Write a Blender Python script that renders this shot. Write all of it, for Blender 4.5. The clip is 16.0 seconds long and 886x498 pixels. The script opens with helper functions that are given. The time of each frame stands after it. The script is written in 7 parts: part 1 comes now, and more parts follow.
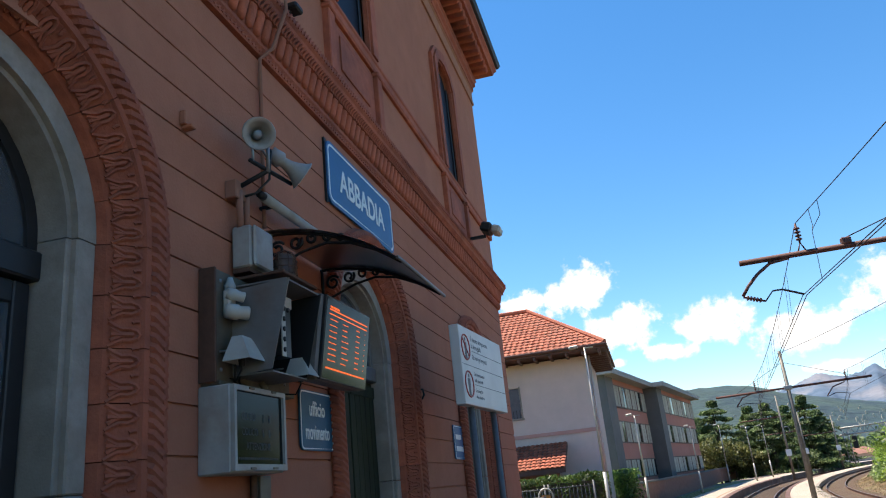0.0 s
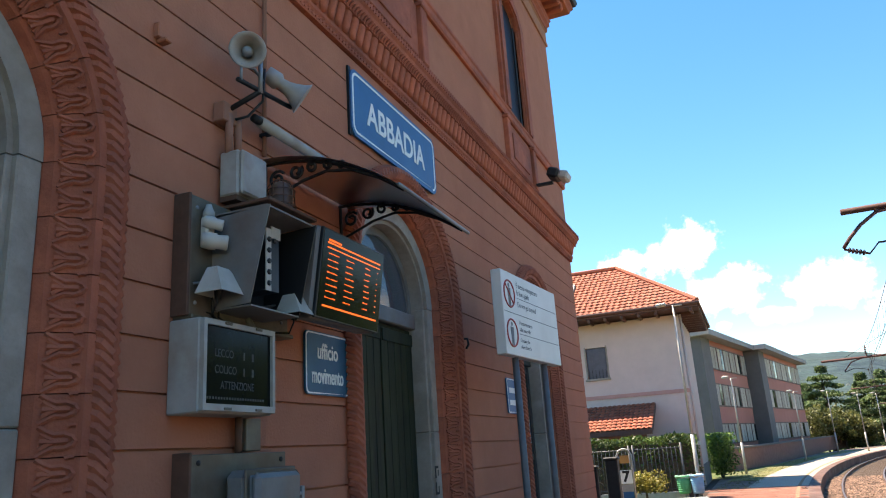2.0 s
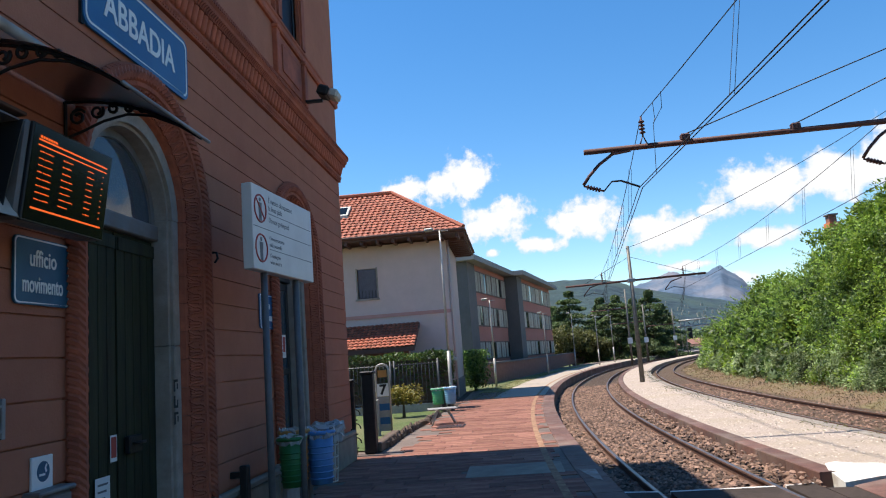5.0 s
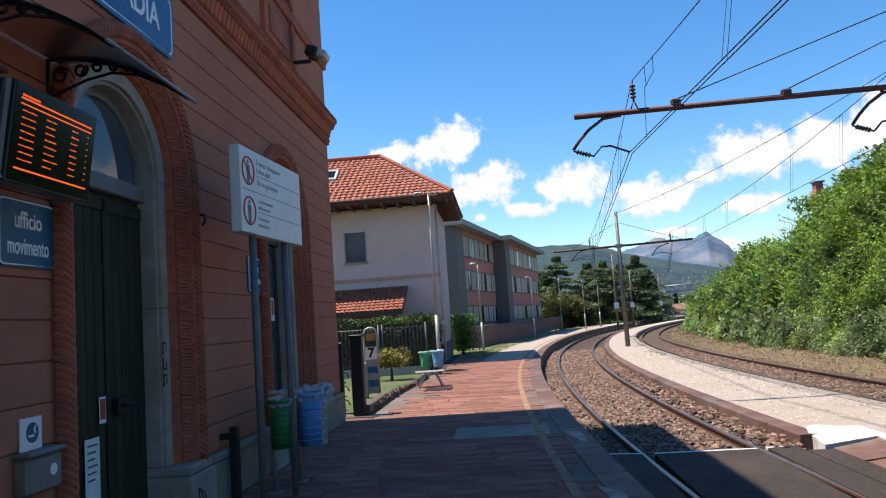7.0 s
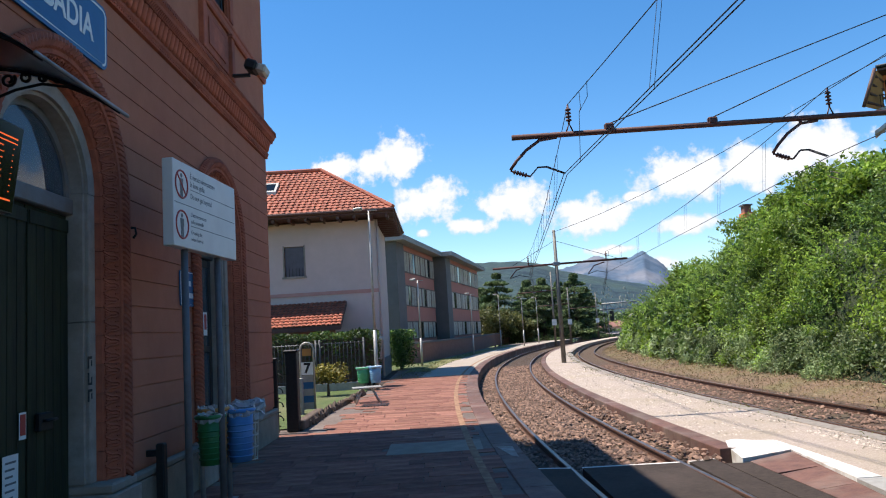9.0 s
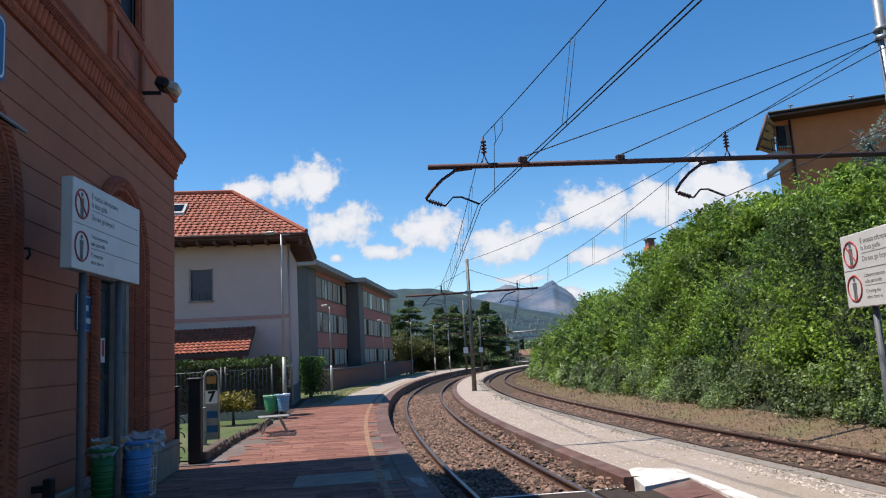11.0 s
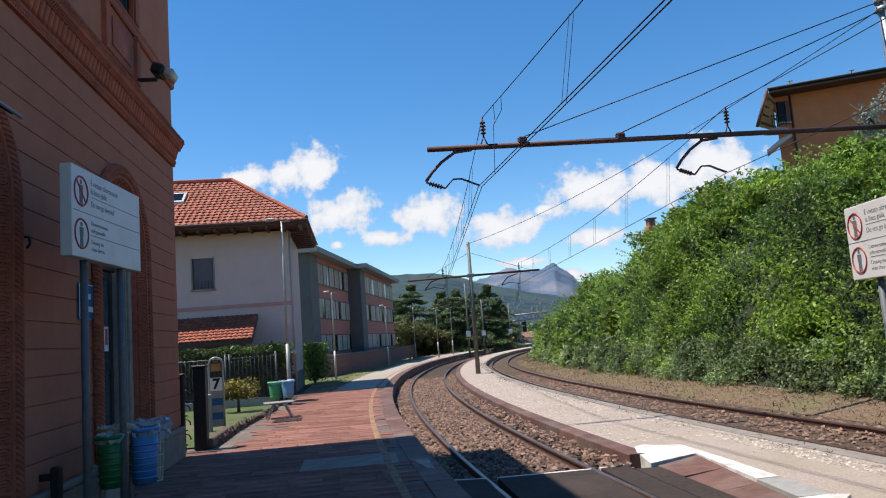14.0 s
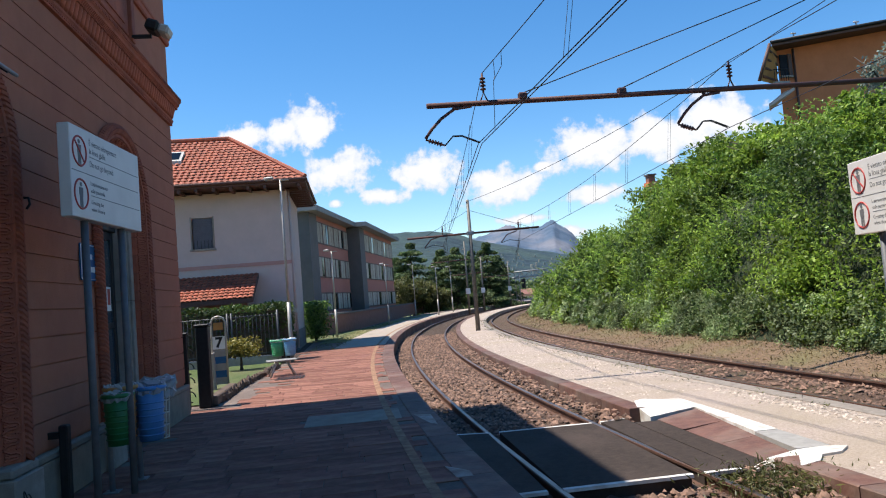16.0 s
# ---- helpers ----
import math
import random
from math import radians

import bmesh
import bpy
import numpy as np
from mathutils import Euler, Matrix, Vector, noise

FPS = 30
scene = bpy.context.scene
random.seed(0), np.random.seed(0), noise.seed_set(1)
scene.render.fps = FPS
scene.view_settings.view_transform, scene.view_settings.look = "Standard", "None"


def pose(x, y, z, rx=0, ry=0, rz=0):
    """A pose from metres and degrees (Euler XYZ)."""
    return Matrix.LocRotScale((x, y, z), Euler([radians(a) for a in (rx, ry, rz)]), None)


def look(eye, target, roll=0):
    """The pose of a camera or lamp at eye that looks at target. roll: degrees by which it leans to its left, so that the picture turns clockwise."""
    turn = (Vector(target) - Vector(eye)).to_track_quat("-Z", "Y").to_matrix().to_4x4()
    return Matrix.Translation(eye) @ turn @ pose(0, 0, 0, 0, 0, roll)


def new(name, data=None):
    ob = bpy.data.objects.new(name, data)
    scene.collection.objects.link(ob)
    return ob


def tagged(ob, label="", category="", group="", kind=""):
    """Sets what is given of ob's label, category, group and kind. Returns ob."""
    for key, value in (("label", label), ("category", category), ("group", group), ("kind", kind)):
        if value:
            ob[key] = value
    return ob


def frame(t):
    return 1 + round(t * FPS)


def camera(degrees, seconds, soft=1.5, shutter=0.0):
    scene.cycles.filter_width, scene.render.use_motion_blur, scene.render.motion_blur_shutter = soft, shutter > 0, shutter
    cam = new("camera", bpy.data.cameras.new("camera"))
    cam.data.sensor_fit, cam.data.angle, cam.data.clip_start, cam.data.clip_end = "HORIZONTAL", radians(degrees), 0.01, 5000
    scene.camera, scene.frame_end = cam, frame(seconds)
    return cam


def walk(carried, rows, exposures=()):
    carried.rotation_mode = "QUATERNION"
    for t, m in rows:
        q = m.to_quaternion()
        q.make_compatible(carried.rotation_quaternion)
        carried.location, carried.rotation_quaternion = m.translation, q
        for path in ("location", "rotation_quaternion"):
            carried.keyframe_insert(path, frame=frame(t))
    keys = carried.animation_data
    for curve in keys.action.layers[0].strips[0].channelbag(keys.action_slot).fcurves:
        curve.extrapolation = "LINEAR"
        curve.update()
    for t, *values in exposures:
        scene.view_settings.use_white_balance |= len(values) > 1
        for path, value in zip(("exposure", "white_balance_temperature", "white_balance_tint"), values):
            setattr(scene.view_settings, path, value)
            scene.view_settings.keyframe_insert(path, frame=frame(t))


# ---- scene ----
cam = camera(62.0, 16.0, soft=1.1)
PATH = [
    (0.0, (2.226, 0.692, 1.763), (1.878, 2.173, 2.259), -6.1),
    (0.5, (2.394, 0.857, 1.738), (1.978, 2.305, 2.277), -5.2),
    (1.0, (2.536, 1.024, 1.712), (2.022, 2.472, 2.161), -3.7),
    (1.5, (2.53, 1.232, 1.699), (2.022, 2.684, 2.139), -3.6),
    (2.0, (2.566, 1.355, 1.692), (2.006, 2.79, 2.122), -3.8),
    (2.5, (2.656, 1.416, 1.693), (2.042, 2.836, 2.101), -3.3),
    (3.0, (2.691, 1.447, 1.7), (2.066, 2.87, 2.081), -3.2),
    (3.5, (2.71, 1.434, 1.67), (2.118, 2.876, 2.03), -2.5),
    (4.0, (2.759, 1.426, 1.658), (2.337, 2.938, 1.959), -3.1),
    (4.5, (2.818, 1.386, 1.635), (2.606, 2.951, 1.884), -3.9),
    (5.0, (2.849, 1.357, 1.622), (2.72, 2.934, 1.854), -4.3),
    (5.2, (2.846, 1.38, 1.618), (2.716, 2.959, 1.836), -4.2),
    (7.5, (2.834, 1.368, 1.626), (2.749, 2.958, 1.777), -3.7),
    (8.2, (2.876, 1.302, 1.628), (2.856, 2.894, 1.791), -3.5),
    (10.3, (2.933, 1.239, 1.62), (3.03, 2.826, 1.806), -3.0),
    (10.5, (2.932, 1.262, 1.624), (3.061, 2.846, 1.808), -2.8),
    (11.0, (2.914, 1.262, 1.655), (3.121, 2.834, 1.88), -3.1),
    (11.5, (2.93, 1.273, 1.638), (3.138, 2.842, 1.869), -3.2),
    (12.0, (2.934, 1.296, 1.638), (3.142, 2.867, 1.857), -3.7),
    (12.5, (2.91, 1.3, 1.646), (3.121, 2.871, 1.86), -3.8),
    (13.0, (2.917, 1.294, 1.637), (3.126, 2.867, 1.844), -3.9),
    (13.5, (2.909, 1.299, 1.631), (3.122, 2.872, 1.829), -4.1),
    (14.0, (2.902, 1.306, 1.619), (3.106, 2.882, 1.811), -4.3),
    (14.5, (2.891, 1.271, 1.618), (3.087, 2.854, 1.754), -4.4),
    (15.0, (2.898, 1.29, 1.619), (3.105, 2.872, 1.742), -4.5),
    (15.5, (2.899, 1.343, 1.62), (3.099, 2.926, 1.737), -4.6),
    (16.0, (2.878, 1.324, 1.622), (3.078, 2.908, 1.723), -4.7),
]
walk(cam, [(t, look(eye, target, roll)) for t, eye, target, roll in PATH],
     [(0, 0.95, 7200, 10), (0.5, 1.02, 7300, 10), (1.0, 1.3, 7700, 10), (1.5, 1.3, 7800, 10), (2.0, 1.48, 8000, 11), (2.5, 1.72, 8500, 11), (3.5, 1.7, 8600, 11), (4.0, 1.15, 7500, 10), (4.5, 0.7, 7000, 10), (5.0, 0.6, 6750, 10),
      (7.5, 0.6, 6650, 10), (10.5, 0.46, 6550, 10), (11, 0.22, 6450, 10), (12.5, 0.24, 6450, 10), (14.0, 0.30, 6500, 10), (16, 0.50, 6600, 10)])

# ---------------- light ----------------
SUN_DIR = Vector((-0.44, 0.05, 1.0)).normalized()
world = bpy.data.worlds.new("sky")
scene.world = world
world.use_nodes = True
wn, wl = world.node_tree.nodes, world.node_tree.links
wn.clear()
w_out = wn.new("ShaderNodeOutputWorld")
w_bg = wn.new("ShaderNodeBackground")
w_sky = wn.new("ShaderNodeTexSky")
w_sky.sky_type = "NISHITA"
w_sky.sun_disc = False
w_sky.sun_elevation = math.asin(SUN_DIR.z)
w_sky.sun_rotation = math.atan2(SUN_DIR.x, SUN_DIR.y)
w_sky.altitude = 300
w_sky.air_density = 1.0
w_sky.dust_density = 0.1
w_sky.ozone_density = 3.0
w_bg.inputs["Strength"].default_value = 0.135
w_sat = wn.new("ShaderNodeHueSaturation")
w_sat.inputs["Saturation"].default_value = 1.3
wl.new(w_sky.outputs[0], w_sat.inputs["Color"])
wl.new(w_sat.outputs[0], w_bg.inputs[0])

# fair-weather clouds low over the hills: (across, up, half width, half height) on the plane ahead
CLOUDS = [(-0.519, 0.156, 0.040, 0.018), (-0.415, 0.161, 0.040, 0.029), (-0.456, 0.154, 0.032, 0.023), (-0.376, 0.089, 0.052, 0.024),
          (-0.312, 0.047, 0.032, 0.011), (-0.247, 0.076, 0.048, 0.024), (-0.146, 0.043, 0.056, 0.022),
          (-0.017, 0.079, 0.064, 0.028), (0.069, 0.082, 0.064, 0.026), (0.133, 0.094, 0.056, 0.032), (-0.090, 0.062, 0.012, 0.006),
          (-0.020, 0.018, 0.036, 0.011), (-0.389, 0.045, 0.010, 0.006), (-0.124, -0.006, 0.032, 0.006), (-0.058, -0.029, 0.020, 0.008)]


def world_math(op, a, b=None, vector=False):
    nd = wn.new("ShaderNodeVectorMath" if vector else "ShaderNodeMath")
    nd.operation = op
    for k, v in enumerate((a, b)):
        if v is None:
            continue
        if isinstance(v, bpy.types.NodeSocket):
            wl.new(v, nd.inputs[k])
        else:
            nd.inputs[k].default_value = v
    return nd.outputs["Value"] if vector and op in ("DOT_PRODUCT", "LENGTH") else nd.outputs[0]


w_dir = wn.new("ShaderNodeTexCoord").outputs["Generated"]
ahead = world_math("DOT_PRODUCT", w_dir, (0.3505, 0.9312, 0.1001), True)
across = world_math("DIVIDE", world_math("DOT_PRODUCT", w_dir, (0.9359, -0.3522, 0.0), True), ahead)
upward = world_math("DIVIDE", world_math("DOT_PRODUCT", w_dir, (-0.0353, -0.0937, 0.995), True), ahead)
w_uv = wn.new("ShaderNodeCombineXYZ")
wl.new(across, w_uv.inputs[0])
wl.new(upward, w_uv.inputs[1])
body = None
for cx, cy, rx, ry in CLOUDS:
    d = world_math("SUBTRACT", w_uv.outputs[0], (cx, cy, 0), True)
    d = world_math("MULTIPLY", d, (1 / (rx * 1.45), 1 / (ry * 1.55), 0), True)
    v = world_math("SUBTRACT", 1.0, world_math("LENGTH", d, None, True))
    body = v if body is None else world_math("MAXIMUM", body, v)
puffs = wn.new("ShaderNodeTexNoise")
puffs.inputs["Scale"].default_value = 30
puffs.inputs["Detail"].default_value = 8
puffs.inputs["Roughness"].default_value = 0.6
wl.new(w_uv.outputs[0], puffs.inputs["Vector"])
mass = world_math("ADD", body, world_math("MULTIPLY", world_math("SUBTRACT", puffs.outputs["Fac"], 0.5), 2.0))
cover = wn.new("ShaderNodeMapRange")
cover.interpolation_type = "SMOOTHSTEP"
cover.inputs[1].default_value, cover.inputs[2].default_value = 0.12, 0.52
wl.new(mass, cover.inputs[0])
front = world_math("MULTIPLY", cover.outputs[0], world_math("GREATER_THAN", ahead, 0.2))
tone = wn.new("ShaderNodeValToRGB")
tone.color_ramp.elements[0].color, tone.color_ramp.elements[1].color = (0.46, 0.53, 0.66, 1), (0.74, 0.75, 0.78, 1)
tone.color_ramp.elements[0].position, tone.color_ramp.elements[1].position = 0.1, 0.75
wl.new(mass, tone.inputs[0])
w_cloud = wn.new("ShaderNodeBackground")
w_cloud.inputs["Strength"].default_value = 1.0
wl.new(tone.outputs[0], w_cloud.inputs[0])
w_mix = wn.new("ShaderNodeMixShader")
wl.new(front, w_mix.inputs[0])
wl.new(w_bg.outputs[0], w_mix.inputs[1])
wl.new(w_cloud.outputs[0], w_mix.inputs[2])
wl.new(w_mix.outputs[0], w_out.inputs[0])

sun_data = bpy.data.lights.new("sun", "SUN")
sun_data.energy = 5.0
sun_data.angle = radians(0.53)
sun_data.color = (1.0, 0.95, 0.87)
sun = new("sun", sun_data)
sun.matrix_world = look(SUN_DIR * 100, (0, 0, 0))
tagged(sun, kind="structure")

# ---------------- materials ----------------
def material(name, c1, c2=None, scale=6.0, rough=0.8, metal=0.0, bump=0.0, bump_scale=None, c3=None, scale3=0.7, amount3=0.4,
             rand=0.0, island=False, spec=0.5, stretch=None):
    """Two-scale noise between c1 and c2, broad stains of c3, fine relief, and a little variation from piece to piece."""
    m = bpy.data.materials.new(name)
    m.use_nodes = True
    n, l = m.node_tree.nodes, m.node_tree.links
    bsdf = n["Principled BSDF"]
    bsdf.inputs["Roughness"].default_value = rough
    bsdf.inputs["Metallic"].default_value = metal
    bsdf.inputs["Specular IOR Level"].default_value = spec
    tc = n.new("ShaderNodeTexCoord")
    vec = tc.outputs["Object"]
    if stretch:
        mp = n.new("ShaderNodeMapping")
        mp.inputs["Scale"].default_value = stretch
        l.new(vec, mp.inputs[0])
        vec = mp.outputs[0]
    c2 = c2 or tuple(c * 0.8 for c in c1)
    nz = n.new("ShaderNodeTexNoise")
    nz.inputs["Scale"].default_value = scale
    nz.inputs["Detail"].default_value = 6
    nz.inputs["Roughness"].default_value = 0.65
    l.new(vec, nz.inputs["Vector"])
    ramp = n.new("ShaderNodeValToRGB")
    ramp.color_ramp.elements[0].position, ramp.color_ramp.elements[1].position = 0.32, 0.68
    ramp.color_ramp.elements[0].color, ramp.color_ramp.elements[1].color = (*c2, 1), (*c1, 1)
    l.new(nz.outputs["Fac"], ramp.inputs[0])
    col = ramp.outputs[0]
    if c3:
        n3 = n.new("ShaderNodeTexNoise")
        n3.inputs["Scale"].default_value = scale3
        n3.inputs["Detail"].default_value = 5
        l.new(vec, n3.inputs["Vector"])
        r3 = n.new("ShaderNodeMapRange")
        r3.inputs[1].default_value, r3.inputs[2].default_value = 0.45, 0.7
        r3.inputs[4].default_value = amount3
        l.new(n3.outputs["Fac"], r3.inputs[0])
        mx = n.new("ShaderNodeMix")
        mx.data_type = "RGBA"
        l.new(r3.outputs[0], mx.inputs[0])
        l.new(col, mx.inputs[6])
        mx.inputs[7].default_value = (*c3, 1)
        col = mx.outputs[2]
    if rand:
        if island:
            rnd = n.new("ShaderNodeNewGeometry").outputs["Random Per Island"]
        else:
            rnd = n.new("ShaderNodeObjectInfo").outputs["Random"]
        mr = n.new("ShaderNodeMapRange")
        mr.inputs[3].default_value, mr.inputs[4].default_value = 1 - rand, 1 + rand
        l.new(rnd, mr.inputs[0])
        hsv = n.new("ShaderNodeHueSaturation")
        l.new(mr.outputs[0], hsv.inputs["Value"])
        l.new(col, hsv.inputs["Color"])
        col = hsv.outputs[0]
    l.new(col, bsdf.inputs["Base Color"])
    if bump:
        nb = n.new("ShaderNodeTexNoise")
        nb.inputs["Scale"].default_value = bump_scale or scale * 5
        nb.inputs["Detail"].default_value = 4
        l.new(vec, nb.inputs["Vector"])
        b = n.new("ShaderNodeBump")
        b.inputs["Strength"].default_value = 1.0
        b.inputs["Distance"].default_value = bump
        l.new(nb.outputs["Fac"], b.inputs["Height"])
        l.new(b.outputs[0], bsdf.inputs["Normal"])
    return m


def glow(name, colour, strength):
    m = bpy.data.materials.new(name)
    m.use_nodes = True
    b = m.node_tree.nodes["Principled BSDF"]
    b.inputs["Base Color"].default_value = (*[c * 0.3 for c in colour], 1)
    b.inputs["Emission Color"].default_value = (*colour, 1)
    b.inputs["Emission Strength"].default_value = strength
    return m


M = {}
M["stucco"] = material("stucco", (0.455, 0.178, 0.106), (0.395, 0.148, 0.086), 3.0, 0.92, bump=0.003, bump_scale=55, c3=(0.34, 0.125, 0.08), scale3=0.7, amount3=0.5, spec=0.25)
M["stucco_back"] = material("stucco_back", (0.33, 0.15, 0.10), None, 3.0, 0.95)
M["terracotta"] = material("terracotta", (0.47, 0.125, 0.062), (0.33, 0.082, 0.042), 9.0, 0.85, bump=0.004, bump_scale=60, c3=(0.14, 0.042, 0.028), scale3=1.4, amount3=0.6, rand=0.10)
M["stone"] = material("stone", (0.39, 0.34, 0.29), (0.275, 0.235, 0.20), 10.0, 0.85, bump=0.003, bump_scale=80, c3=(0.20, 0.17, 0.13), scale3=1.7, amount3=0.6)
M["plinth"] = material("plinth", (0.30, 0.255, 0.20), (0.22, 0.18, 0.14), 5.0, 0.9, bump=0.004, bump_scale=40, c3=(0.13, 0.11, 0.09), scale3=1.0, amount3=0.6)
M["porphyry"] = material("porphyry", (0.27, 0.122, 0.094), (0.165, 0.070, 0.054), 7.0, 0.9, bump=0.003, bump_scale=50, c3=(0.42, 0.245, 0.16), scale3=1.1, amount3=0.55, rand=0.24, spec=0.12)
M["joint"] = material("joint", (0.17, 0.12, 0.10), (0.10, 0.075, 0.06), 9.0, 0.95, bump=0.004, c3=(0.3, 0.24, 0.2), scale3=0.9)
M["kerb"] = material("kerb", (0.17, 0.078, 0.055), (0.09, 0.042, 0.031), 6.0, 0.75, bump=0.006, bump_scale=25, c3=(0.24, 0.19, 0.15), scale3=1.8, amount3=0.5, rand=0.2)
M["gravel_path"] = material("gravel_path", (0.55, 0.44, 0.37), (0.32, 0.25, 0.20), 38.0, 0.95, bump=0.02, bump_scale=70, c3=(0.36, 0.29, 0.19), scale3=0.7, amount3=0.55)
M["ballast_bed"] = material("ballast_bed", (0.15, 0.085, 0.052), (0.05, 0.032, 0.022), 26.0, 0.95, bump=0.05, bump_scale=28, c3=(0.12, 0.10, 0.05), scale3=0.9, amount3=0.5)
M["rail_side"] = material("rail_side", (0.14, 0.07, 0.045), (0.09, 0.045, 0.03), 12, 0.75, 0.2)
M["rail_top"] = material("rail_top", (0.34, 0.27, 0.22), (0.22, 0.16, 0.12), 3, 0.42, 1.0)
M["grass"] = material("grass", (0.10, 0.135, 0.035), (0.055, 0.085, 0.02), 4.0, 0.95, bump=0.03, bump_scale=30, c3=(0.19, 0.16, 0.08), scale3=0.35, amount3=0.7)
M["verge_grass"] = material("verge_grass", (0.22, 0.21, 0.075), (0.12, 0.13, 0.04), 5.0, 0.95, bump=0.03, bump_scale=30, c3=(0.30, 0.24, 0.14), scale3=0.6, amount3=0.7)
M["house_wall"] = material("house_wall", (0.64, 0.50, 0.445), (0.58, 0.455, 0.40), 2.0, 0.92, bump=0.002, bump_scale=50, c3=(0.44, 0.36, 0.31), scale3=0.4, amount3=0.35)
M["roof_tile"] = material("roof_tile", (0.41, 0.122, 0.068), (0.30, 0.084, 0.048), 5.0, 0.8, c3=(0.27, 0.10, 0.06), scale3=0.5, amount3=0.5, rand=0.22, island=True)
M["school_pink"] = material("school_pink", (0.47, 0.19, 0.145), (0.41, 0.16, 0.12), 1.2, 0.9, c3=(0.33, 0.13, 0.09), scale3=0.3)
M["grey_render"] = material("grey_render", (0.15, 0.14, 0.135), (0.12, 0.115, 0.11), 1.5, 0.9)


# ---------------- mesh helpers ----------------
def link(name, me, mats, parent=None, label="", smooth=False):
    for m in (mats if isinstance(mats, (list, tuple)) else [mats]):
        me.materials.append(m)
    if smooth:
        me.polygons.foreach_set("use_smooth", [True] * len(me.polygons))
    ob = new(name, me)
    if parent:
        ob.parent = parent
    if label:
        ob["label"] = label
    return ob


def part(name, bm, mats, parent=None, label="", smooth=False):
    me = bpy.data.meshes.new(name)
    bm.normal_update()
    bm.to_mesh(me)
    bm.free()
    return link(name, me, mats, parent, label, smooth)


def raw(name, verts, faces, mats, parent=None, label="", smooth=False, mat_ids=None):
    me = bpy.data.meshes.new(name)
    me.from_pydata([tuple(v) for v in verts], [], faces)
    if mat_ids is not None:
        me.polygons.foreach_set("material_index", mat_ids)
    me.update()
    return link(name, me, mats, parent, label, smooth)


def thing(name, label, category, group="", at=(0, 0, 0), kind="", rz=0):
    ob = new(name)
    ob.empty_display_size = 0.1
    ob.matrix_basis = pose(*at, 0, 0, rz)
    return tagged(ob, label, category, group, kind)


def add_box(bm, lo, hi, m=None, bevel=0.0):
    x0, y0, z0 = lo
    x1, y1, z1 = hi
    r = bmesh.ops.create_cube(bm, size=1.0)
    vs = r["verts"]
    for v in vs:
        v.co = Vector((x0 + (v.co.x + 0.5) * (x1 - x0), y0 + (v.co.y + 0.5) * (y1 - y0), z0 + (v.co.z + 0.5) * (z1 - z0)))
    if bevel:
        es = list({e for v in vs for e in v.link_edges})
        r = bmesh.ops.bevel(bm, geom=es, offset=bevel, segments=1, affect="EDGES", profile=0.5)
        vs = list({v for f in r["faces"] for v in f.verts} | {v for v in vs if v.is_valid})
    if m is not None:
        bmesh.ops.transform(bm, matrix=m, verts=vs)
    return vs


def box(name, lo, hi, mat, parent=None, label="", bevel=0.0, m=None):
    bm = bmesh.new()
    add_box(bm, lo, hi, m, bevel)
    return part(name, bm, mat, parent, label)


def tube_data(points, radius, sides=8, closed=False, taper=None):
    """Verts and faces of a round bar along points."""
    pts = [Vector(p) for p in points]
    verts, faces = [], []
    n = len(pts)
    ref = None
    for i, p in enumerate(pts):
        a = pts[max(i - 1, 0)] if not closed else pts[i - 1]
        b = pts[min(i + 1, n - 1)] if not closed else pts[(i + 1) % n]
        d = (b - a).normalized()
        if ref is None:
            ref = Vector((0, 0, 1)) if abs(d.z) < 0.9 else Vector((1, 0, 0))
        u = d.cross(ref)
        if u.length < 1e-6:
            u = d.orthogonal()
        u.normalize()
        v = u.cross(d).normalized()
        ref = v
        r = radius if taper is None else radius + (taper - radius) * i / max(n - 1, 1)
        for k in range(sides):
            t = 2 * math.pi * k / sides
            verts.append(p + u * (r * math.cos(t)) + v * (r * math.sin(t)))
    m = n if closed else n - 1
    for i in range(m):
        j = (i + 1) % n
        for k in range(sides):
            q = (k + 1) % sides
            faces.append((i * sides + k, i * sides + q, j * sides + q, j * sides + k))
    if not closed:
        faces.append(tuple(range(sides))[::-1])
        faces.append(tuple((n - 1) * sides + k for k in range(sides)))
    return verts, faces


def tube(name, points, radius, mat, parent=None, label="", sides=8, closed=False, taper=None):
    v, f = tube_data(points, radius, sides, closed, taper)
    return raw(name, v, f, mat, parent, label, smooth=sides > 5)


def merged(chunks):
    """Joins several (verts, faces) into one."""
    V, F = [], []
    for v, f in chunks:
        o = len(V)
        V += list(v)
        F += [tuple(i + o for i in q) for q in f]
    return V, F


def lathe_data(profile, sides=20, axis=None, origin=(0, 0, 0)):
    """Turns (radius, height) pairs about z, then poses by the matrix axis."""
    verts, faces = [], []
    n = len(profile)
    for r, h in profile:
        for k in range(sides):
            t = 2 * math.pi * k / sides
            verts.append(Vector((r * math.cos(t), r * math.sin(t), h)))
    for i in range(n - 1):
        for k in range(sides):
            q = (k + 1) % sides
            faces.append((i * sides + k, i * sides + q, (i + 1) * sides + q, (i + 1) * sides + k))
    faces.append(tuple(range(sides))[::-1])
    faces.append(tuple((n - 1) * sides + k for k in range(sides)))
    m = axis if axis is not None else Matrix.Translation(origin)
    return [m @ v for v in verts], faces


def sheet_data(rows):
    """Grid of quads through rows of points."""
    n = len(rows[0])
    V = [p for r in rows for p in r]
    F = [(i * n + k, i * n + k + 1, (i + 1) * n + k + 1, (i + 1) * n + k) for i in range(len(rows) - 1) for k in range(n - 1)]
    return V, F


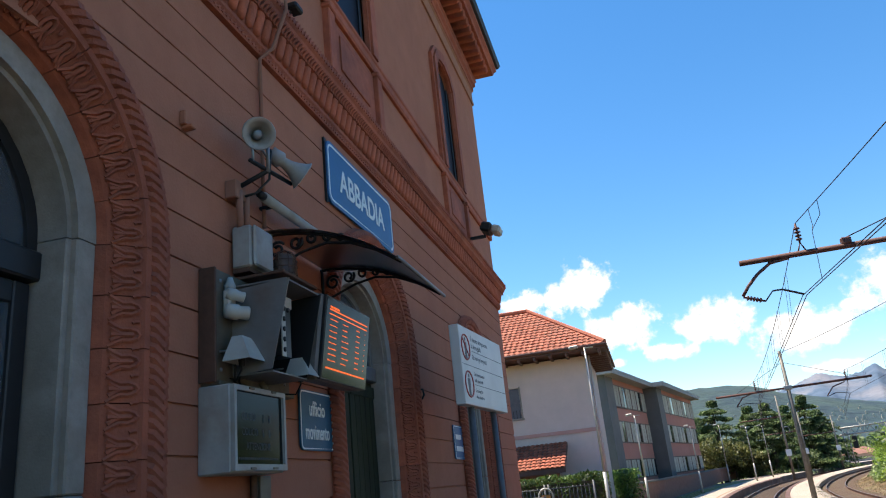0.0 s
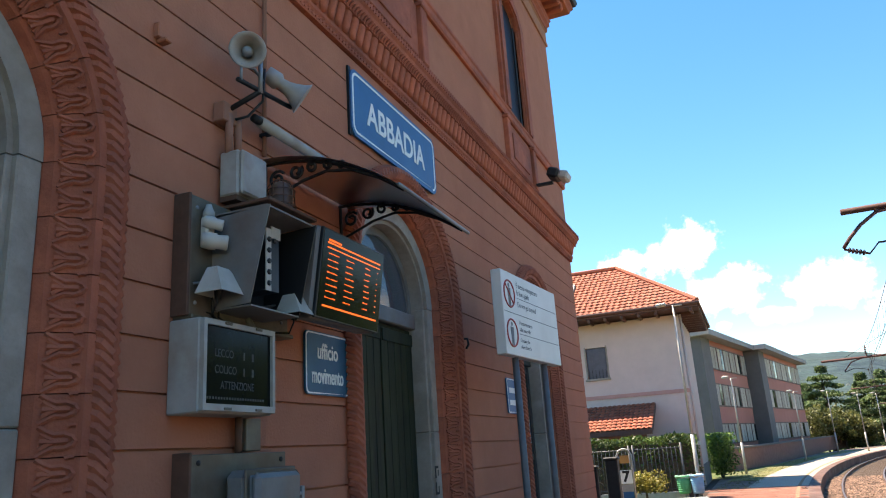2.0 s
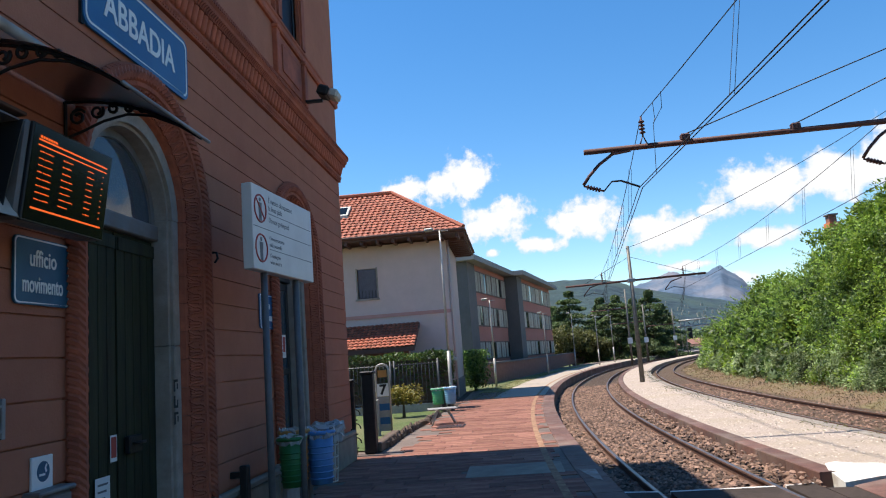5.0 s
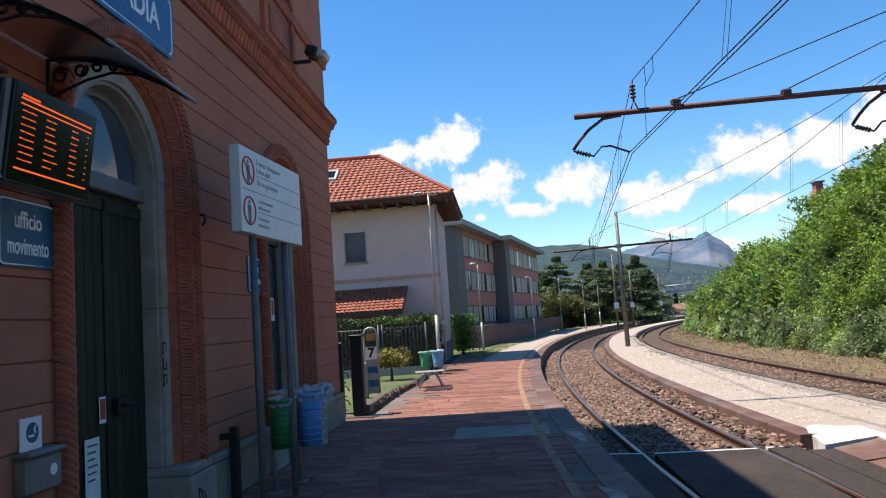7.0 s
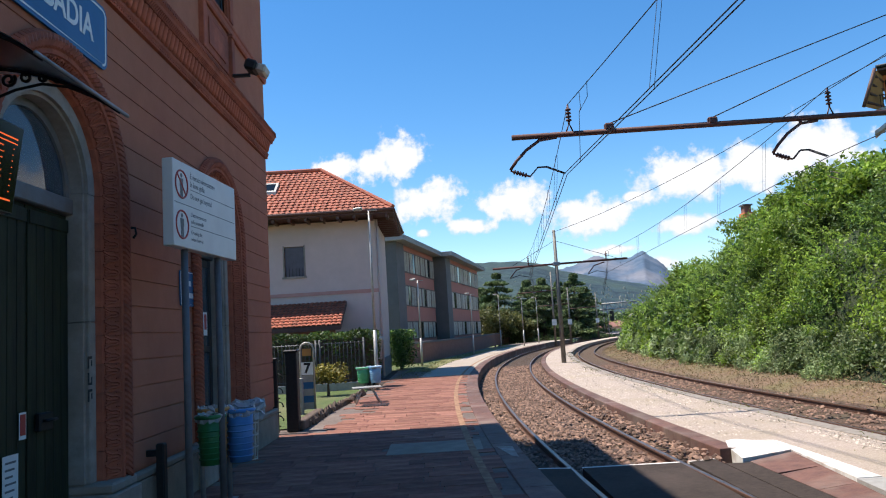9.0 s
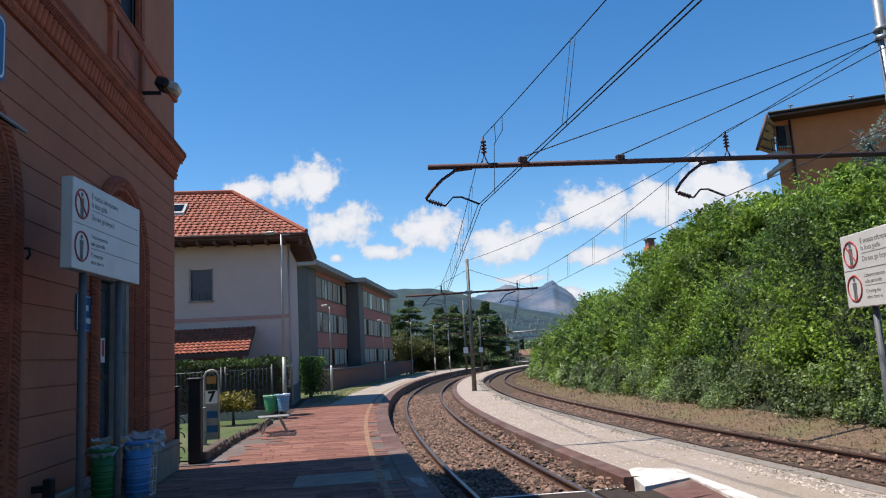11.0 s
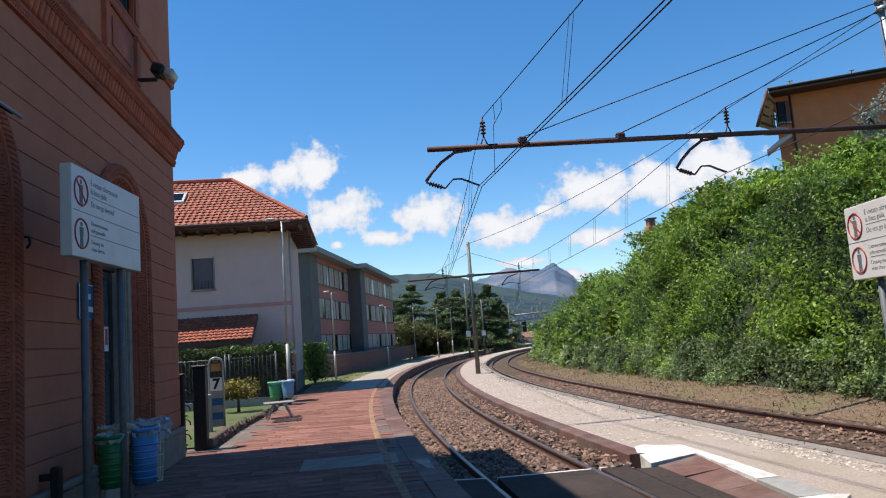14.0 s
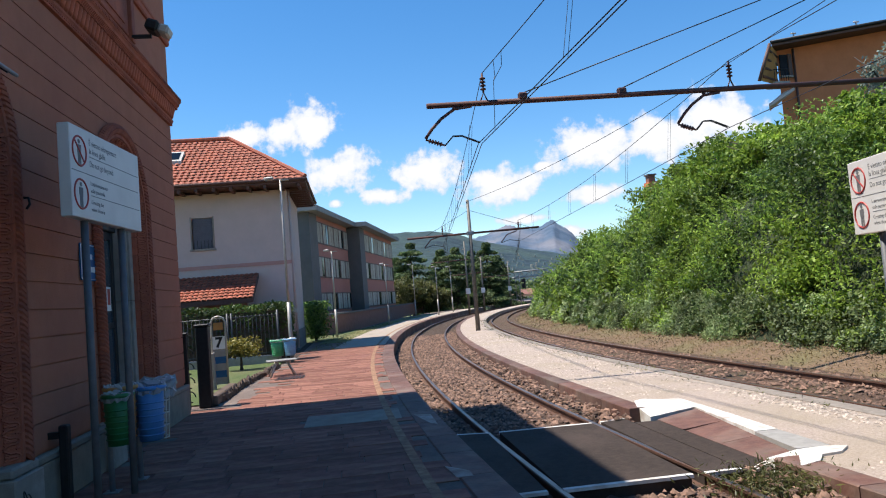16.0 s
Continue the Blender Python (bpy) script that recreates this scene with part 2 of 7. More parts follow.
def sweep_data(section, stations):
    """section: closed (a, b) outline; stations: functions (a, b) -> point."""
    n = len(section)
    V = [st(a, b) for st in stations for a, b in section]
    F = []
    for i in range(len(stations) - 1):
        for k in range(n):
            q = (k + 1) % n
            F.append((i * n + k, (i + 1) * n + k, (i + 1) * n + q, i * n + q))
    F.append(tuple(range(n)))
    F.append(tuple((len(stations) - 1) * n + k for k in range(n))[::-1])
    return V, F


# ---------------- plan of the line ----------------
TRACK_X, BEND_Y, BEND_R = 5.2, 17.0, 160.0


def on_line(s, off=0.0, z=0.0):
    """Point off metres to the right of the first track's axis, s metres along it (s is y on the straight)."""
    if off > 1.3 and s > 10:  # the siding draws in towards the first track
        off -= (min(off, 7.8) - 1.3) * min(0.33, (s - 10) * 0.0085)
    if s <= BEND_Y:
        return Vector((TRACK_X + off + (BEND_Y - max(s, 0.0)) ** 2 / 380, s, z))
    a = (s - BEND_Y) / BEND_R
    r = BEND_R - off
    return Vector((TRACK_X + BEND_R - r * math.cos(a), BEND_Y + r * math.sin(a), z))


def stations(s0, s1, near=1.0, far=3.0):
    out = [s0]
    while out[-1] < s1:
        out.append(min(s1, out[-1] + (near if out[-1] < 30 else far)))
    return out


def strip(name, o0, o1, z0, z1, s0, s1, mat, parent=None, label=""):
    """A slab along the line from offset o0 to o1, between heights z0 and z1."""
    sec = [(o0, z0), (o1, z0), (o1, z1), (o0, z1)]
    V, F = sweep_data(sec, [lambda a, b, s=s: on_line(s, a, b) for s in stations(s0, s1)])
    return raw(name, V, F, mat, parent, label)

M["green_door"] = material("green_door", (0.036, 0.043, 0.022), (0.014, 0.017, 0.011), 8, 0.6, spec=0.2, bump=0.002, bump_scale=40, stretch=(1, 1, 0.15))
M["dark_wood"] = material("dark_wood", (0.022, 0.020, 0.022), (0.013, 0.012, 0.013), 8, 0.5)
M["iron"] = material("iron", (0.018, 0.018, 0.02), (0.01, 0.01, 0.011), 20, 0.55, 0.3)
M["faded_frieze"] = material("faded_frieze", (0.40, 0.185, 0.10), (0.31, 0.125, 0.075), 5, 0.9)
M["window_dark"] = material("window_dark", (0.012, 0.014, 0.022), (0.008, 0.009, 0.013), 3, 0.5, spec=0.15)
M["steel_panel"] = material("steel_panel", (0.17, 0.15, 0.115), (0.09, 0.078, 0.058), 6, 0.55, 0.3, c3=(0.11, 0.06, 0.032), scale3=2.4, amount3=0.75)
M["grey_paint"] = material("grey_paint", (0.20, 0.20, 0.195), (0.15, 0.15, 0.15), 6, 0.55, 0.1, bump=0.0015, c3=(0.16, 0.085, 0.05), scale3=3.5, amount3=0.55)
M["pale_grey"] = material("pale_grey", (0.40, 0.39, 0.365), (0.31, 0.305, 0.285), 7, 0.6, bump=0.001, c3=(0.22, 0.14, 0.09), scale3=4.5, amount3=0.6)
M["white_plastic"] = material("white_plastic", (0.52, 0.50, 0.45), (0.43, 0.41, 0.36), 7, 0.5, c3=(0.30, 0.25, 0.18), scale3=5, amount3=0.4)
M["sign_blue"] = material("sign_blue", (0.008, 0.105, 0.27), (0.006, 0.085, 0.22), 2.5, 0.45, c3=(0.03, 0.14, 0.26), scale3=3)
M["sign_teal"] = material("sign_teal", (0.006, 0.085, 0.165), (0.005, 0.06, 0.125), 3, 0.5, c3=(0.03, 0.15, 0.22), scale3=4, amount3=0.35)
M["sign_white"] = material("sign_white", (0.80, 0.80, 0.78), (0.72, 0.72, 0.70), 5, 0.5)
M["board_white"] = material("board_white", (0.74, 0.71, 0.67), (0.66, 0.63, 0.59), 3, 0.45)
M["letter_grey"] = material("letter_grey", (0.16, 0.16, 0.16), None, 9, 0.6)
M["red_ring"] = material("red_ring", (0.45, 0.05, 0.04), None, 9, 0.5)
M["dark_screen"] = material("dark_screen", (0.008, 0.010, 0.010), (0.005, 0.006, 0.006), 4, 0.12, spec=0.12)
M["lcd_text"] = material("lcd_text", (0.085, 0.09, 0.095), (0.03, 0.033, 0.035), 30, 0.7)
M["black_plastic"] = material("black_plastic", (0.016, 0.016, 0.018), None, 10, 0.4)
M["amber"] = glow("amber_led", (1.0, 0.14, 0.012), 0.6)
M["beacon"] = material("beacon", (0.15, 0.085, 0.06), (0.09, 0.05, 0.035), 10, 0.3)
M["graffiti"] = material("graffiti", (0.012, 0.012, 0.012), None, 10, 0.7)
M["ochre"] = material("ochre", (0.48, 0.24, 0.08), (0.40, 0.19, 0.06), 3, 0.9)
M["galv"] = material("galv", (0.30, 0.32, 0.34), (0.22, 0.24, 0.26), 10, 0.5, 0.5, c3=(0.16, 0.15, 0.14), scale3=2)
M["post_blue"] = material("post_blue", (0.125, 0.13, 0.14), (0.09, 0.095, 0.10), 10, 0.6, 0.0)


def glass(name, tint, rough=0.05, alpha=0.35):
    """Thin tinted pane: a glossy coat over part-see-through colour."""
    m = bpy.data.materials.new(name)
    m.use_nodes = True
    n, l = m.node_tree.nodes, m.node_tree.links
    n.clear()
    out = n.new("ShaderNodeOutputMaterial")
    tr = n.new("ShaderNodeBsdfTransparent")
    tr.inputs[0].default_value = (*tint, 1)
    gl = n.new("ShaderNodeBsdfGlossy")
    gl.inputs["Roughness"].default_value = rough
    fr = n.new("ShaderNodeFresnel")
    fr.inputs[0].default_value = 1.5
    df = n.new("ShaderNodeBsdfDiffuse")
    df.inputs[0].default_value = (*tint, 1)
    m1 = n.new("ShaderNodeMixShader")
    m1.inputs[0].default_value = alpha
    l.new(tr.outputs[0], m1.inputs[1])
    l.new(df.outputs[0], m1.inputs[2])
    m2 = n.new("ShaderNodeMixShader")
    l.new(fr.outputs[0], m2.inputs[0])
    l.new(m1.outputs[0], m2.inputs[1])
    l.new(gl.outputs[0], m2.inputs[2])
    l.new(m2.outputs[0], out.inputs[0])
    return m


M["pane"] = glass("pane", (0.30, 0.34, 0.38), 0.03, 0.25)
M["smoked"] = glass("smoked", (0.50, 0.46, 0.47), 0.3, 0.55)


def prism_data(poly, x0, x1):
    """Solid with the (y, z) outline poly between x0 and x1."""
    n = len(poly)
    V = [Vector((x1, a, b)) for a, b in poly] + [Vector((x0, a, b)) for a, b in poly]
    F = [tuple(range(n)), tuple(range(2 * n - 1, n - 1, -1))]
    F += [(k, k + n, (k + 1) % n + n, (k + 1) % n) for k in range(n)]
    area = sum(poly[k][0] * poly[(k + 1) % n][1] - poly[(k + 1) % n][0] * poly[k][1] for k in range(n))
    if area < 0:
        F = [f[::-1] for f in F]
    return V, F


def prism(name, poly, x0, x1, mat, parent=None, label=""):
    return raw(name, *prism_data(poly, x0, x1), mat, parent, label)


def round_rect(y0, z0, y1, z1, r, n=4):
    pts = []
    for cy, cz, a0 in ((y1 - r, z0 + r, -90), (y1 - r, z1 - r, 0), (y0 + r, z1 - r, 90), (y0 + r, z0 + r, 180)):
        for k in range(n + 1):
            a = radians(a0 + 90 * k / n)
            pts.append((cy + r * math.cos(a), cz + r * math.sin(a)))
    return pts


def text(name, words, size, at, mat, parent=None, squeeze=1.0, depth=0.002, align="CENTER", rz=90, bold=0.0):
    """Raised lettering that stands upright and faces along x (rz 90) or -y (rz 0)."""
    c = bpy.data.curves.new(name, "FONT")
    c.body = words
    c.size = size
    c.extrude = depth
    c.offset = bold
    c.align_x = align
    c.align_y = "CENTER"
    tmp = bpy.data.objects.new(name, c)
    me = bpy.data.meshes.new_from_object(tmp)
    bpy.data.objects.remove(tmp)
    me.transform(Matrix.Diagonal((squeeze, 1, 1, 1)))
    ob = link(name, me, mat, parent)
    ob.matrix_basis = pose(*at, 90, 0, rz)
    return ob


def bars(name, rows, x0, x1, mat, parent):
    """Flat printed bars (y0, z0, y1, z1) as one lettering part."""
    V, F = merged([prism_data([(a, b), (c, b), (c, d), (a, d)], x0, x1) for a, b, c, d in rows])
    return raw(name, V, F, mat, parent)

# ---------------- ground, tracks ----------------
def ground_sheet():
    rows = []
    for y in (-400, -60, -20, 0, 20, 40, 60, 90, 140, 250, 600, 1500, 4000):
        rows.append([Vector((x, y, -0.62)) for x in (-4000, -600, -150, -60, -20, 0, 10, 20, 60, 150, 600, 4000)])
    V, F = sheet_data(rows)
    tagged(raw("ground", V, F, M["grass"]), "rough grassy ground reaching to the hills", "ground", kind="structure")


ground_sheet()
tagged(strip("platform", -5.7, -1.72, -0.6, -0.012, -12, 110, M["joint"]), "red stone station platform in front of the building", "platform", kind="structure")
tagged(strip("track_bed", -1.36, 1.22, -0.6, -0.40, -12, 110, M["ballast_bed"]), "stone ballast bed of the curved track", "track bed", kind="structure")
tagged(strip("island_platform", 2.42, 3.6, -0.6, -0.15, -12, 110, M["gravel_path"]), "pale gravel island platform between the tracks", "platform", kind="structure")
strip("island_surface", 2.03, 2.419, -0.6, -0.15, 8.0, 11.25, M["gravel_path"], bpy.data.objects["island_platform"])
for s0, s1 in ((-12, 8.0), (11.25, 110)):
    strip("island_surface", 1.51, 2.419, -0.6, -0.15, s0, s1, M["gravel_path"], bpy.data.objects["island_platform"])
tagged(strip("siding_bed", 3.61, 6.6, -0.6, -0.38, -12, 110, M["ballast_bed"]), "weedy ballast bed of the second track", "track bed", kind="structure")


def rail_section(w=0.036):
    return [(-0.07, -0.15), (0.07, -0.15), (0.07, -0.135), (0.012, -0.12), (0.012, -0.04), (w, -0.03), (w, -0.004), (w - 0.012, 0),
            (-w + 0.012, 0), (-w, -0.004), (-w, -0.03), (-0.012, -0.04), (-0.012, -0.12), (-0.07, -0.135)]


def rail(off, z, s0, s1, parent):
    sec = rail_section()
    V, F = sweep_data(sec, [lambda a, b, s=s: on_line(s, off + a, z + b) for s in stations(s0, s1)])
    n = len(sec)
    ids = [1 if k % n == 7 else 0 for k in range(len(F))]
    return raw("rail", V, F, [M["rail_side"], M["rail_top"]], parent, "steel rail with rusty sides and a polished top", mat_ids=ids)


track_one = thing("railway_track", "curved railway track with polished rails on wooden sleepers", "railway track", "tracks")
rail(-0.765, -0.25, -12, 110, track_one)
rail(0.675, -0.25, -12, 110, track_one)
track_two = thing("railway_track", "rusty second track along the foot of the bank", "railway track", "tracks")
rail(4.15, -0.25, -12, 110, track_two)
rail(5.65, -0.25, -12, 110, track_two)


# ---------------- station building ----------------
END_Y, START_Y = 14.17, -14.0
COURSE, COURSE_Z = 0.256, 1.80
OPENINGS = (2.69, 7.0, 11.15)
SPRING, R_OUT, R_STONE, R_IN = 3.03, 1.105, 0.80, 0.68


def arch_outline(c, r, z0, spring=SPRING, n=20):
    pts = [(c + r, z0)]
    pts += [(c + r * math.cos(math.pi * k / n), spring + r * math.sin(math.pi * k / n)) for k in range(n + 1)]
    return pts + [(c - r, z0)]


station = thing("wall_station", "salmon stucco station wall with grooved courses and terracotta arches", "wall", kind="structure")


def shell():
    """Backing of the ground floor with arched openings, the upper wall with its windows, end and rear walls."""
    edges = [START_Y] + [(OPENINGS[k] + OPENINGS[k + 1]) / 2 for k in range(2)] + [END_Y]
    for k, c in enumerate(OPENINGS):
        a, b = edges[k], edges[k + 1]
        hole = arch_outline(c, 1.0, 0.0)
        prism("wall", [(a, 0), (a, 4.9), (b, 4.9), (b, 0)] + hole, -0.45, -0.022, M["stucco"], station)
    spans = [(START_Y, 9.2, 6.98), (9.2, END_Y, 11.32)]
    for a, b, c in spans:
        hole = [(c + 0.47, 6.42), (c + 0.47, 8.25), (c + 0.33, 8.43), (c, 8.52), (c - 0.33, 8.43), (c - 0.47, 8.25), (c - 0.47, 6.42)]
        prism("wall", [(a, 4.9), (a, 6.42), (b, 6.42), (b, 4.9)], -0.45, 0.0, M["stucco"], station)
        prism("wall", [(a, 6.42), (a, 9.9), (b, 9.9), (b, 6.42)] + hole, -0.45, 0.0, M["stucco"], station)
    box("wall", (-9, END_Y - 0.4, 0), (-0.45, END_Y, 9.9), M["stucco"], station)
    box("wall", (-9, START_Y, 0), (-0.45, START_Y + 0.4, 9.9), M["stucco"], station)
    box("wall", (-9.4, START_Y, 0), (-9, END_Y, 9.9), M["stucco"], station)
    box("floor", (-9, START_Y + 0.4, 4.7), (-0.45, END_Y - 0.4, 4.85), M["dark_wood"], station)


def courses():
    """Rusticated bands, cut where the arches stand, with open grooves between them."""
    k = -5
    while COURSE_Z + COURSE * k < 4.8:
        z0, z1 = COURSE_Z + COURSE * k + 0.006, min(COURSE_Z + COURSE * (k + 1) - 0.006, 4.89)
        k += 1
        zs = [z0 + (z1 - z0) * i / 4 for i in range(5)]

        def half(z):
            if z <= SPRING:
                return R_OUT - 0.06
            d = (R_OUT - 0.06) ** 2 - (z - SPRING) ** 2
            return math.sqrt(d) if d > 0 else 0.0
        left = [(START_Y, z) for z in zs]
        for c in OPENINGS:
            if half(z0) > 0:
                right = [(c - half(z), z) for z in zs]
                if half(z1) == 0:
                    break_z = SPRING + R_OUT - 0.06
                    right = [(c - half(min(z, break_z)), min(z, break_z)) for z in zs]
                if half(z1) > 0:
                    prism("course", left + right[::-1], -0.022, 0.0, M["stucco"], station)
                    left = [(c + half(z), z) for z in zs]
        prism("course", left + [(END_Y, z) for z in zs][::-1], -0.022, 0.0, M["stucco"], station)


shell()
courses()

plinth = thing("plinth", "rough stone plinth along the foot of the station wall", "plinth", kind="structure")
gap = [(START_Y, OPENINGS[0] - 1.13)] + [(OPENINGS[k] + 1.13, OPENINGS[k + 1] - 1.13) for k in range(2)] + [(OPENINGS[2] + 1.13, END_Y + 0.05)]
for a, b in gap:
    n = max(1, round((b - a) / 1.3))
    for i in range(n):
        y0, y1 = a + (b - a) * i / n, a + (b - a) * (i + 1) / n
        box("plinth_stone", (-0.02, y0 + 0.004, 0.0), (0.055, y1 - 0.004, 0.42), M["plinth"], plinth, bevel=0.012)
    box("plinth_cap", (-0.02, a, 0.421), (0.07, b, 0.50), M["plinth"], plinth, bevel=0.02)


# --- terracotta arch surrounds ---
def band_point(v):
    """Across the carved band: 0 at its inner edge, 1 at its outer edge; gives radius and depth."""
    return 0.825 + 0.115 * v, -0.055 + 0.10 * v


def block_chunks(twist, length=0.25):
    """One carved block in (u along, r across, x proud) terms: profile, cable strands and two palmettes."""
    prof = [(0.80, -0.30), (0.80, -0.12), (0.818, -0.062), (0.825, -0.055), (0.94, 0.045), (0.948, 0.062), (0.985, 0.066), (0.995, 0.035), (1.10, 0.02), (1.105, -0.03)]
    chunks = []
    V, F = [], []
    m = 4
    for i in range(m + 1):
        u = 0.0025 + (length - 0.005) * i / m
        V += [(u, r, x) for r, x in prof]
    n = len(prof)
    for i in range(m):
        for k in range(n - 1):
            F.append((i * n + k, i * n + k + 1, (i + 1) * n + k + 1, (i + 1) * n + k))
    F.append(tuple(range(n)))
    F.append(tuple(m * n + k for k in range(n))[::-1])
    chunks.append((V, F))
    for s in range(5):
        u = 0.05 * s - 0.004
        path = [(0.025 + u + twist * (d - 0.026), q, x) for d, q, x in ((-0.03, 0.990, 0.03), (-0.012, 1.012, 0.068), (0.025, 1.048, 0.086), (0.062, 1.085, 0.068), (0.082, 1.108, 0.02))]
        chunks.append(tube_data(path, 0.0275, 6))

    def ridge(pts, rad):
        out = []
        for u, v in pts:
            r, x = band_point(v)
            out.append((u, r, x + 0.007))
        return tube_data(out, rad, 5)
    for s in range(2):
        o = 0.125 * s
        loop = [(0.004, 0.04), (0.022, 0.22), (0.036, 0.42), (0.034, 0.66), (0.046, 0.86), (0.0625, 0.93), (0.079, 0.86), (0.091, 0.66), (0.089, 0.42), (0.103, 0.22), (0.121, 0.04)]
        chunks.append(ridge([(o + u, v) for u, v in loop], 0.0115))
        chunks.append(ridge([(o + 0.0625, 0.76), (o + 0.0625, 0.38), (o + 0.0625, 0.1)], 0.0145))
        chunks.append(ridge([(o + 0.0625, 0.42), (o + 0.05, 0.27), (o + 0.034, 0.10)], 0.0125))
        chunks.append(ridge([(o + 0.0625, 0.42), (o + 0.075, 0.27), (o + 0.091, 0.10)], 0.0125))
        chunks.append(ridge([(o + 0.125, 0.93), (o + 0.125, 0.80), (o + 0.119, 0.72)], 0.010))
    return merged(chunks)


def block_mesh(name, put, flip, twist):
    block_v, block_f = block_chunks(twist)
    me = bpy.data.meshes.new(name)
    me.from_pydata([tuple(put(*v)) for v in block_v], [], [f[::-1] if flip else f for f in block_f])
    me.materials.append(M["terracotta"])
    me.update()
    return me


ARC_N = 12
jamb_right = block_mesh("jamb_block", lambda u, r, x: (x, r, u), False, -1)
jamb_left = block_mesh("jamb_block", lambda u, r, x: (x, -r, u), True, 1)
arc_piece = block_mesh("arch_block", lambda u, r, x: (x, r * math.cos(u / 0.25 * math.pi / ARC_N), r * math.sin(u / 0.25 * math.pi / ARC_N)), False, -1)


def surround(c, name, label):
    t = thing(name, label, "door surround", "carved arches", (0, c, 0))
    for k in range(10):
        for me in (jamb_right, jamb_left):
            ob = new("terracotta_block", me)
            ob.parent = t
            ob.location = (0, 0, SPRING - 0.25 * (k + 1))
    for k in range(ARC_N):
        ob = new("terracotta_block", arc_piece)
        ob.parent = t
        ob.matrix_basis = Matrix.Translation((0, 0, SPRING)) @ Matrix.Rotation(math.pi * k / ARC_N, 4, "X")
    # grey stone lining in long blocks
    for sgn in (1, -1):
        for z0, z1 in ((0.53, 1.9), (1.9, SPRING)):
            a, b = sorted((sgn * R_IN, sgn * 0.80))
            box("stone_block", (-0.34, a, z0 + 0.002), (-0.105, b, z1 - 0.002), M["stone"], t, bevel=0.008)
            a, b = sorted((sgn * (R_IN - 0.03), sgn * 0.74))
            box("stone_block", (-0.34, a, z0 + 0.002), (-0.14, b, z1 - 0.002), M["stone"], t, bevel=0.006)
        a, b = sorted((sgn * 0.64, sgn * 1.19))
        box("base_stone", (-0.34, a, 0.0), (0.125, b, 0.44), M["stone"], t, "pale painted base stone with scrawled paint", bevel=0.012)
        a, b = sorted((sgn * 0.66, sgn * 1.16))
        box("base_moulding", (-0.34, a, 0.44), (0.10, b, 0.53), M["stone"], t, bevel=0.02)
    for k in range(5):
        pts = []
        for i in range(7):
            a = math.pi * (k + i / 6) / 5
            pts.append(a)
        poly = [(0.80 * math.cos(a), SPRING + 0.80 * math.sin(a)) for a in pts] + [(R_IN * math.cos(a), SPRING + R_IN * math.sin(a)) for a in pts[::-1]]
        prism("voussoir", poly, -0.34, -0.105, M["stone"], t)
        poly = [(0.74 * math.cos(a), SPRING + 0.74 * math.sin(a)) for a in pts] + [((R_IN - 0.03) * math.cos(a), SPRING + (R_IN - 0.03) * math.sin(a)) for a in pts[::-1]]
        prism("voussoir", poly, -0.34, -0.14, M["stone"], t)
    return t


surrounds = [surround(c, "door_surround", "carved terracotta arch with twisted cable edge and stone lining") for c in OPENINGS]


def fanlight(c, t, mat):
    ring = [(0.66 * math.cos(math.pi * k / 18), SPRING - 0.05 + 0.70 * math.sin(math.pi * k / 18)) for k in range(19)]
    prism("fanlight_pane", [(c + a, b) for a, b in ring], -0.33, -0.322, M["pane"], t).visible_shadow = False
    outer = [(c + a, b) for a, b in ring]
    inner = [(c + 0.90 * a, SPRING - 0.05 + 0.90 * (b - SPRING + 0.05)) for a, b in ring][::-1]
    prism("fanlight_frame", outer + inner, -0.345, -0.30, mat, t)
    box("transom", (-0.36, c - 0.66, SPRING - 0.19), (-0.27, c + 0.66, SPRING - 0.05), mat, t, bevel=0.01)


def plank_door(c, name, label, mat, frame_mat):
    t = thing(name, label, "door", kind="structure")
    fanlight(c, t, frame_mat)
    for side in (-1, 1):
        y0, y1 = sorted((c + side * 0.012, c + side * 0.64))
        leaf = box("door_leaf", (-0.36, y0, 0.02), (-0.33, y1, SPRING - 0.20), mat, t)
        n = 5
        for k in range(n):
            a = y0 + (y1 - y0) * k / n
            b = y0 + (y1 - y0) * (k + 1) / n
            box("plank", (-0.33, a + 0.004, 0.05), (-0.312, b - 0.004, SPRING - 0.24), mat, leaf, bevel=0.004)
        for z in (0.05, SPRING - 0.35):
            box("door_rail", (-0.312, y0 + 0.01, z), (-0.298, y1 - 0.01, z + 0.11), mat, leaf, bevel=0.004)
    box("lock_box", (-0.312, c + 0.10, 1.05), (-0.26, c + 0.30, 1.19), M["iron"], t, bevel=0.01)
    tube("lever", [(-0.26, c + 0.15, 1.13), (-0.22, c + 0.15, 1.13), (-0.22, c + 0.27, 1.13)], 0.013, M["iron"], t)
    return t


door_b = plank_door(OPENINGS[1], "door_2", "dark green planked double door under a glazed fanlight", M["green_door"], M["grey_paint"])
door_b.location.x = 0.045
st = thing("sticker", "small white and red notice on the green door", "sticker", at=(0.045, 0, 0))
box("sheet", (-0.2975, 6.87, 1.02), (-0.295, 6.965, 1.22), M["sign_white"], st)
bars("print", [(6.88, 1.05, 6.955, 1.205)], -0.295, -0.2935, M["red_ring"], st)
st = thing("notice", "white paper notice on the green door", "notice", at=(0.045, 0, 0))
box("sheet", (-0.2975, 6.66, 0.42), (-0.295, 6.86, 0.93), M["sign_white"], st)
bars("print", [(6.69, 0.87 - 0.05 * k, 6.83 - 0.02 * (k % 3), 0.885 - 0.05 * k) for k in range(6)], -0.295, -0.2935, M["letter_grey"], st)


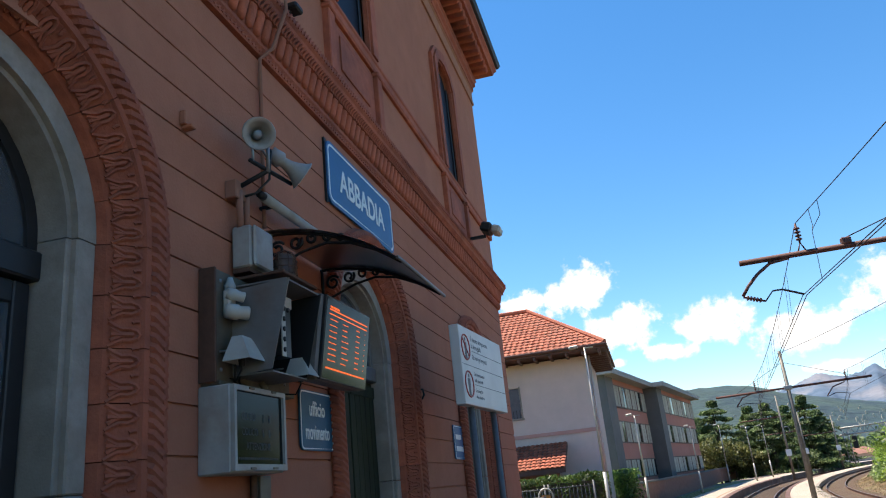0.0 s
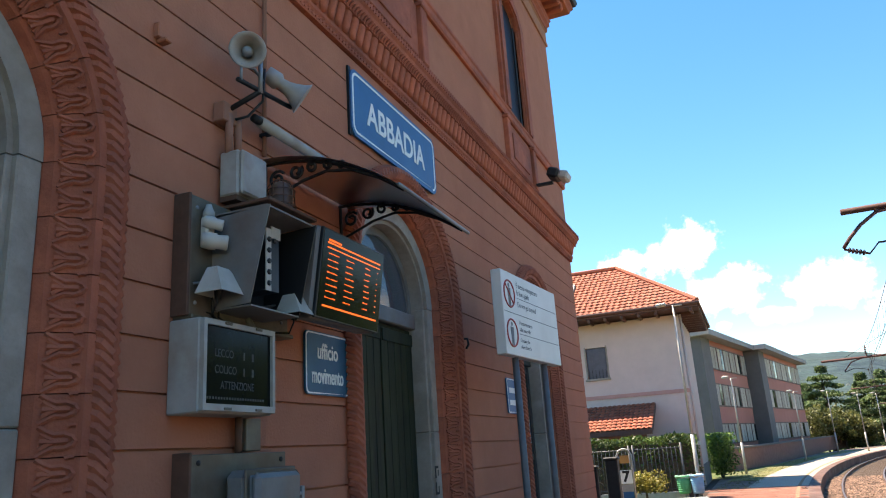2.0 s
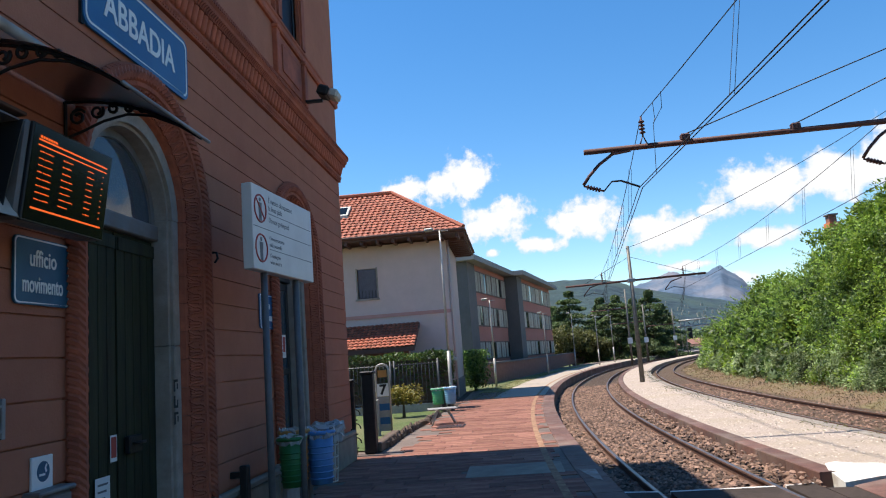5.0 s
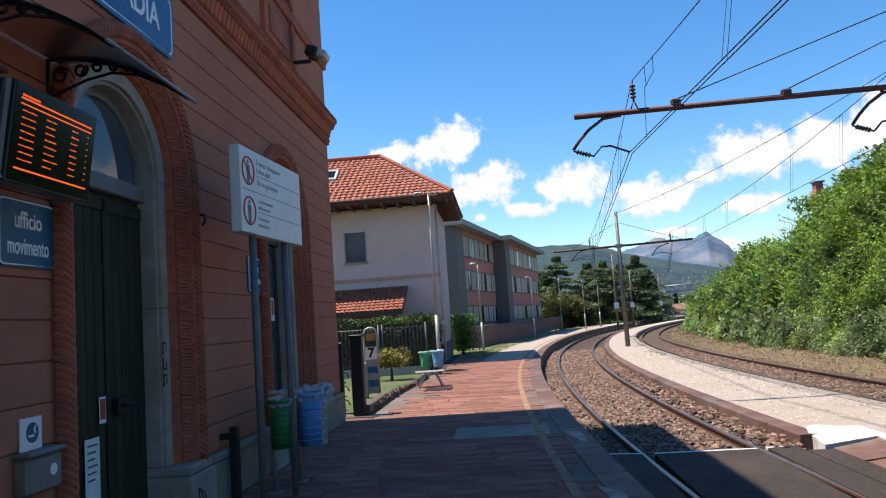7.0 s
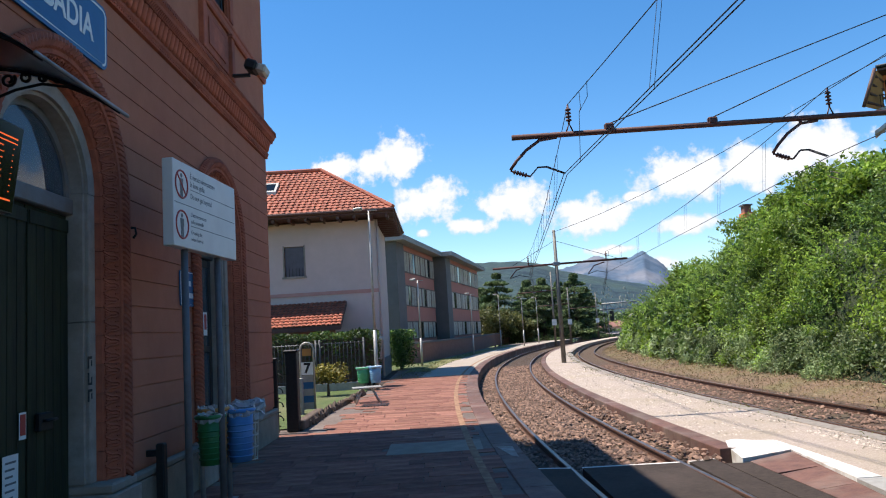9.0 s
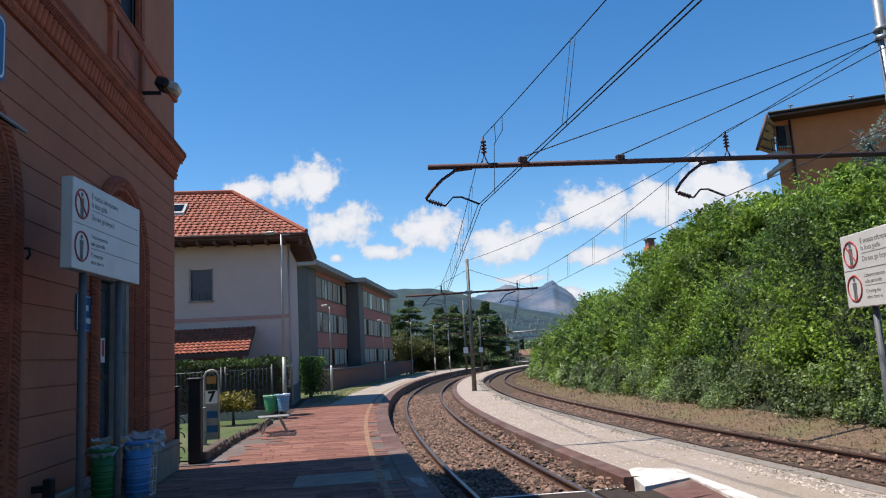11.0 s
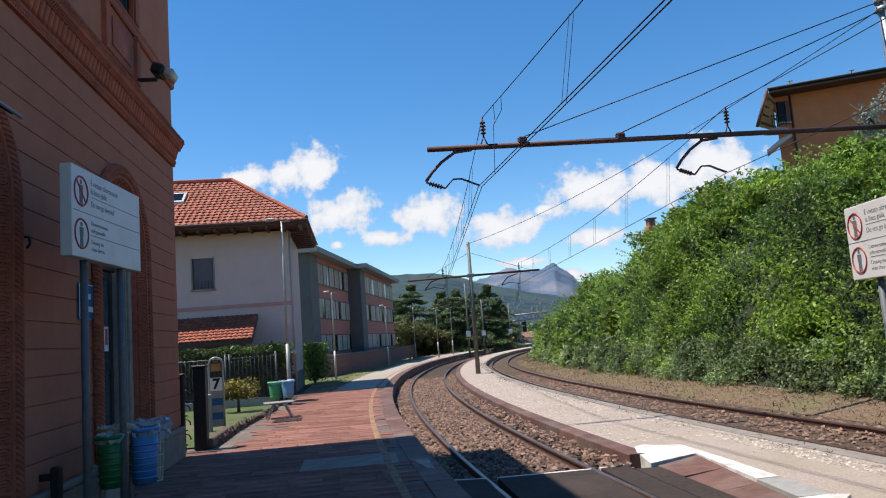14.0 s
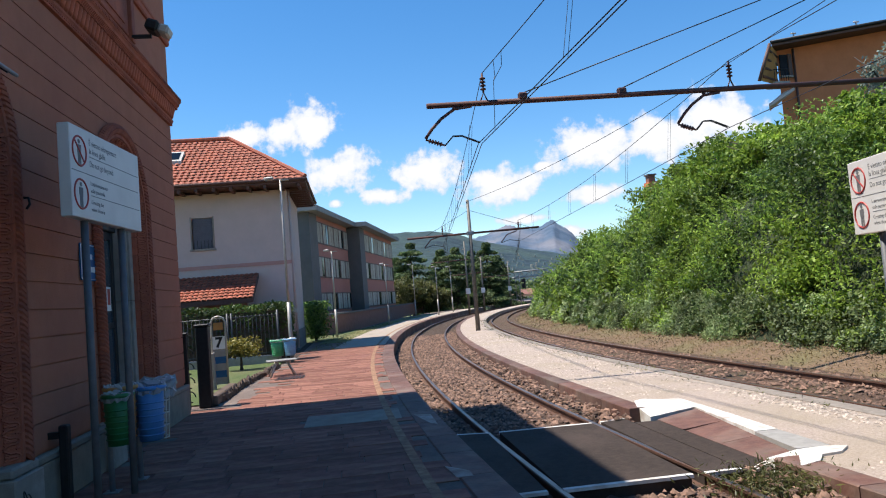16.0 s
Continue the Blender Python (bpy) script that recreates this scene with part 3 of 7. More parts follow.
def glazed_door(c, name, label):
    t = thing(name, label, "door", kind="structure")
    fanlight(c, t, M["dark_wood"])
    for side in (-1, 1):
        y0, y1 = sorted((c + side * 0.01, c + side * 0.64))
        box("stile", (-0.36, y0, 0.02), (-0.31, y0 + 0.09, SPRING - 0.2), M["dark_wood"], t, bevel=0.006)
        box("stile", (-0.36, y1 - 0.09, 0.02), (-0.31, y1, SPRING - 0.2), M["dark_wood"], t, bevel=0.006)
        for z, h in ((0.02, 0.6), (1.55, 0.08), (SPRING - 0.30, 0.10)):
            box("door_rail", (-0.355, y0 + 0.09, z), (-0.315, y1 - 0.09, z + h), M["dark_wood"], t, bevel=0.005)
        for z0, z1 in ((0.62, 1.55), (1.63, SPRING - 0.30)):
            box("glass_pane", (-0.338, y0 + 0.09, z0), (-0.332, y1 - 0.09, z1), M["pane"], t).visible_shadow = False
    return t


glazed_door(OPENINGS[0], "door_1", "dark glazed double door under a glazed fanlight")
glazed_door(OPENINGS[2], "door_3", "dark glazed double door of the waiting room")
st = thing("sticker", "white and red notice inside the waiting room arch", "sticker")
box("sheet", (-0.309, 11.42, 1.78), (-0.305, 11.58, 2.10), M["sign_white"], st)
bars("print", [(11.45, 1.86, 11.55, 2.07)], -0.305, -0.3035, M["red_ring"], st)
box("inner_wall", (-3.2, START_Y + 0.4, 0.0), (-3.0, END_Y - 0.4, 4.7), M["stucco_back"], station)
box("inner_floor", (-3.0, START_Y + 0.4, -0.02), (-0.45, END_Y - 0.4, 0.012), M["dark_wood"], station)

scr_marks = thing("paint_marks", "black painted scrawl on the stone door jamb", "graffiti")
for k, z in enumerate((1.22, 1.36, 1.50)):
    bars("stroke", [(7.645, z, 7.672, z + 0.105), (7.672, z if k % 2 else z + 0.083, 7.725, (z if k % 2 else z + 0.083) + 0.022), (7.705, z + (0.022 if k % 2 else 0.02), 7.725, z + 0.07)], -0.105, -0.1035, M["graffiti"], scr_marks)
loop = [(0.1265, 7.84 + 0.07 * math.sin(a), 0.24 + 0.10 * math.cos(a * 1.5) * (0.4 + 0.1 * a)) for a in np.linspace(0, 6.0, 30)]
tube("stroke", loop, 0.006, M["graffiti"], scr_marks, sides=5)

# --- cornice between the floors ---
cornice = thing("cornice", "terracotta cornice with a row of carved tongues", "cornice", kind="structure")
CORN = [(-0.02, 4.885), (0.030, 4.885), (0.036, 4.905), (0.030, 4.93), (0.048, 4.955), (0.048, 4.985), (0.03, 4.99), (0.085, 5.175), (0.115, 5.18), (0.118, 5.225), (0.135, 5.24),
        (0.150, 5.29), (0.170, 5.315), (0.170, 5.365), (0.12, 5.40), (0.05, 5.43), (0.045, 5.47), (-0.02, 5.475)]


def corner_sweep(name, prof, mat, parent):
    """Runs a profile along the front and round the end of the building."""
    st = [lambda a, b: Vector((a, START_Y, b)), lambda a, b: Vector((a, END_Y + a, b)), lambda a, b: Vector((-9.0, END_Y + a, b))]
    V, F = sweep_data(prof, st)
    return raw(name, V, F, mat, parent)


corner_sweep("moulding", CORN, M["terracotta"], cornice)


def tongue_data():
    """One narrow rounded tongue of the cornice, full at its foot, with a thin raised border."""
    V, F = [], []
    n, m = 6, 5
    for i in range(m + 1):
        t = i / m
        for k in range(n + 1):
            a = math.pi * k / n
            w = 0.044 * (1.0 if t > 0.4 else math.sin(math.pi / 2 * (0.3 + t / 0.4 * 0.7)))
            V.append((0.034 + 0.055 * t + 0.034 * math.sin(a) ** 0.7 * (1.15 - 0.5 * t), w * math.cos(a), 4.990 + 0.18 * t))
    for i in range(m):
        for k in range(n):
            F.append((i * (n + 1) + k, i * (n + 1) + k + 1, (i + 1) * (n + 1) + k + 1, (i + 1) * (n + 1) + k))
    F.append(tuple(range(n + 1))[::-1])
    return V, F


tongue_me = bpy.data.meshes.new("tongue")
tv, tf = tongue_data()
tongue_me.from_pydata([tuple(v) for v in tv], [], tf)
tongue_me.materials.append(M["terracotta"])
tongue_me.polygons.foreach_set("use_smooth", [True] * len(tongue_me.polygons))
for k in range(120):
    ob = new("tongue", tongue_me)
    ob.parent = cornice
    ob.location = (0, 14.10 - 0.113 * k, 0)
V, F = merged([tube_data([(0.112, y, 5.185), (0.150, y + 0.022, 5.24)], 0.012, 5) for y in np.arange(0.5, 14.2, 0.046)]
              + [tube_data([(0.172, y - 0.012, 5.318), (0.176, y + 0.016, 5.362)], 0.009, 5) for y in np.arange(0.5, 14.3, 0.05)]
              + [tube_data([(0.034, y - 0.01, 4.905), (0.040, y + 0.014, 4.928)], 0.010, 5) for y in np.arange(0.5, 14.2, 0.05)])
tagged(raw("cable_bead", V, F, M["terracotta"], cornice), kind="stuff")
corner_sweep("blocking_course", [(-0.02, 5.476), (0.06, 5.476), (0.06, 5.53), (0.045, 5.55), (-0.02, 5.55)], M["terracotta"], cornice)

# --- upper storey ---
band = thing("string_course", "terracotta string course under the upper windows", "string course", kind="structure")
corner_sweep("moulding", [(-0.02, 6.27), (0.035, 6.27), (0.05, 6.30), (0.05, 6.37), (0.065, 6.39), (0.065, 6.42), (-0.02, 6.425)], M["terracotta"], band)


def upper_window(c, name):
    t = thing(name, "tall upper window with terracotta frame and carved apron panel", "window", kind="structure")
    out = [(c + 0.74, 6.426), (c + 0.74, 8.36), (c + 0.5, 8.62), (c, 8.80), (c - 0.5, 8.62), (c - 0.74, 8.36), (c - 0.74, 6.426)]
    inn = [(c - 0.47, 6.426), (c - 0.47, 8.25), (c - 0.33, 8.43), (c, 8.52), (c + 0.33, 8.43), (c + 0.47, 8.25), (c + 0.47, 6.426)]
    prism("window_frame", out + inn, -0.02, 0.055, M["terracotta"], t)
    out2 = [(c + (a - c) * 0.90, 6.43 + (b - 6.43) * 0.975) for a, b in out]
    prism("window_frame", out2 + [(c + (a - c) * 1.07, b if b < 6.5 else b + 0.02) for a, b in inn], 0.055, 0.085, M["terracotta"], t)
    for s in (-1, 1):
        y0, y1 = sorted((c + s * 0.60, c + s * 0.75))
        box("pilaster", (-0.01, y0, 5.552), (0.07, y1, 6.268), M["terracotta"], t, bevel=0.01)
        box("pilaster_cap", (-0.01, y0 - 0.02, 6.20), (0.09, y1 + 0.02, 6.262), M["terracotta"], t, bevel=0.012)
        box("sash", (-0.039, min(c + s * 0.40, c + s * 0.46), 6.43), (-0.015, max(c + s * 0.40, c + s * 0.46), 8.3), M["dark_wood"], t, bevel=0.01)
    box("apron_panel", (-0.01, c - 0.59, 5.62), (0.02, c + 0.59, 6.22), M["terracotta"], t, bevel=0.008)
    box("apron_relief", (0.02, c - 0.40, 5.72), (0.035, c + 0.40, 6.12), M["terracotta"], t, bevel=0.012)
    box("window_pane", (-0.045, c - 0.47, 6.43), (-0.04, c + 0.47, 8.5), M["window_dark"], t)
    box("blind", (-0.46, c - 0.6, 6.3), (-0.45, c + 0.6, 8.7), M["dark_wood"], t)


upper_window(6.98, "window_1")
upper_window(11.32, "window_2")

# --- eaves and roof ---
eaves = thing("eaves", "moulded eaves with modillions under the roof edge", "eaves", kind="structure")
corner_sweep("frieze", [(-0.02, 9.25), (0.03, 9.25), (0.035, 9.30), (0.02, 9.33), (0.02, 9.55), (0.05, 9.58), (-0.02, 9.6)], M["faded_frieze"], eaves)
corner_sweep("bed_mould", [(-0.02, 9.60), (0.055, 9.60), (0.06, 9.68), (0.10, 9.72), (0.10, 9.80), (0.13, 9.84), (-0.02, 9.86)], M["terracotta"], eaves)
corner_sweep("soffit", [(-0.02, 10.10), (0.46, 10.10), (0.48, 10.16), (0.53, 10.22), (0.53, 10.28), (-0.02, 10.34)], M["terracotta"], eaves)
corner_sweep("gutter", [(0.46, 10.285), (0.58, 10.30), (0.62, 10.38), (0.60, 10.40), (0.46, 10.36)], M["iron"], eaves)
corner_sweep("eaves_wall", [(-0.3, 9.86), (0.08, 9.86), (0.08, 10.10), (-0.3, 10.10)], M["terracotta"], eaves)
for k in range(45):
    box("modillion", (0.08, 14.08 - 0.25 * k, 9.90), (0.42, 14.19 - 0.25 * k, 10.10), M["terracotta"], eaves, bevel=0.03)
for k in range(12):
    box("modillion", (-0.3 - 0.25 * k, END_Y + 0.08, 9.90), (-0.19 - 0.25 * k, END_Y + 0.42, 10.10), M["terracotta"], eaves, bevel=0.03)
roof = raw("station_roof", [(0.6, START_Y - 0.6, 10.37), (0.6, END_Y + 0.6, 10.37), (-9.6, END_Y + 0.6, 10.37), (-9.6, START_Y - 0.6, 10.37), (-4.5, START_Y + 4, 11.8), (-4.5, END_Y - 4.5, 11.8)],
           [(0, 1, 5, 4), (1, 2, 5), (2, 3, 4, 5), (3, 0, 4), (3, 2, 1, 0)], M["roof_tile"])
tagged(roof, "low hipped tile roof of the station", "roof", kind="structure")

# ---------------- things on the station wall ----------------
sign = thing("station_sign", "blue enamel station name sign with white letters and border", "sign")
prism("panel", round_rect(6.06, 4.165, 7.78, 4.755, 0.09), 0.012, 0.032, M["sign_blue"], sign)
prism("border", round_rect(6.085, 4.19, 7.755, 4.73, 0.075) + round_rect(6.105, 4.21, 7.735, 4.71, 0.06)[::-1][-1:] + round_rect(6.105, 4.21, 7.735, 4.71, 0.06)[::-1], 0.032, 0.0345, M["sign_white"], sign)
prism("panel_back", [(6.05, 4.16), (6.09, 4.16), (6.09, 4.76), (6.05, 4.76)], 0.0, 0.02, M["iron"], sign)
text("lettering", "ABBADIA", 0.315, (0.0335, 6.915, 4.445), M["sign_white"], sign, squeeze=0.90, bold=0.006)

sign = thing("office_sign", "blue enamel office sign with white lettering", "sign")
prism("panel", round_rect(5.36, 2.115, 5.905, 2.525, 0.04), 0.008, 0.022, M["sign_teal"], sign)
prism("border", round_rect(5.366, 2.121, 5.899, 2.519, 0.036) + round_rect(5.376, 2.131, 5.889, 2.509, 0.03)[::-1][-1:] + round_rect(5.376, 2.131, 5.889, 2.509, 0.03)[::-1], 0.022, 0.024, M["sign_white"], sign)
text("lettering", "ufficio", 0.145, (0.0235, 5.632, 2.395), M["sign_white"], sign, squeeze=0.76, bold=0.002)
text("lettering", "movimento", 0.145, (0.0235, 5.632, 2.235), M["sign_white"], sign, squeeze=0.60, bold=0.002)

sign = thing("waiting_room_sign", "small blue room sign beside the far arch", "sign")
prism("panel", round_rect(9.6, 2.105, 10.1, 2.51, 0.03), 0.008, 0.022, M["sign_blue"], sign)
prism("border", round_rect(9.608, 2.113, 10.092, 2.502, 0.03) + round_rect(9.618, 2.123, 10.082, 2.492, 0.025)[::-1][-1:] + round_rect(9.618, 2.123, 10.082, 2.492, 0.025)[::-1], 0.022, 0.024, M["sign_white"], sign)
bars("lettering", [(9.68, 2.34, 9.95, 2.40), (9.68, 2.20, 10.02, 2.26)], 0.022, 0.0245, M["sign_white"], sign)

# old departure box
lcd = thing("departure_box", "grey metal departure box with a dark matrix screen", "display")
box("body", (0.0, 4.17, 1.955), (0.19, 4.76, 2.41), M["pale_grey"], lcd, bevel=0.008)
prism("screen_frame", [(4.175, 1.965), (4.755, 1.965), (4.755, 2.405), (4.175, 2.405), (4.175, 1.965), (4.198, 1.998), (4.198, 2.378), (4.732, 2.378), (4.732, 1.998), (4.198, 1.998)], 0.19, 0.215, M["pale_grey"], lcd)
box("screen", (0.19, 4.198, 1.998), (0.198, 4.732, 2.378), M["dark_screen"], lcd)
text("lettering", "LECCO", 0.056, (0.199, 4.275, 2.245), M["lcd_text"], lcd, 0.8, 0.0005, "LEFT")
text("lettering", "COLICO", 0.056, (0.199, 4.275, 2.165), M["lcd_text"], lcd, 0.8, 0.0005, "LEFT")
text("lettering", "ATTENZIONE", 0.056, (0.199, 4.32, 2.09), M["lcd_text"], lcd, 0.78, 0.0005, "LEFT")
bars("lettering", [(4.50, 2.225, 4.51, 2.265), (4.57, 2.225, 4.585, 2.265), (4.50, 2.145, 4.51, 2.185), (4.57, 2.145, 4.585, 2.185)] + [(4.22 + 0.021 * k, 2.022, 4.231 + 0.021 * k, 2.034) for k in range(22)], 0.198, 0.1995, M["lcd_text"], lcd)
for z in (1.97, 2.39):
    box("hinge", (0.215, 4.33, z), (0.222, 4.38, z + 0.012), M["steel_panel"], lcd)
    box("hinge", (0.215, 4.58, z), (0.222, 4.63, z + 0.012), M["steel_panel"], lcd)

# steel mounting panel with its fittings
pan = thing("mounting_panel", "weathered steel mounting panel with brown painted edge", "panel")
box("plate", (0.085, 4.195, 2.44), (0.10, 5.05, 3.06), M["steel_panel"], pan, bevel=0.003)
box("rim", (0.0, 4.175, 2.43), (0.105, 4.193, 3.07), M["rail_side"], pan, bevel=0.004)
box("rim", (0.0, 4.195, 3.045), (0.083, 5.05, 3.07), M["steel_panel"], pan)
box("rim", (0.0, 4.195, 2.415), (0.12, 5.08, 2.438), M["steel_panel"], pan, bevel=0.004)
for y in (4.235, 4.98):
    for z in (2.5, 3.0):
        V, F = lathe_data([(0.011, 0), (0.011, 0.005), (0.005, 0.009)], 8, Matrix.Translation((0.10, y, z)) @ Matrix.Rotation(radians(90), 4, "Y"))
        raw("bolt", V, F, M["galv"], pan)
for dy, r in ((0.0, 0.012), (0.05, 0.010)):
    tube("cable", [(0.10, 4.33 + dy, 2.60), (0.14, 4.32 + dy, 2.52), (0.11, 4.36 + dy, 2.45), (0.10, 4.45 + dy, 2.42)], r * 0.6, M["iron"], pan)
tube("pipe_bend", [(0.13, 4.62, 2.47), (0.15, 4.64, 2.42), (0.13, 4.70, 2.40), (0.11, 4.74, 2.43)], 0.018, M["steel_panel"], pan)

spot = thing("twin_lamp", "pair of cream porcelain lamp holders on the steel panel", "lamp")
box("base", (0.10, 4.255, 2.79), (0.15, 4.325, 2.955), M["white_plastic"], spot, bevel=0.012)
for dz, tilt_z, big in ((0.05, -0.25, 0.85), (-0.05, -0.1, 1.1)):
    m = Matrix.Translation((0.15, 4.265, 2.87 + dz)) @ Vector((0.75, 0.66, tilt_z)).to_track_quat("Z", "Y").to_matrix().to_4x4() @ Matrix.Scale(big, 4)
    V, F = lathe_data([(0.034, -0.03), (0.040, 0.0), (0.040, 0.035), (0.033, 0.04), (0.036, 0.085), (0.030, 0.09), (0.024, 0.07)], 16, m)
    raw("lamp_holder", V, F, M["white_plastic"], spot, smooth=True)
V, F = lathe_data([(0.030, 0), (0.032, 0.03), (0.022, 0.05), (0.014, 0.075)], 12, Matrix.Translation((0.13, 4.29, 2.95)))
raw("cap", V, F, M["pale_grey"], spot, smooth=True)


def lamp_shade(y, x, z):
    t = thing("reading_lamp", "small white shade of a wall lamp with a short cable", "lamp", "white shades")
    a, b, h = 0.05, 0.11, 0.14
    V = [(x - a * .6, y - a, z + h), (x + a * .6, y - a, z + h), (x + a * .6, y + a, z + h), (x - a * .6, y + a, z + h), (x - b * .5, y - b, z), (x + b, y - b, z), (x + b, y + b, z), (x - b * .5, y + b, z)]
    F = [(0, 1, 2, 3), (0, 4, 5, 1), (1, 5, 6, 2), (2, 6, 7, 3), (3, 7, 4, 0)]
    ob = raw("shade", V, F, M["white_plastic"], t)
    md = ob.modifiers.new("thick", "SOLIDIFY")
    md.thickness = 0.004
    tube("cable", [(x, y, z + 0.02), (x + 0.01, y - 0.02, z - 0.04), (x - 0.04, y + 0.01, z - 0.09), (0.1, y + 0.03, z - 0.07)], 0.005, M["iron"], t)
    V, F = lathe_data([(0.016, -0.02), (0.02, 0.03)], 10, Matrix.Translation((x, y, z)))
    raw("bulb_holder", V, F, M["iron"], t)
    tube("arm", [(0.10, y - 0.08, z + 0.06), (x, y - 0.03, z + 0.07)], 0.007, M["galv"], t)


lamp_shade(4.30, 0.19, 2.535)
lamp_shade(4.86, 0.27, 2.50)

hood = thing("indicator_hood", "dented grey metal hood over a strip of dark signal lamps", "indicator")
for y, sl in ((4.36, 0.0), (4.80, 0.0)):
    raw("side_plate", [(0.10, y, 2.97), (0.46, y, 2.99), (0.34, y, 2.49), (0.10, y, 2.48), (0.10, y + 0.006, 2.97), (0.46, y + 0.006, 2.99), (0.34, y + 0.006, 2.49), (0.10, y + 0.006, 2.48)],
        [(0, 1, 2, 3), (7, 6, 5, 4), (0, 4, 5, 1), (1, 5, 6, 2), (2, 6, 7, 3), (3, 7, 4, 0)], M["grey_paint"] if y < 4.5 else M["black_plastic"], hood)
box("top_plate", (0.10, 4.36, 2.985), (0.44, 4.806, 2.995), M["grey_paint"], hood)
box("bottom_plate", (0.10, 4.366, 2.475), (0.34, 4.80, 2.483), M["grey_paint"], hood)
box("back_plate", (0.101, 4.366, 2.485), (0.108, 4.798, 2.98), M["black_plastic"], hood)
box("lamp_plate", (0.33, 4.50, 2.58), (0.338, 4.545, 2.92), M["white_plastic"], hood)
box("lamp_plate", (0.33, 4.546, 2.875), (0.338, 4.63, 2.94), M["white_plastic"], hood)
box("lamp_box", (0.108, 4.505, 2.585), (0.33, 4.625, 2.93), M["black_plastic"], hood)
for k in range(6):
    V, F = lathe_data([(0.015, 0), (0.015, 0.006), (0.010, 0.012)], 12, Matrix.Translation((0.338, 4.522 + (0.05 if k == 5 else 0), 2.62 + 0.06 * min(k, 4))) @ Matrix.Rotation(radians(90), 4, "Y"))
    raw("signal_lens", V, F, M["black_plastic"], hood)

shelf = thing("beacon_lamp", "brown caged beacon lamp on a steel shelf", "lamp")
box("shelf", (0.03, 4.50, 3.075), (0.36, 4.98, 3.095), M["rail_side"], shelf, bevel=0.004)
V, F = lathe_data([(0.09, 0), (0.09, 0.035), (0.07, 0.045), (0.07, 0.17), (0.05, 0.205), (0.02, 0.22)], 18, Matrix.Translation((0.20, 4.84, 3.096)))
raw("lens", V, F, M["beacon"], shelf, smooth=True)
for k in range(8):
    a = 2 * math.pi * k / 8
    tube("cage_wire", [(0.20 + r * math.cos(a), 4.84 + r * math.sin(a), 3.096 + h) for r, h in ((0.084, 0.03), (0.080, 0.175), (0.056, 0.215), (0.012, 0.235))], 0.0035, M["rail_side"], shelf, sides=5)
for h in (0.07, 0.115, 0.16):
    tube("cage_ring", [(0.20 + 0.082 * math.cos(a), 4.84 + 0.082 * math.sin(a), 3.096 + h) for a in np.linspace(0, 2 * math.pi, 16, endpoint=False)], 0.0035, M["rail_side"], shelf, sides=5, closed=True)

jb = thing("junction_box", "dusty grey junction box fed by two conduits", "box")
box("body", (0.02, 4.50, 3.15), (0.15, 4.74, 3.42), M["pale_grey"], jb, bevel=0.012)
box("lid", (0.15, 4.505, 3.155), (0.18, 4.735, 3.415), M["pale_grey"], jb, bevel=0.012)
box("skirt", (0.03, 4.50, 3.12), (0.14, 4.68, 3.149), M["rail_side"], jb)
for y in (4.52, 4.60):
    tube("conduit", [(0.07, y, 3.41), (0.07, y, 3.66)], 0.022, M["stucco_back"], jb)

horns = thing("loudspeakers", "two grey horn loudspeakers on a bent iron bracket", "loudspeaker")
box("wall_plate", (0.0, 4.46, 3.60), (0.08, 4.58, 3.72), M["stucco_back"], horns, bevel=0.006)
tube("arm", [(0.05, 4.52, 3.68), (0.22, 4.58, 3.78), (0.24, 4.60, 3.80)], 0.016, M["iron"], horns)
tube("cross_bar", [(0.20, 4.42, 3.80), (0.26, 4.86, 3.80)], 0.014, M["iron"], horns)
tube("upright", [(0.24, 4.58, 3.78), (0.24, 4.58, 4.02)], 0.013, M["galv"], horns)
tube("bracket_loop", [(0.21, 4.44, 3.80), (0.21, 4.44, 3.90), (0.22, 4.55, 3.92), (0.24, 4.60, 3.86)], 0.009, M["galv"], horns)


def horn(at, towards):
    m = Matrix.Translation(at) @ Vector(towards).to_track_quat("Z", "Y").to_matrix().to_4x4()
    V, F = lathe_data([(0.05, -0.20), (0.055, -0.12), (0.035, -0.10), (0.04, -0.06), (0.055, -0.02), (0.08, 0.03), (0.098, 0.05), (0.105, 0.055), (0.100, 0.06), (0.075, 0.035), (0.045, -0.02), (0.03, -0.06)], 24, m)
    h = raw("horn", V, F, M["pale_grey"], horns, smooth=True)
    V, F = lathe_data([(0.03, -0.05), (0.032, 0.01), (0.02, 0.022)], 14, m)
    raw("phase_plug", V, F, M["galv"], h, smooth=True)
    return h


horn((0.23, 4.47, 3.99), (0.60, -0.78, -0.35))
horn((0.31, 4.83, 3.87), (0.58, 0.62, -0.52))
tube("cable", [(0.24, 4.62, 3.95), (0.22, 4.63, 3.75), (0.14, 4.60, 3.66), (0.09, 4.55, 3.63)], 0.008, M["iron"], horns)

cond = thing("conduit", "brown conduit running up the wall to the cornice", "conduit")
tube("pipe", [(0.025, 4.92, 3.55), (0.025, 4.92, 4.86), (0.11, 4.96, 4.95), (0.20, 5.02, 5.30), (0.19, 5.04, 5.46), (0.06, 5.06, 5.56)], 0.014, M["stucco_back"], cond)
tl = thing("tube_light", "slanting grey tubular wall light", "lamp")
tube("tube", [(0.12, 4.74, 3.69), (0.12, 5.72, 3.69)], 0.035, M["pale_grey"], tl, sides=12)
tube("end_cap", [(0.12, 4.68, 3.69), (0.12, 4.745, 3.69)], 0.026, M["iron"], tl, sides=12)
for y in (4.9, 5.6):
    box("clip", (0.0, y, 3.68), (0.12, y + 0.03, 3.70), M["iron"], tl)
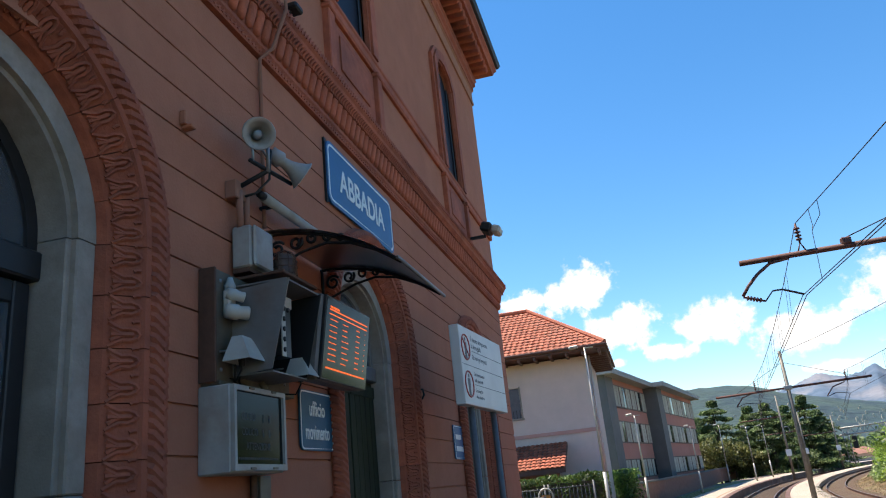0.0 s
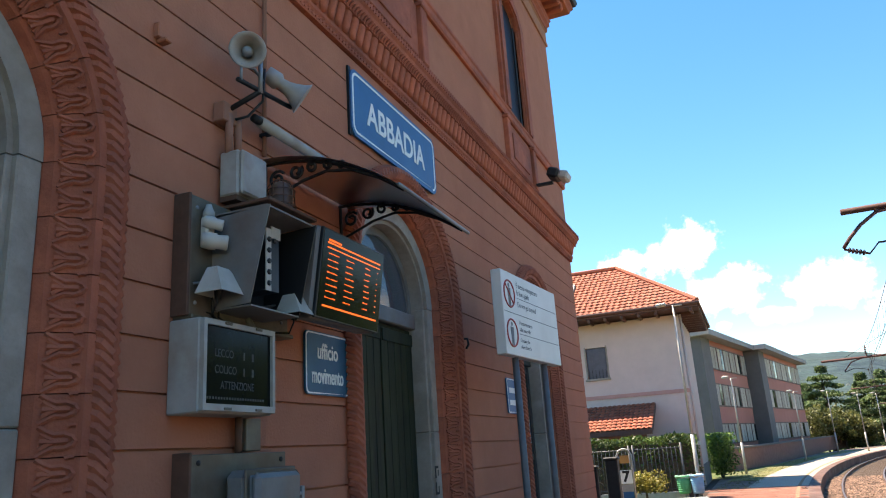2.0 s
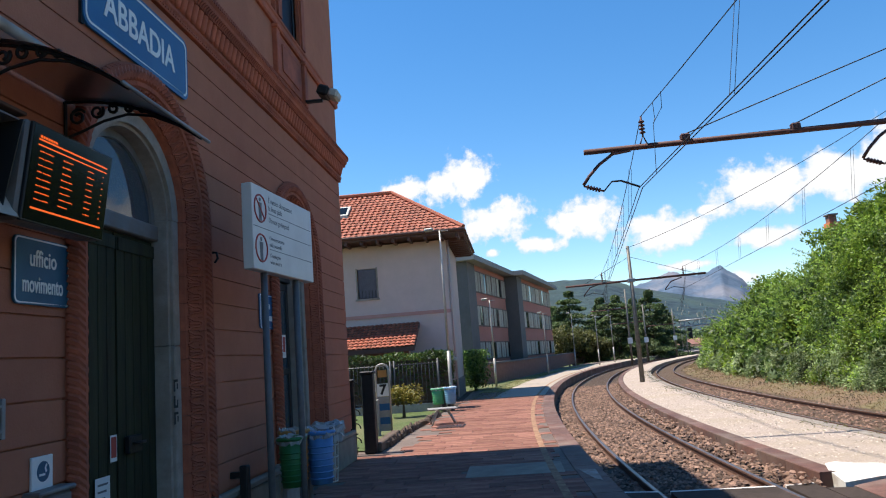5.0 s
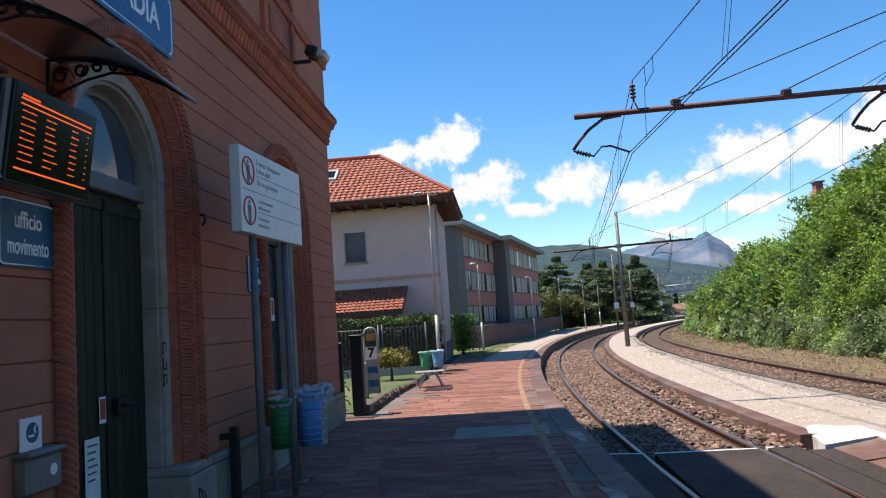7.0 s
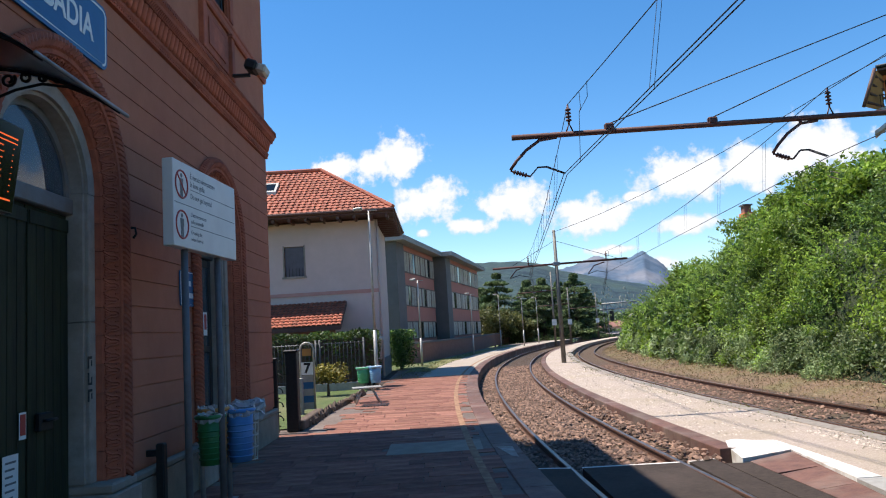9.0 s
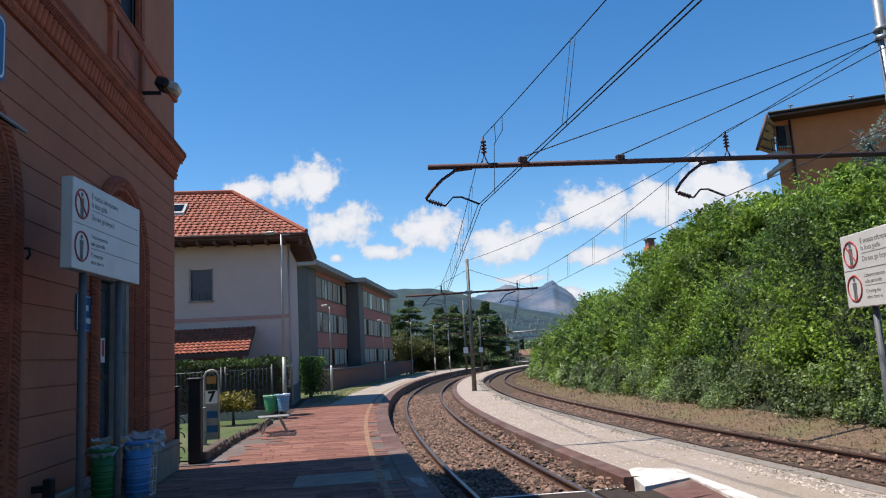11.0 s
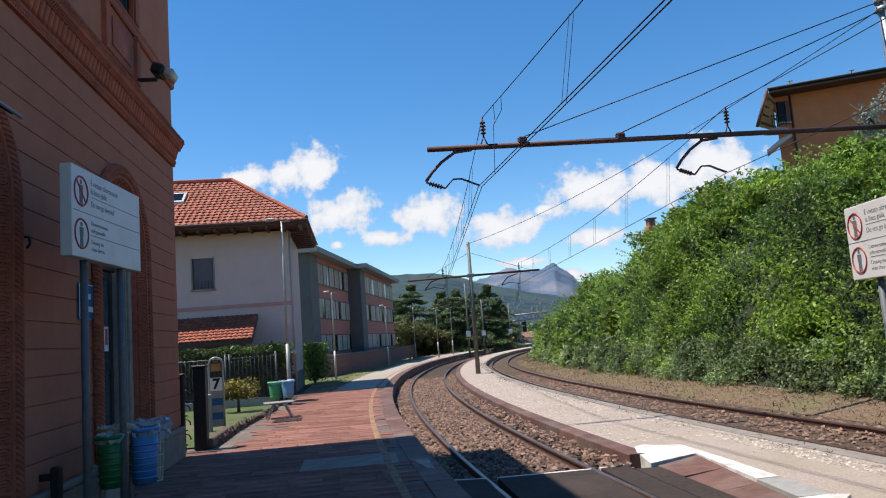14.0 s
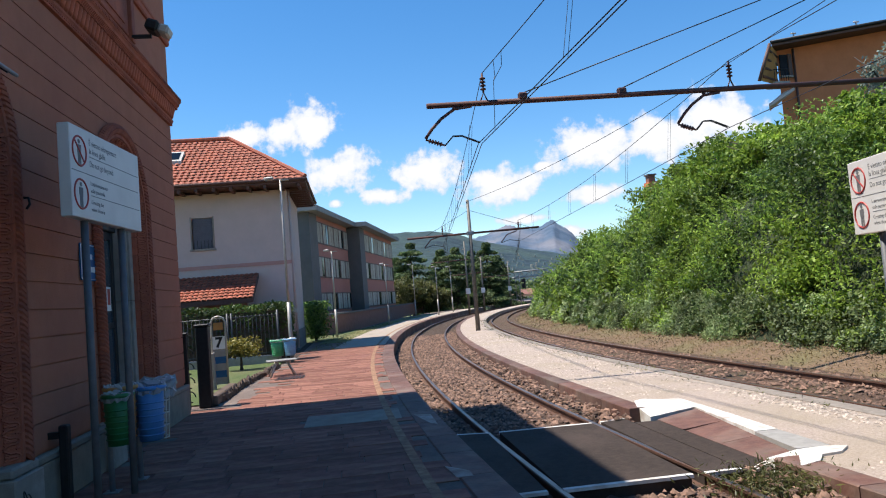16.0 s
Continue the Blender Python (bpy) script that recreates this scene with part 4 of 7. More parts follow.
nub = thing("wall_stub", "small stub on the wall, painted over in stucco colour", "stub")
box("stub", (0.0, 3.98, 3.88), (0.04, 4.03, 3.97), M["stucco"], nub, bevel=0.006)
box("lug", (0.0, 4.00, 3.86), (0.07, 4.05, 3.885), M["stucco"], nub, bevel=0.006)

# departure display
mon = thing("departure_display", "black departure display with orange rows in a grey case", "display")
tilt = Matrix.Translation((0.42, 5.275, 2.75)) @ Matrix.Rotation(radians(-8), 4, "Y").inverted()


def on_display(lo, hi, name, mat, bevel=0.0, parent=mon):
    return box(name, lo, hi, mat, parent, bevel=bevel, m=tilt)


on_display((-0.17, -0.40, -0.27), (-0.02, 0.39, 0.27), "case", M["grey_paint"], 0.015)
on_display((-0.02, -0.385, -0.265), (0.004, 0.385, 0.265), "bezel", M["black_plastic"], 0.004)
scr = on_display((0.004, -0.375, -0.255), (0.006, 0.375, 0.255), "screen", M["dark_screen"])


def led(rows, parent):
    V, F = merged([prism_data([(a, b), (c, b), (c, d), (a, d)], 0.006, 0.0075) for a, b, c, d in rows])
    return raw("led_text", [tilt @ v for v in V], F, M["amber"], parent)


rng = random.Random(4)
cells = [(-0.33, 0.178, 0.335, 0.187), (-0.33, 0.150, 0.335, 0.157), (-0.33, -0.193, 0.335, -0.183)]
for k in range(8):
    z = 0.118 - 0.037 * k
    for a, b in ((-0.31, -0.27), (-0.262, -0.19), (-0.10, -0.02 + 0.05 * rng.random()), (0.14, 0.20 + 0.02 * rng.random()), (0.30, 0.312)):
        y = a
        while y < b:
            w = 0.006 + 0.006 * rng.random()
            cells.append((y, z, min(b, y + w), z + 0.0045 + 0.003 * rng.random()))
            y += w + 0.0045
led(cells, mon)
led([(-0.32 + 0.022 * k, 0.193, -0.305 + 0.022 * k, 0.206) for k in range(7)], mon)
tube("arm", [(0.05, 5.2, 2.75), (0.27, 5.25, 2.75)], 0.04, M["grey_paint"], mon)

# canopy with wrought-iron brackets
can = thing("canopy", "smoked curved canopy on black wrought-iron brackets", "canopy")


def canopy_z(x):
    return 3.50 - 0.33 * (x / 0.93) ** 2.1


V, F = sheet_data([[Vector((x, y, canopy_z(x) + 0.012)) for x in np.linspace(0.02, 0.95, 14)] for y in (4.88, 5.2, 5.6, 6.0)])
ob = raw("sheet", V, F, M["smoked"], can, smooth=True)
tube("front_edge", [(0.95, 4.88, canopy_z(0.95) + 0.012), (0.95, 6.0, canopy_z(0.95) + 0.012)], 0.012, M["galv"], can)


def bracket(y):
    b = thing("bracket", "", "")
    for key in list(b.keys()):
        del b[key]
    b.parent = can
    tube("top_bar", [(x, y, canopy_z(x)) for x in np.linspace(0.0, 0.95, 14)], 0.011, M["iron"], b)
    tube("wall_bar", [(0.012, y, 3.24), (0.012, y, 3.51)], 0.012, M["iron"], b)
    low = [(0.012, y, 3.25), (0.12, y, 3.285), (0.28, y, 3.345), (0.45, y, 3.375), (0.62, y, 3.345), (0.80, y, 3.26)]
    tube("strut", low, 0.010, M["iron"], b)
    for cx, cz, r, turn in ((0.10, 3.39, 0.058, 1), (0.235, 3.415, 0.048, -1), (0.35, 3.425, 0.040, 1), (0.455, 3.418, 0.030, -1), (0.55, 3.395, 0.022, 1)):
        sp = []
        for i in range(16):
            a = 0.6 + turn * i * 0.55
            rr = r * (1 - 0.62 * i / 15)
            sp.append((cx + rr * math.cos(a), y, cz + rr * math.sin(a)))
        tube("scroll", sp, 0.0105, M["iron"], b, sides=6)


bracket(4.95)
bracket(5.88)

# lower cabinet
cab = thing("meter_panel", "steel back panel carrying a grey switch cabinet", "cabinet")
box("plate", (0.07, 4.24, 1.08), (0.10, 5.02, 1.77), M["steel_panel"], cab, bevel=0.004)
box("rim", (0.0, 4.222, 1.08), (0.11, 4.238, 1.78), M["rail_side"], cab, bevel=0.004)
cabinet = box("switch_cabinet", (0.10, 4.47, 1.26), (0.25, 4.90, 1.685), M["grey_paint"], cab, "rounded grey cast switch cabinet", bevel=0.035)
box("cabinet_door", (0.25, 4.485, 1.275), (0.30, 4.885, 1.67), M["grey_paint"], cabinet, bevel=0.03)
box("door_seam", (0.230, 4.465, 1.256), (0.243, 4.904, 1.69), M["steel_panel"], cabinet, bevel=0.008)
box("latch", (0.30, 4.53, 1.45), (0.325, 4.66, 1.50), M["steel_panel"], cabinet, bevel=0.004)
box("latch_block", (0.30, 4.63, 1.43), (0.345, 4.70, 1.52), M["steel_panel"], cabinet, bevel=0.006)
prism("emblem", [(4.74, 1.42), (4.83, 1.42), (4.84, 1.50), (4.75, 1.50), (4.74, 1.42), (4.747, 1.426), (4.756, 1.494), (4.832, 1.494), (4.824, 1.426), (4.747, 1.426)], 0.30, 0.303, M["iron"], cabinet)
bars("emblem_mark", [(4.775, 1.44, 4.782, 1.475), (4.795, 1.455, 4.802, 1.48)], 0.30, 0.303, M["iron"], cabinet)
box("hinge_strap", (0.12, 4.905, 1.40), (0.20, 5.03, 1.42), M["galv"], cabinet, bevel=0.004)
box("hinge_strap", (0.12, 4.905, 1.53), (0.20, 5.03, 1.55), M["galv"], cabinet, bevel=0.004)
box("hinge_plate", (0.10, 5.03, 1.37), (0.20, 5.06, 1.58), M["galv"], cabinet, bevel=0.004)
tube("outlet_pipe", [(0.20, 4.78, 1.27), (0.20, 4.78, 1.20), (0.17, 4.75, 1.17), (0.10, 4.72, 1.165)], 0.016, M["rail_side"], cabinet)
tube("outlet_pipe", [(0.20, 4.55, 1.27), (0.20, 4.55, 1.18), (0.15, 4.55, 1.12), (0.11, 4.55, 1.10)], 0.012, M["grey_paint"], cabinet)
for y in (4.29, 4.97):
    for z in (1.13, 1.73):
        V, F = lathe_data([(0.014, 0), (0.014, 0.006), (0.006, 0.01)], 8, Matrix.Translation((0.10, y, z)) @ Matrix.Rotation(radians(90), 4, "Y"))
        raw("bolt", V, F, M["iron"], cab)
for y, z in ((4.31, 1.50), (4.38, 1.50), (4.31, 1.36), (4.38, 1.36)):
    box("rivet", (0.10, y, z), (0.103, y + 0.009, z + 0.009), M["iron"], cab)
duct = thing("cable_duct", "steel cable duct between the wall boxes", "duct")
box("duct", (0.0, 4.70, 1.78), (0.07, 4.83, 1.95), M["steel_panel"], duct, bevel=0.004)
tube("pipe", [(0.05, 4.66, 1.77), (0.05, 4.66, 1.96)], 0.02, M["rail_side"], duct)

ns = thing("smoking_sign", "white plaque with a dark blue round symbol", "sign")
box("plate", (0.002, 5.54, 0.96), (0.02, 5.74, 1.22), M["sign_white"], ns, bevel=0.004)
prism("symbol", [(5.645 + 0.06 * math.cos(a), 1.13 + 0.06 * math.sin(a)) for a in np.linspace(0, 2 * math.pi, 24, endpoint=False)], 0.02, 0.0215, M["sign_teal"], ns)
prism("symbol_mark", [(5.605, 1.105), (5.66, 1.105), (5.66, 1.118), (5.605, 1.118)], 0.0215, 0.023, M["sign_white"], ns)
prism("smoke_mark", [(5.665, 1.12), (5.68, 1.13), (5.668, 1.15), (5.682, 1.168), (5.67, 1.172), (5.655, 1.15)], 0.0215, 0.023, M["sign_white"], ns)
ash = thing("ashtray", "grey metal wall ashtray with a lid", "ashtray")
box("body", (0.0, 5.48, 0.78), (0.10, 5.82, 1.0), M["grey_paint"], ash, bevel=0.02)
box("lid", (0.0, 5.47, 1.0), (0.12, 5.83, 1.03), M["grey_paint"], ash, bevel=0.01)
V, F = lathe_data([(0.035, 0), (0.035, 0.004)], 16, Matrix.Translation((0.10, 5.72, 0.90)) @ Matrix.Rotation(radians(90), 4, "Y"))
raw("emblem", V, F, M["sign_white"], ash)
bol = thing("boot_post", "short dark iron post beside the wall", "post")
box("post", (0.10, 8.58, 0.0), (0.18, 8.68, 0.72), M["iron"], bol, bevel=0.012)
box("bracket", (0.0, 8.60, 0.60), (0.10, 8.66, 0.66), M["iron"], bol)

fl = thing("floodlight", "grey floodlight on the upper wall", "lamp")
box("arm", (0.05, 11.92, 5.60), (0.32, 11.98, 5.64), M["iron"], fl)
m = Matrix.Translation((0.42, 11.95, 5.72)) @ Matrix.Rotation(radians(20), 4, "Y")
bm = bmesh.new()
add_box(bm, (-0.16, -0.15, -0.08), (0.02, 0.15, 0.08), m, 0.03)
part("housing", bm, M["iron"], fl)
bm = bmesh.new()
add_box(bm, (0.02, -0.14, -0.075), (0.17, 0.14, 0.06), m, 0.03)
part("glass", bm, M["white_plastic"], fl)
hook = thing("wall_hook", "small iron hook on the wall", "hook")
tube("hook", [(0.0, 8.28, 2.80), (0.06, 8.28, 2.80), (0.07, 8.28, 2.74), (0.04, 8.28, 2.70)], 0.012, M["iron"], hook)
cam_t = thing("wall_camera", "small dark lamp on top of the cornice", "lamp")
box("body", (0.05, 5.32, 5.56), (0.15, 5.46, 5.62), M["iron"], cam_t, bevel=0.015)
tube("stem", [(0.05, 5.36, 5.545), (0.08, 5.38, 5.58)], 0.015, M["iron"], cam_t)


# ---------------- notice boards on the platforms ----------------
def notice_board(m, label, post_h, width=1.5, height=0.78, gap=0.25):
    """Board that faces along its own +x, with its base at the origin."""
    t = tagged(new("notice_board"), label, "notice board", "notice boards")
    t.empty_display_size = 0.1
    t.matrix_basis = m
    w = width / 2
    box("panel", (-0.05, -w, post_h), (0.05, w, post_h + height), M["board_white"], t, bevel=0.006)
    for y in (-w + 0.36, w - 0.36):
        tube("post", [(-0.02, y, 0.0), (-0.02, y, post_h + 0.02)], 0.032, M["post_blue"], t, sides=14)
    for z, slash in ((post_h + height * 0.73, True), (post_h + height * 0.26, False)):
        cy = -w + 0.17
        V, F = merged([tube_data([(0.051, cy + 0.125 * math.cos(a), z + 0.125 * math.sin(a)) for a in np.linspace(0, 2 * math.pi, 28, endpoint=False)], 0.009, 6, True)]
                      + ([tube_data([(0.051, cy - 0.086, z + 0.086), (0.051, cy + 0.086, z - 0.086)], 0.008, 6)] if slash else []))
        raw("ring", V, F, M["red_ring"], t)
        fig = [prism_data([(cy - 0.032, z - 0.02), (cy + 0.032, z - 0.02), (cy + 0.036, z + 0.055), (cy - 0.036, z + 0.055)], 0.05, 0.0525),
               prism_data([(cy - 0.028, z - 0.115), (cy - 0.004, z - 0.115), (cy - 0.002, z - 0.018), (cy - 0.028, z - 0.018)], 0.05, 0.0525),
               prism_data([(cy + 0.004, z - 0.115), (cy + 0.028, z - 0.115), (cy + 0.028, z - 0.018), (cy + 0.002, z - 0.018)], 0.05, 0.0525),
               prism_data([(cy + 0.02 * math.cos(a), z + 0.082 + 0.02 * math.sin(a)) for a in np.linspace(0, 6.28, 12, endpoint=False)], 0.05, 0.0525)]
        V, F = merged(fig)
        raw("pictogram", V, F, M["letter_grey"], t)
    y0 = -w + 0.36
    tx = [("È vietato oltrepassare", 0.87), ("la linea gialla", 0.775), ("Do not go beyond", 0.63), ("L'attraversamento", 0.41), ("sulle passerelle", 0.33), ("Crossing the", 0.20), ("when there is", 0.12)]
    for words, f in tx:
        s = 0.072 if f > 0.5 else 0.052
        text("lettering", words, s, (0.0505, y0, post_h + height * f), M["letter_grey"], t, 0.92, 0.0008, "LEFT")
    for f in (0.705, 0.5, 0.27):
        box("rule", (0.05, y0 if f != 0.5 else -w + 0.02, post_h + height * f), (0.0515, w - 0.04, post_h + height * f + 0.006), M["letter_grey"], t)
    return t


notice_board(pose(0.68, 8.37, 0, 0, 0, -5), "white notice board on two blue-grey posts beside the wall", 2.52)
notice_board(pose(7.90, 7.46, -0.15, 0, 0, 180 - 8), "white warning board on two posts on the island platform", 2.04, height=0.73)

# ---------------- surroundings ----------------
M["asphalt"] = material("asphalt", (0.060, 0.044, 0.036), (0.036, 0.027, 0.022), 14, 0.9, spec=0.2, bump=0.003, bump_scale=60, c3=(0.09, 0.065, 0.055), scale3=1.2)
M["road_white"] = material("road_white", (0.78, 0.75, 0.70), (0.62, 0.58, 0.52), 8, 0.8, c3=(0.40, 0.31, 0.25), scale3=5, amount3=0.75)
M["dry_earth"] = material("dry_earth", (0.26, 0.165, 0.10), (0.12, 0.076, 0.045), 9, 0.95, bump=0.05, bump_scale=22, c3=(0.15, 0.15, 0.055), scale3=0.6, amount3=0.7)
M["worn_white"] = material("worn_white", (0.46, 0.40, 0.35), (0.30, 0.24, 0.20), 9, 0.9, c3=(0.20, 0.13, 0.10), scale3=4, amount3=0.8, spec=0.2)
M["yellow_line"] = material("yellow_line", (0.44, 0.27, 0.16), (0.22, 0.12, 0.08), 9, 0.9, spec=0.15, c3=(0.18, 0.09, 0.065), scale3=2.5, amount3=0.7)
M["stone_grey"] = material("stone_grey", (0.33, 0.285, 0.24), (0.20, 0.165, 0.135), 9, 0.9, bump=0.004, rand=0.2)
M["ballast"] = material("ballast", (0.26, 0.155, 0.108), (0.085, 0.047, 0.033), 9, 0.9, rand=0.62, island=True)
M["grit"] = material("grit", (0.56, 0.47, 0.39), (0.36, 0.29, 0.235), 9, 0.9, rand=0.4, island=True)
M["sleeper"] = material("sleeper", (0.10, 0.065, 0.045), (0.06, 0.04, 0.03), 10, 0.9, bump=0.003)
M["pole_grey"] = material("pole_grey", (0.42, 0.40, 0.37), (0.32, 0.30, 0.28), 9, 0.5, 0.4)
M["concrete"] = material("concrete", (0.36, 0.34, 0.31), (0.27, 0.255, 0.235), 8, 0.9, bump=0.003)
M["rust_bar"] = material("rust_bar", (0.13, 0.055, 0.045), (0.085, 0.035, 0.03), 10, 0.7, 0.2)
M["wire"] = material("wire", (0.04, 0.04, 0.045), None, 10, 0.6, 0.5)
M["bin_green"] = material("bin_green", (0.02, 0.16, 0.045), (0.015, 0.12, 0.035), 8, 0.5)
M["bin_blue"] = material("bin_blue", (0.07, 0.23, 0.50), (0.05, 0.18, 0.42), 8, 0.5)
M["bin_pale_green"] = material("bin_pale_green", (0.10, 0.42, 0.20), (0.07, 0.32, 0.15), 8, 0.5)
M["bin_pale_blue"] = material("bin_pale_blue", (0.22, 0.42, 0.62), (0.16, 0.34, 0.52), 8, 0.5)
M["film"] = glass("film", (0.80, 0.81, 0.82), 0.35, 0.32)
M["curtain"] = material("curtain", (0.50, 0.45, 0.36), (0.34, 0.30, 0.24), 5, 0.8, rand=0.2)
M["brown_frame"] = material("brown_frame", (0.12, 0.055, 0.04), None, 8, 0.6)
M["roof_grey"] = material("roof_grey", (0.30, 0.29, 0.28), (0.24, 0.23, 0.22), 3, 0.8)
M["brick_wall"] = material("brick_wall", (0.27, 0.13, 0.095), (0.20, 0.09, 0.065), 4, 0.9)
M["mast_steel"] = material("mast_steel", (0.20, 0.185, 0.16), (0.13, 0.115, 0.10), 6, 0.6, 0.3)
M["pale_paving"] = material("pale_paving", (0.44, 0.365, 0.30), (0.32, 0.26, 0.21), 12, 0.95, bump=0.004, bump_scale=60, c3=(0.33, 0.28, 0.20), scale3=0.5, amount3=0.5)
M["fence_iron"] = material("fence_iron", (0.10, 0.10, 0.105), (0.06, 0.06, 0.065), 14, 0.5, 0.4)
M["pink_band"] = material("pink_band", (0.55, 0.30, 0.25), (0.50, 0.26, 0.22), 3, 0.9)
M["edging_brown"] = material("edging_brown", (0.13, 0.085, 0.06), (0.07, 0.045, 0.032), 7, 0.9, bump=0.006, rand=0.3)
M["orange_wall"] = material("orange_wall", (0.66, 0.215, 0.085), (0.58, 0.18, 0.07), 2, 0.9)
M["shutter"] = material("shutter", (0.14, 0.135, 0.16), (0.11, 0.105, 0.125), 5, 0.6)
M["bark"] = material("bark", (0.10, 0.075, 0.055), (0.06, 0.045, 0.035), 9, 0.95, bump=0.01)


def leaf_material(name, a, b, gloss=0.5, trans=0.35):
    m = bpy.data.materials.new(name)
    m.use_nodes = True
    n, l = m.node_tree.nodes, m.node_tree.links
    bsdf = n["Principled BSDF"]
    bsdf.inputs["Roughness"].default_value = gloss
    rnd = n.new("ShaderNodeNewGeometry").outputs["Random Per Island"]
    ramp = n.new("ShaderNodeValToRGB")
    ramp.color_ramp.elements[0].color, ramp.color_ramp.elements[1].color = (*a, 1), (*b, 1)
    l.new(rnd, ramp.inputs[0])
    tc = n.new("ShaderNodeTexCoord")
    nz = n.new("ShaderNodeTexNoise")
    nz.inputs["Scale"].default_value = 0.8
    nz.inputs["Detail"].default_value = 4
    l.new(tc.outputs["Object"], nz.inputs["Vector"])
    mr = n.new("ShaderNodeMapRange")
    mr.inputs[1].default_value, mr.inputs[2].default_value, mr.inputs[3].default_value, mr.inputs[4].default_value = 0.3, 0.7, 0.3, 1.7
    l.new(nz.outputs["Fac"], mr.inputs[0])
    hs = n.new("ShaderNodeHueSaturation")
    l.new(mr.outputs[0], hs.inputs["Value"])
    l.new(ramp.outputs[0], hs.inputs["Color"])
    l.new(hs.outputs[0], bsdf.inputs["Base Color"])
    tl_ = n.new("ShaderNodeBsdfTranslucent")
    l.new(hs.outputs[0], tl_.inputs[0])
    mx = n.new("ShaderNodeMixShader")
    mx.inputs[0].default_value = trans
    l.new(bsdf.outputs[0], mx.inputs[1])
    l.new(tl_.outputs[0], mx.inputs[2])
    l.new(mx.outputs[0], n["Material Output"].inputs[0])
    return m


# dark green fill for the upper bank, seen between the thicket's leaves
M["bank_underlay"] = material("bank_underlay", (0.035, 0.05, 0.016), (0.02, 0.03, 0.01), 5, 0.95, bump=0.05)
M["leaf"] = leaf_material("leaf", (0.08, 0.145, 0.018), (0.30, 0.41, 0.06), 0.5, 0.45)
M["leaf_deep"] = leaf_material("leaf_deep", (0.04, 0.085, 0.018), (0.14, 0.22, 0.045), 0.5, 0.4)
M["leaf_bramble"] = leaf_material("leaf_bramble", (0.15, 0.21, 0.08), (0.33, 0.40, 0.18), 0.55, 0.4)
M["leaf_spray"] = leaf_material("leaf_spray", (0.15, 0.25, 0.03), (0.34, 0.46, 0.09), 0.45, 0.5)
M["leaf_dark"] = leaf_material("leaf_dark", (0.06, 0.095, 0.035), (0.15, 0.20, 0.075), 0.6, 0.35)
M["leaf_hedge"] = leaf_material("leaf_hedge", (0.03, 0.06, 0.012), (0.08, 0.12, 0.025))
M["leaf_gold"] = leaf_material("leaf_gold", (0.13, 0.13, 0.02), (0.25, 0.19, 0.04))
M["dry_stalk"] = leaf_material("dry_stalk", (0.16, 0.12, 0.055), (0.30, 0.22, 0.12))
M["leaf_olive"] = leaf_material("leaf_olive", (0.075, 0.085, 0.022), (0.17, 0.165, 0.05))
M["leaf_silver"] = leaf_material("leaf_silver", (0.16, 0.20, 0.16), (0.26, 0.30, 0.25))


def quads(name, P, mat, parent=None, label="", kind=""):
    """A mesh from an (N, 4, 3) array of quads."""
    P = np.asarray(P, dtype=np.float32)
    n = len(P)
    me = bpy.data.meshes.new(name)
    me.vertices.add(4 * n)
    me.vertices.foreach_set("co", P.reshape(-1))
    me.loops.add(4 * n)
    me.loops.foreach_set("vertex_index", np.arange(4 * n, dtype=np.int32))
    me.polygons.add(n)
    me.polygons.foreach_set("loop_start", np.arange(0, 4 * n, 4, dtype=np.int32))
    me.polygons.foreach_set("loop_total", np.full(n, 4, dtype=np.int32))
    me.update(calc_edges=True)
    ob = link(name, me, mat, parent, label)
    return tagged(ob, kind=kind) if kind else ob


def leaves(centres, size, rg, up=0.35, slim=0.55):
    """Pointed leaf quads with random tilt at the given points."""
    n = len(centres)
    d = rg.normal(size=(n, 3))
    d /= np.linalg.norm(d, axis=1)[:, None]
    nrm = rg.normal(size=(n, 3)) + np.array([0, 0, up * 3])
    side = np.cross(d, nrm)
    side /= np.linalg.norm(side, axis=1)[:, None] + 1e-9
    s = (size * rg.uniform(0.6, 1.3, n))[:, None]
    a = centres - d * s
    b = centres + side * s * slim
    c = centres + d * s
    e = centres - side * s * slim
    return np.stack([a, b, c, e], axis=1)


def clump_points(centres, radii, per, rg, flat=0.8):
    """Points on the shells of uneven balls."""
    n = len(centres)
    d = rg.normal(size=(n, per, 3))
    d /= np.linalg.norm(d, axis=2)[:, :, None]
    r = rg.uniform(0.55, 1.05, (n, per, 1)) * radii[:, None, None]
    d[:, :, 2] *= flat
    return (centres[:, None, :] + d * r).reshape(-1, 3)


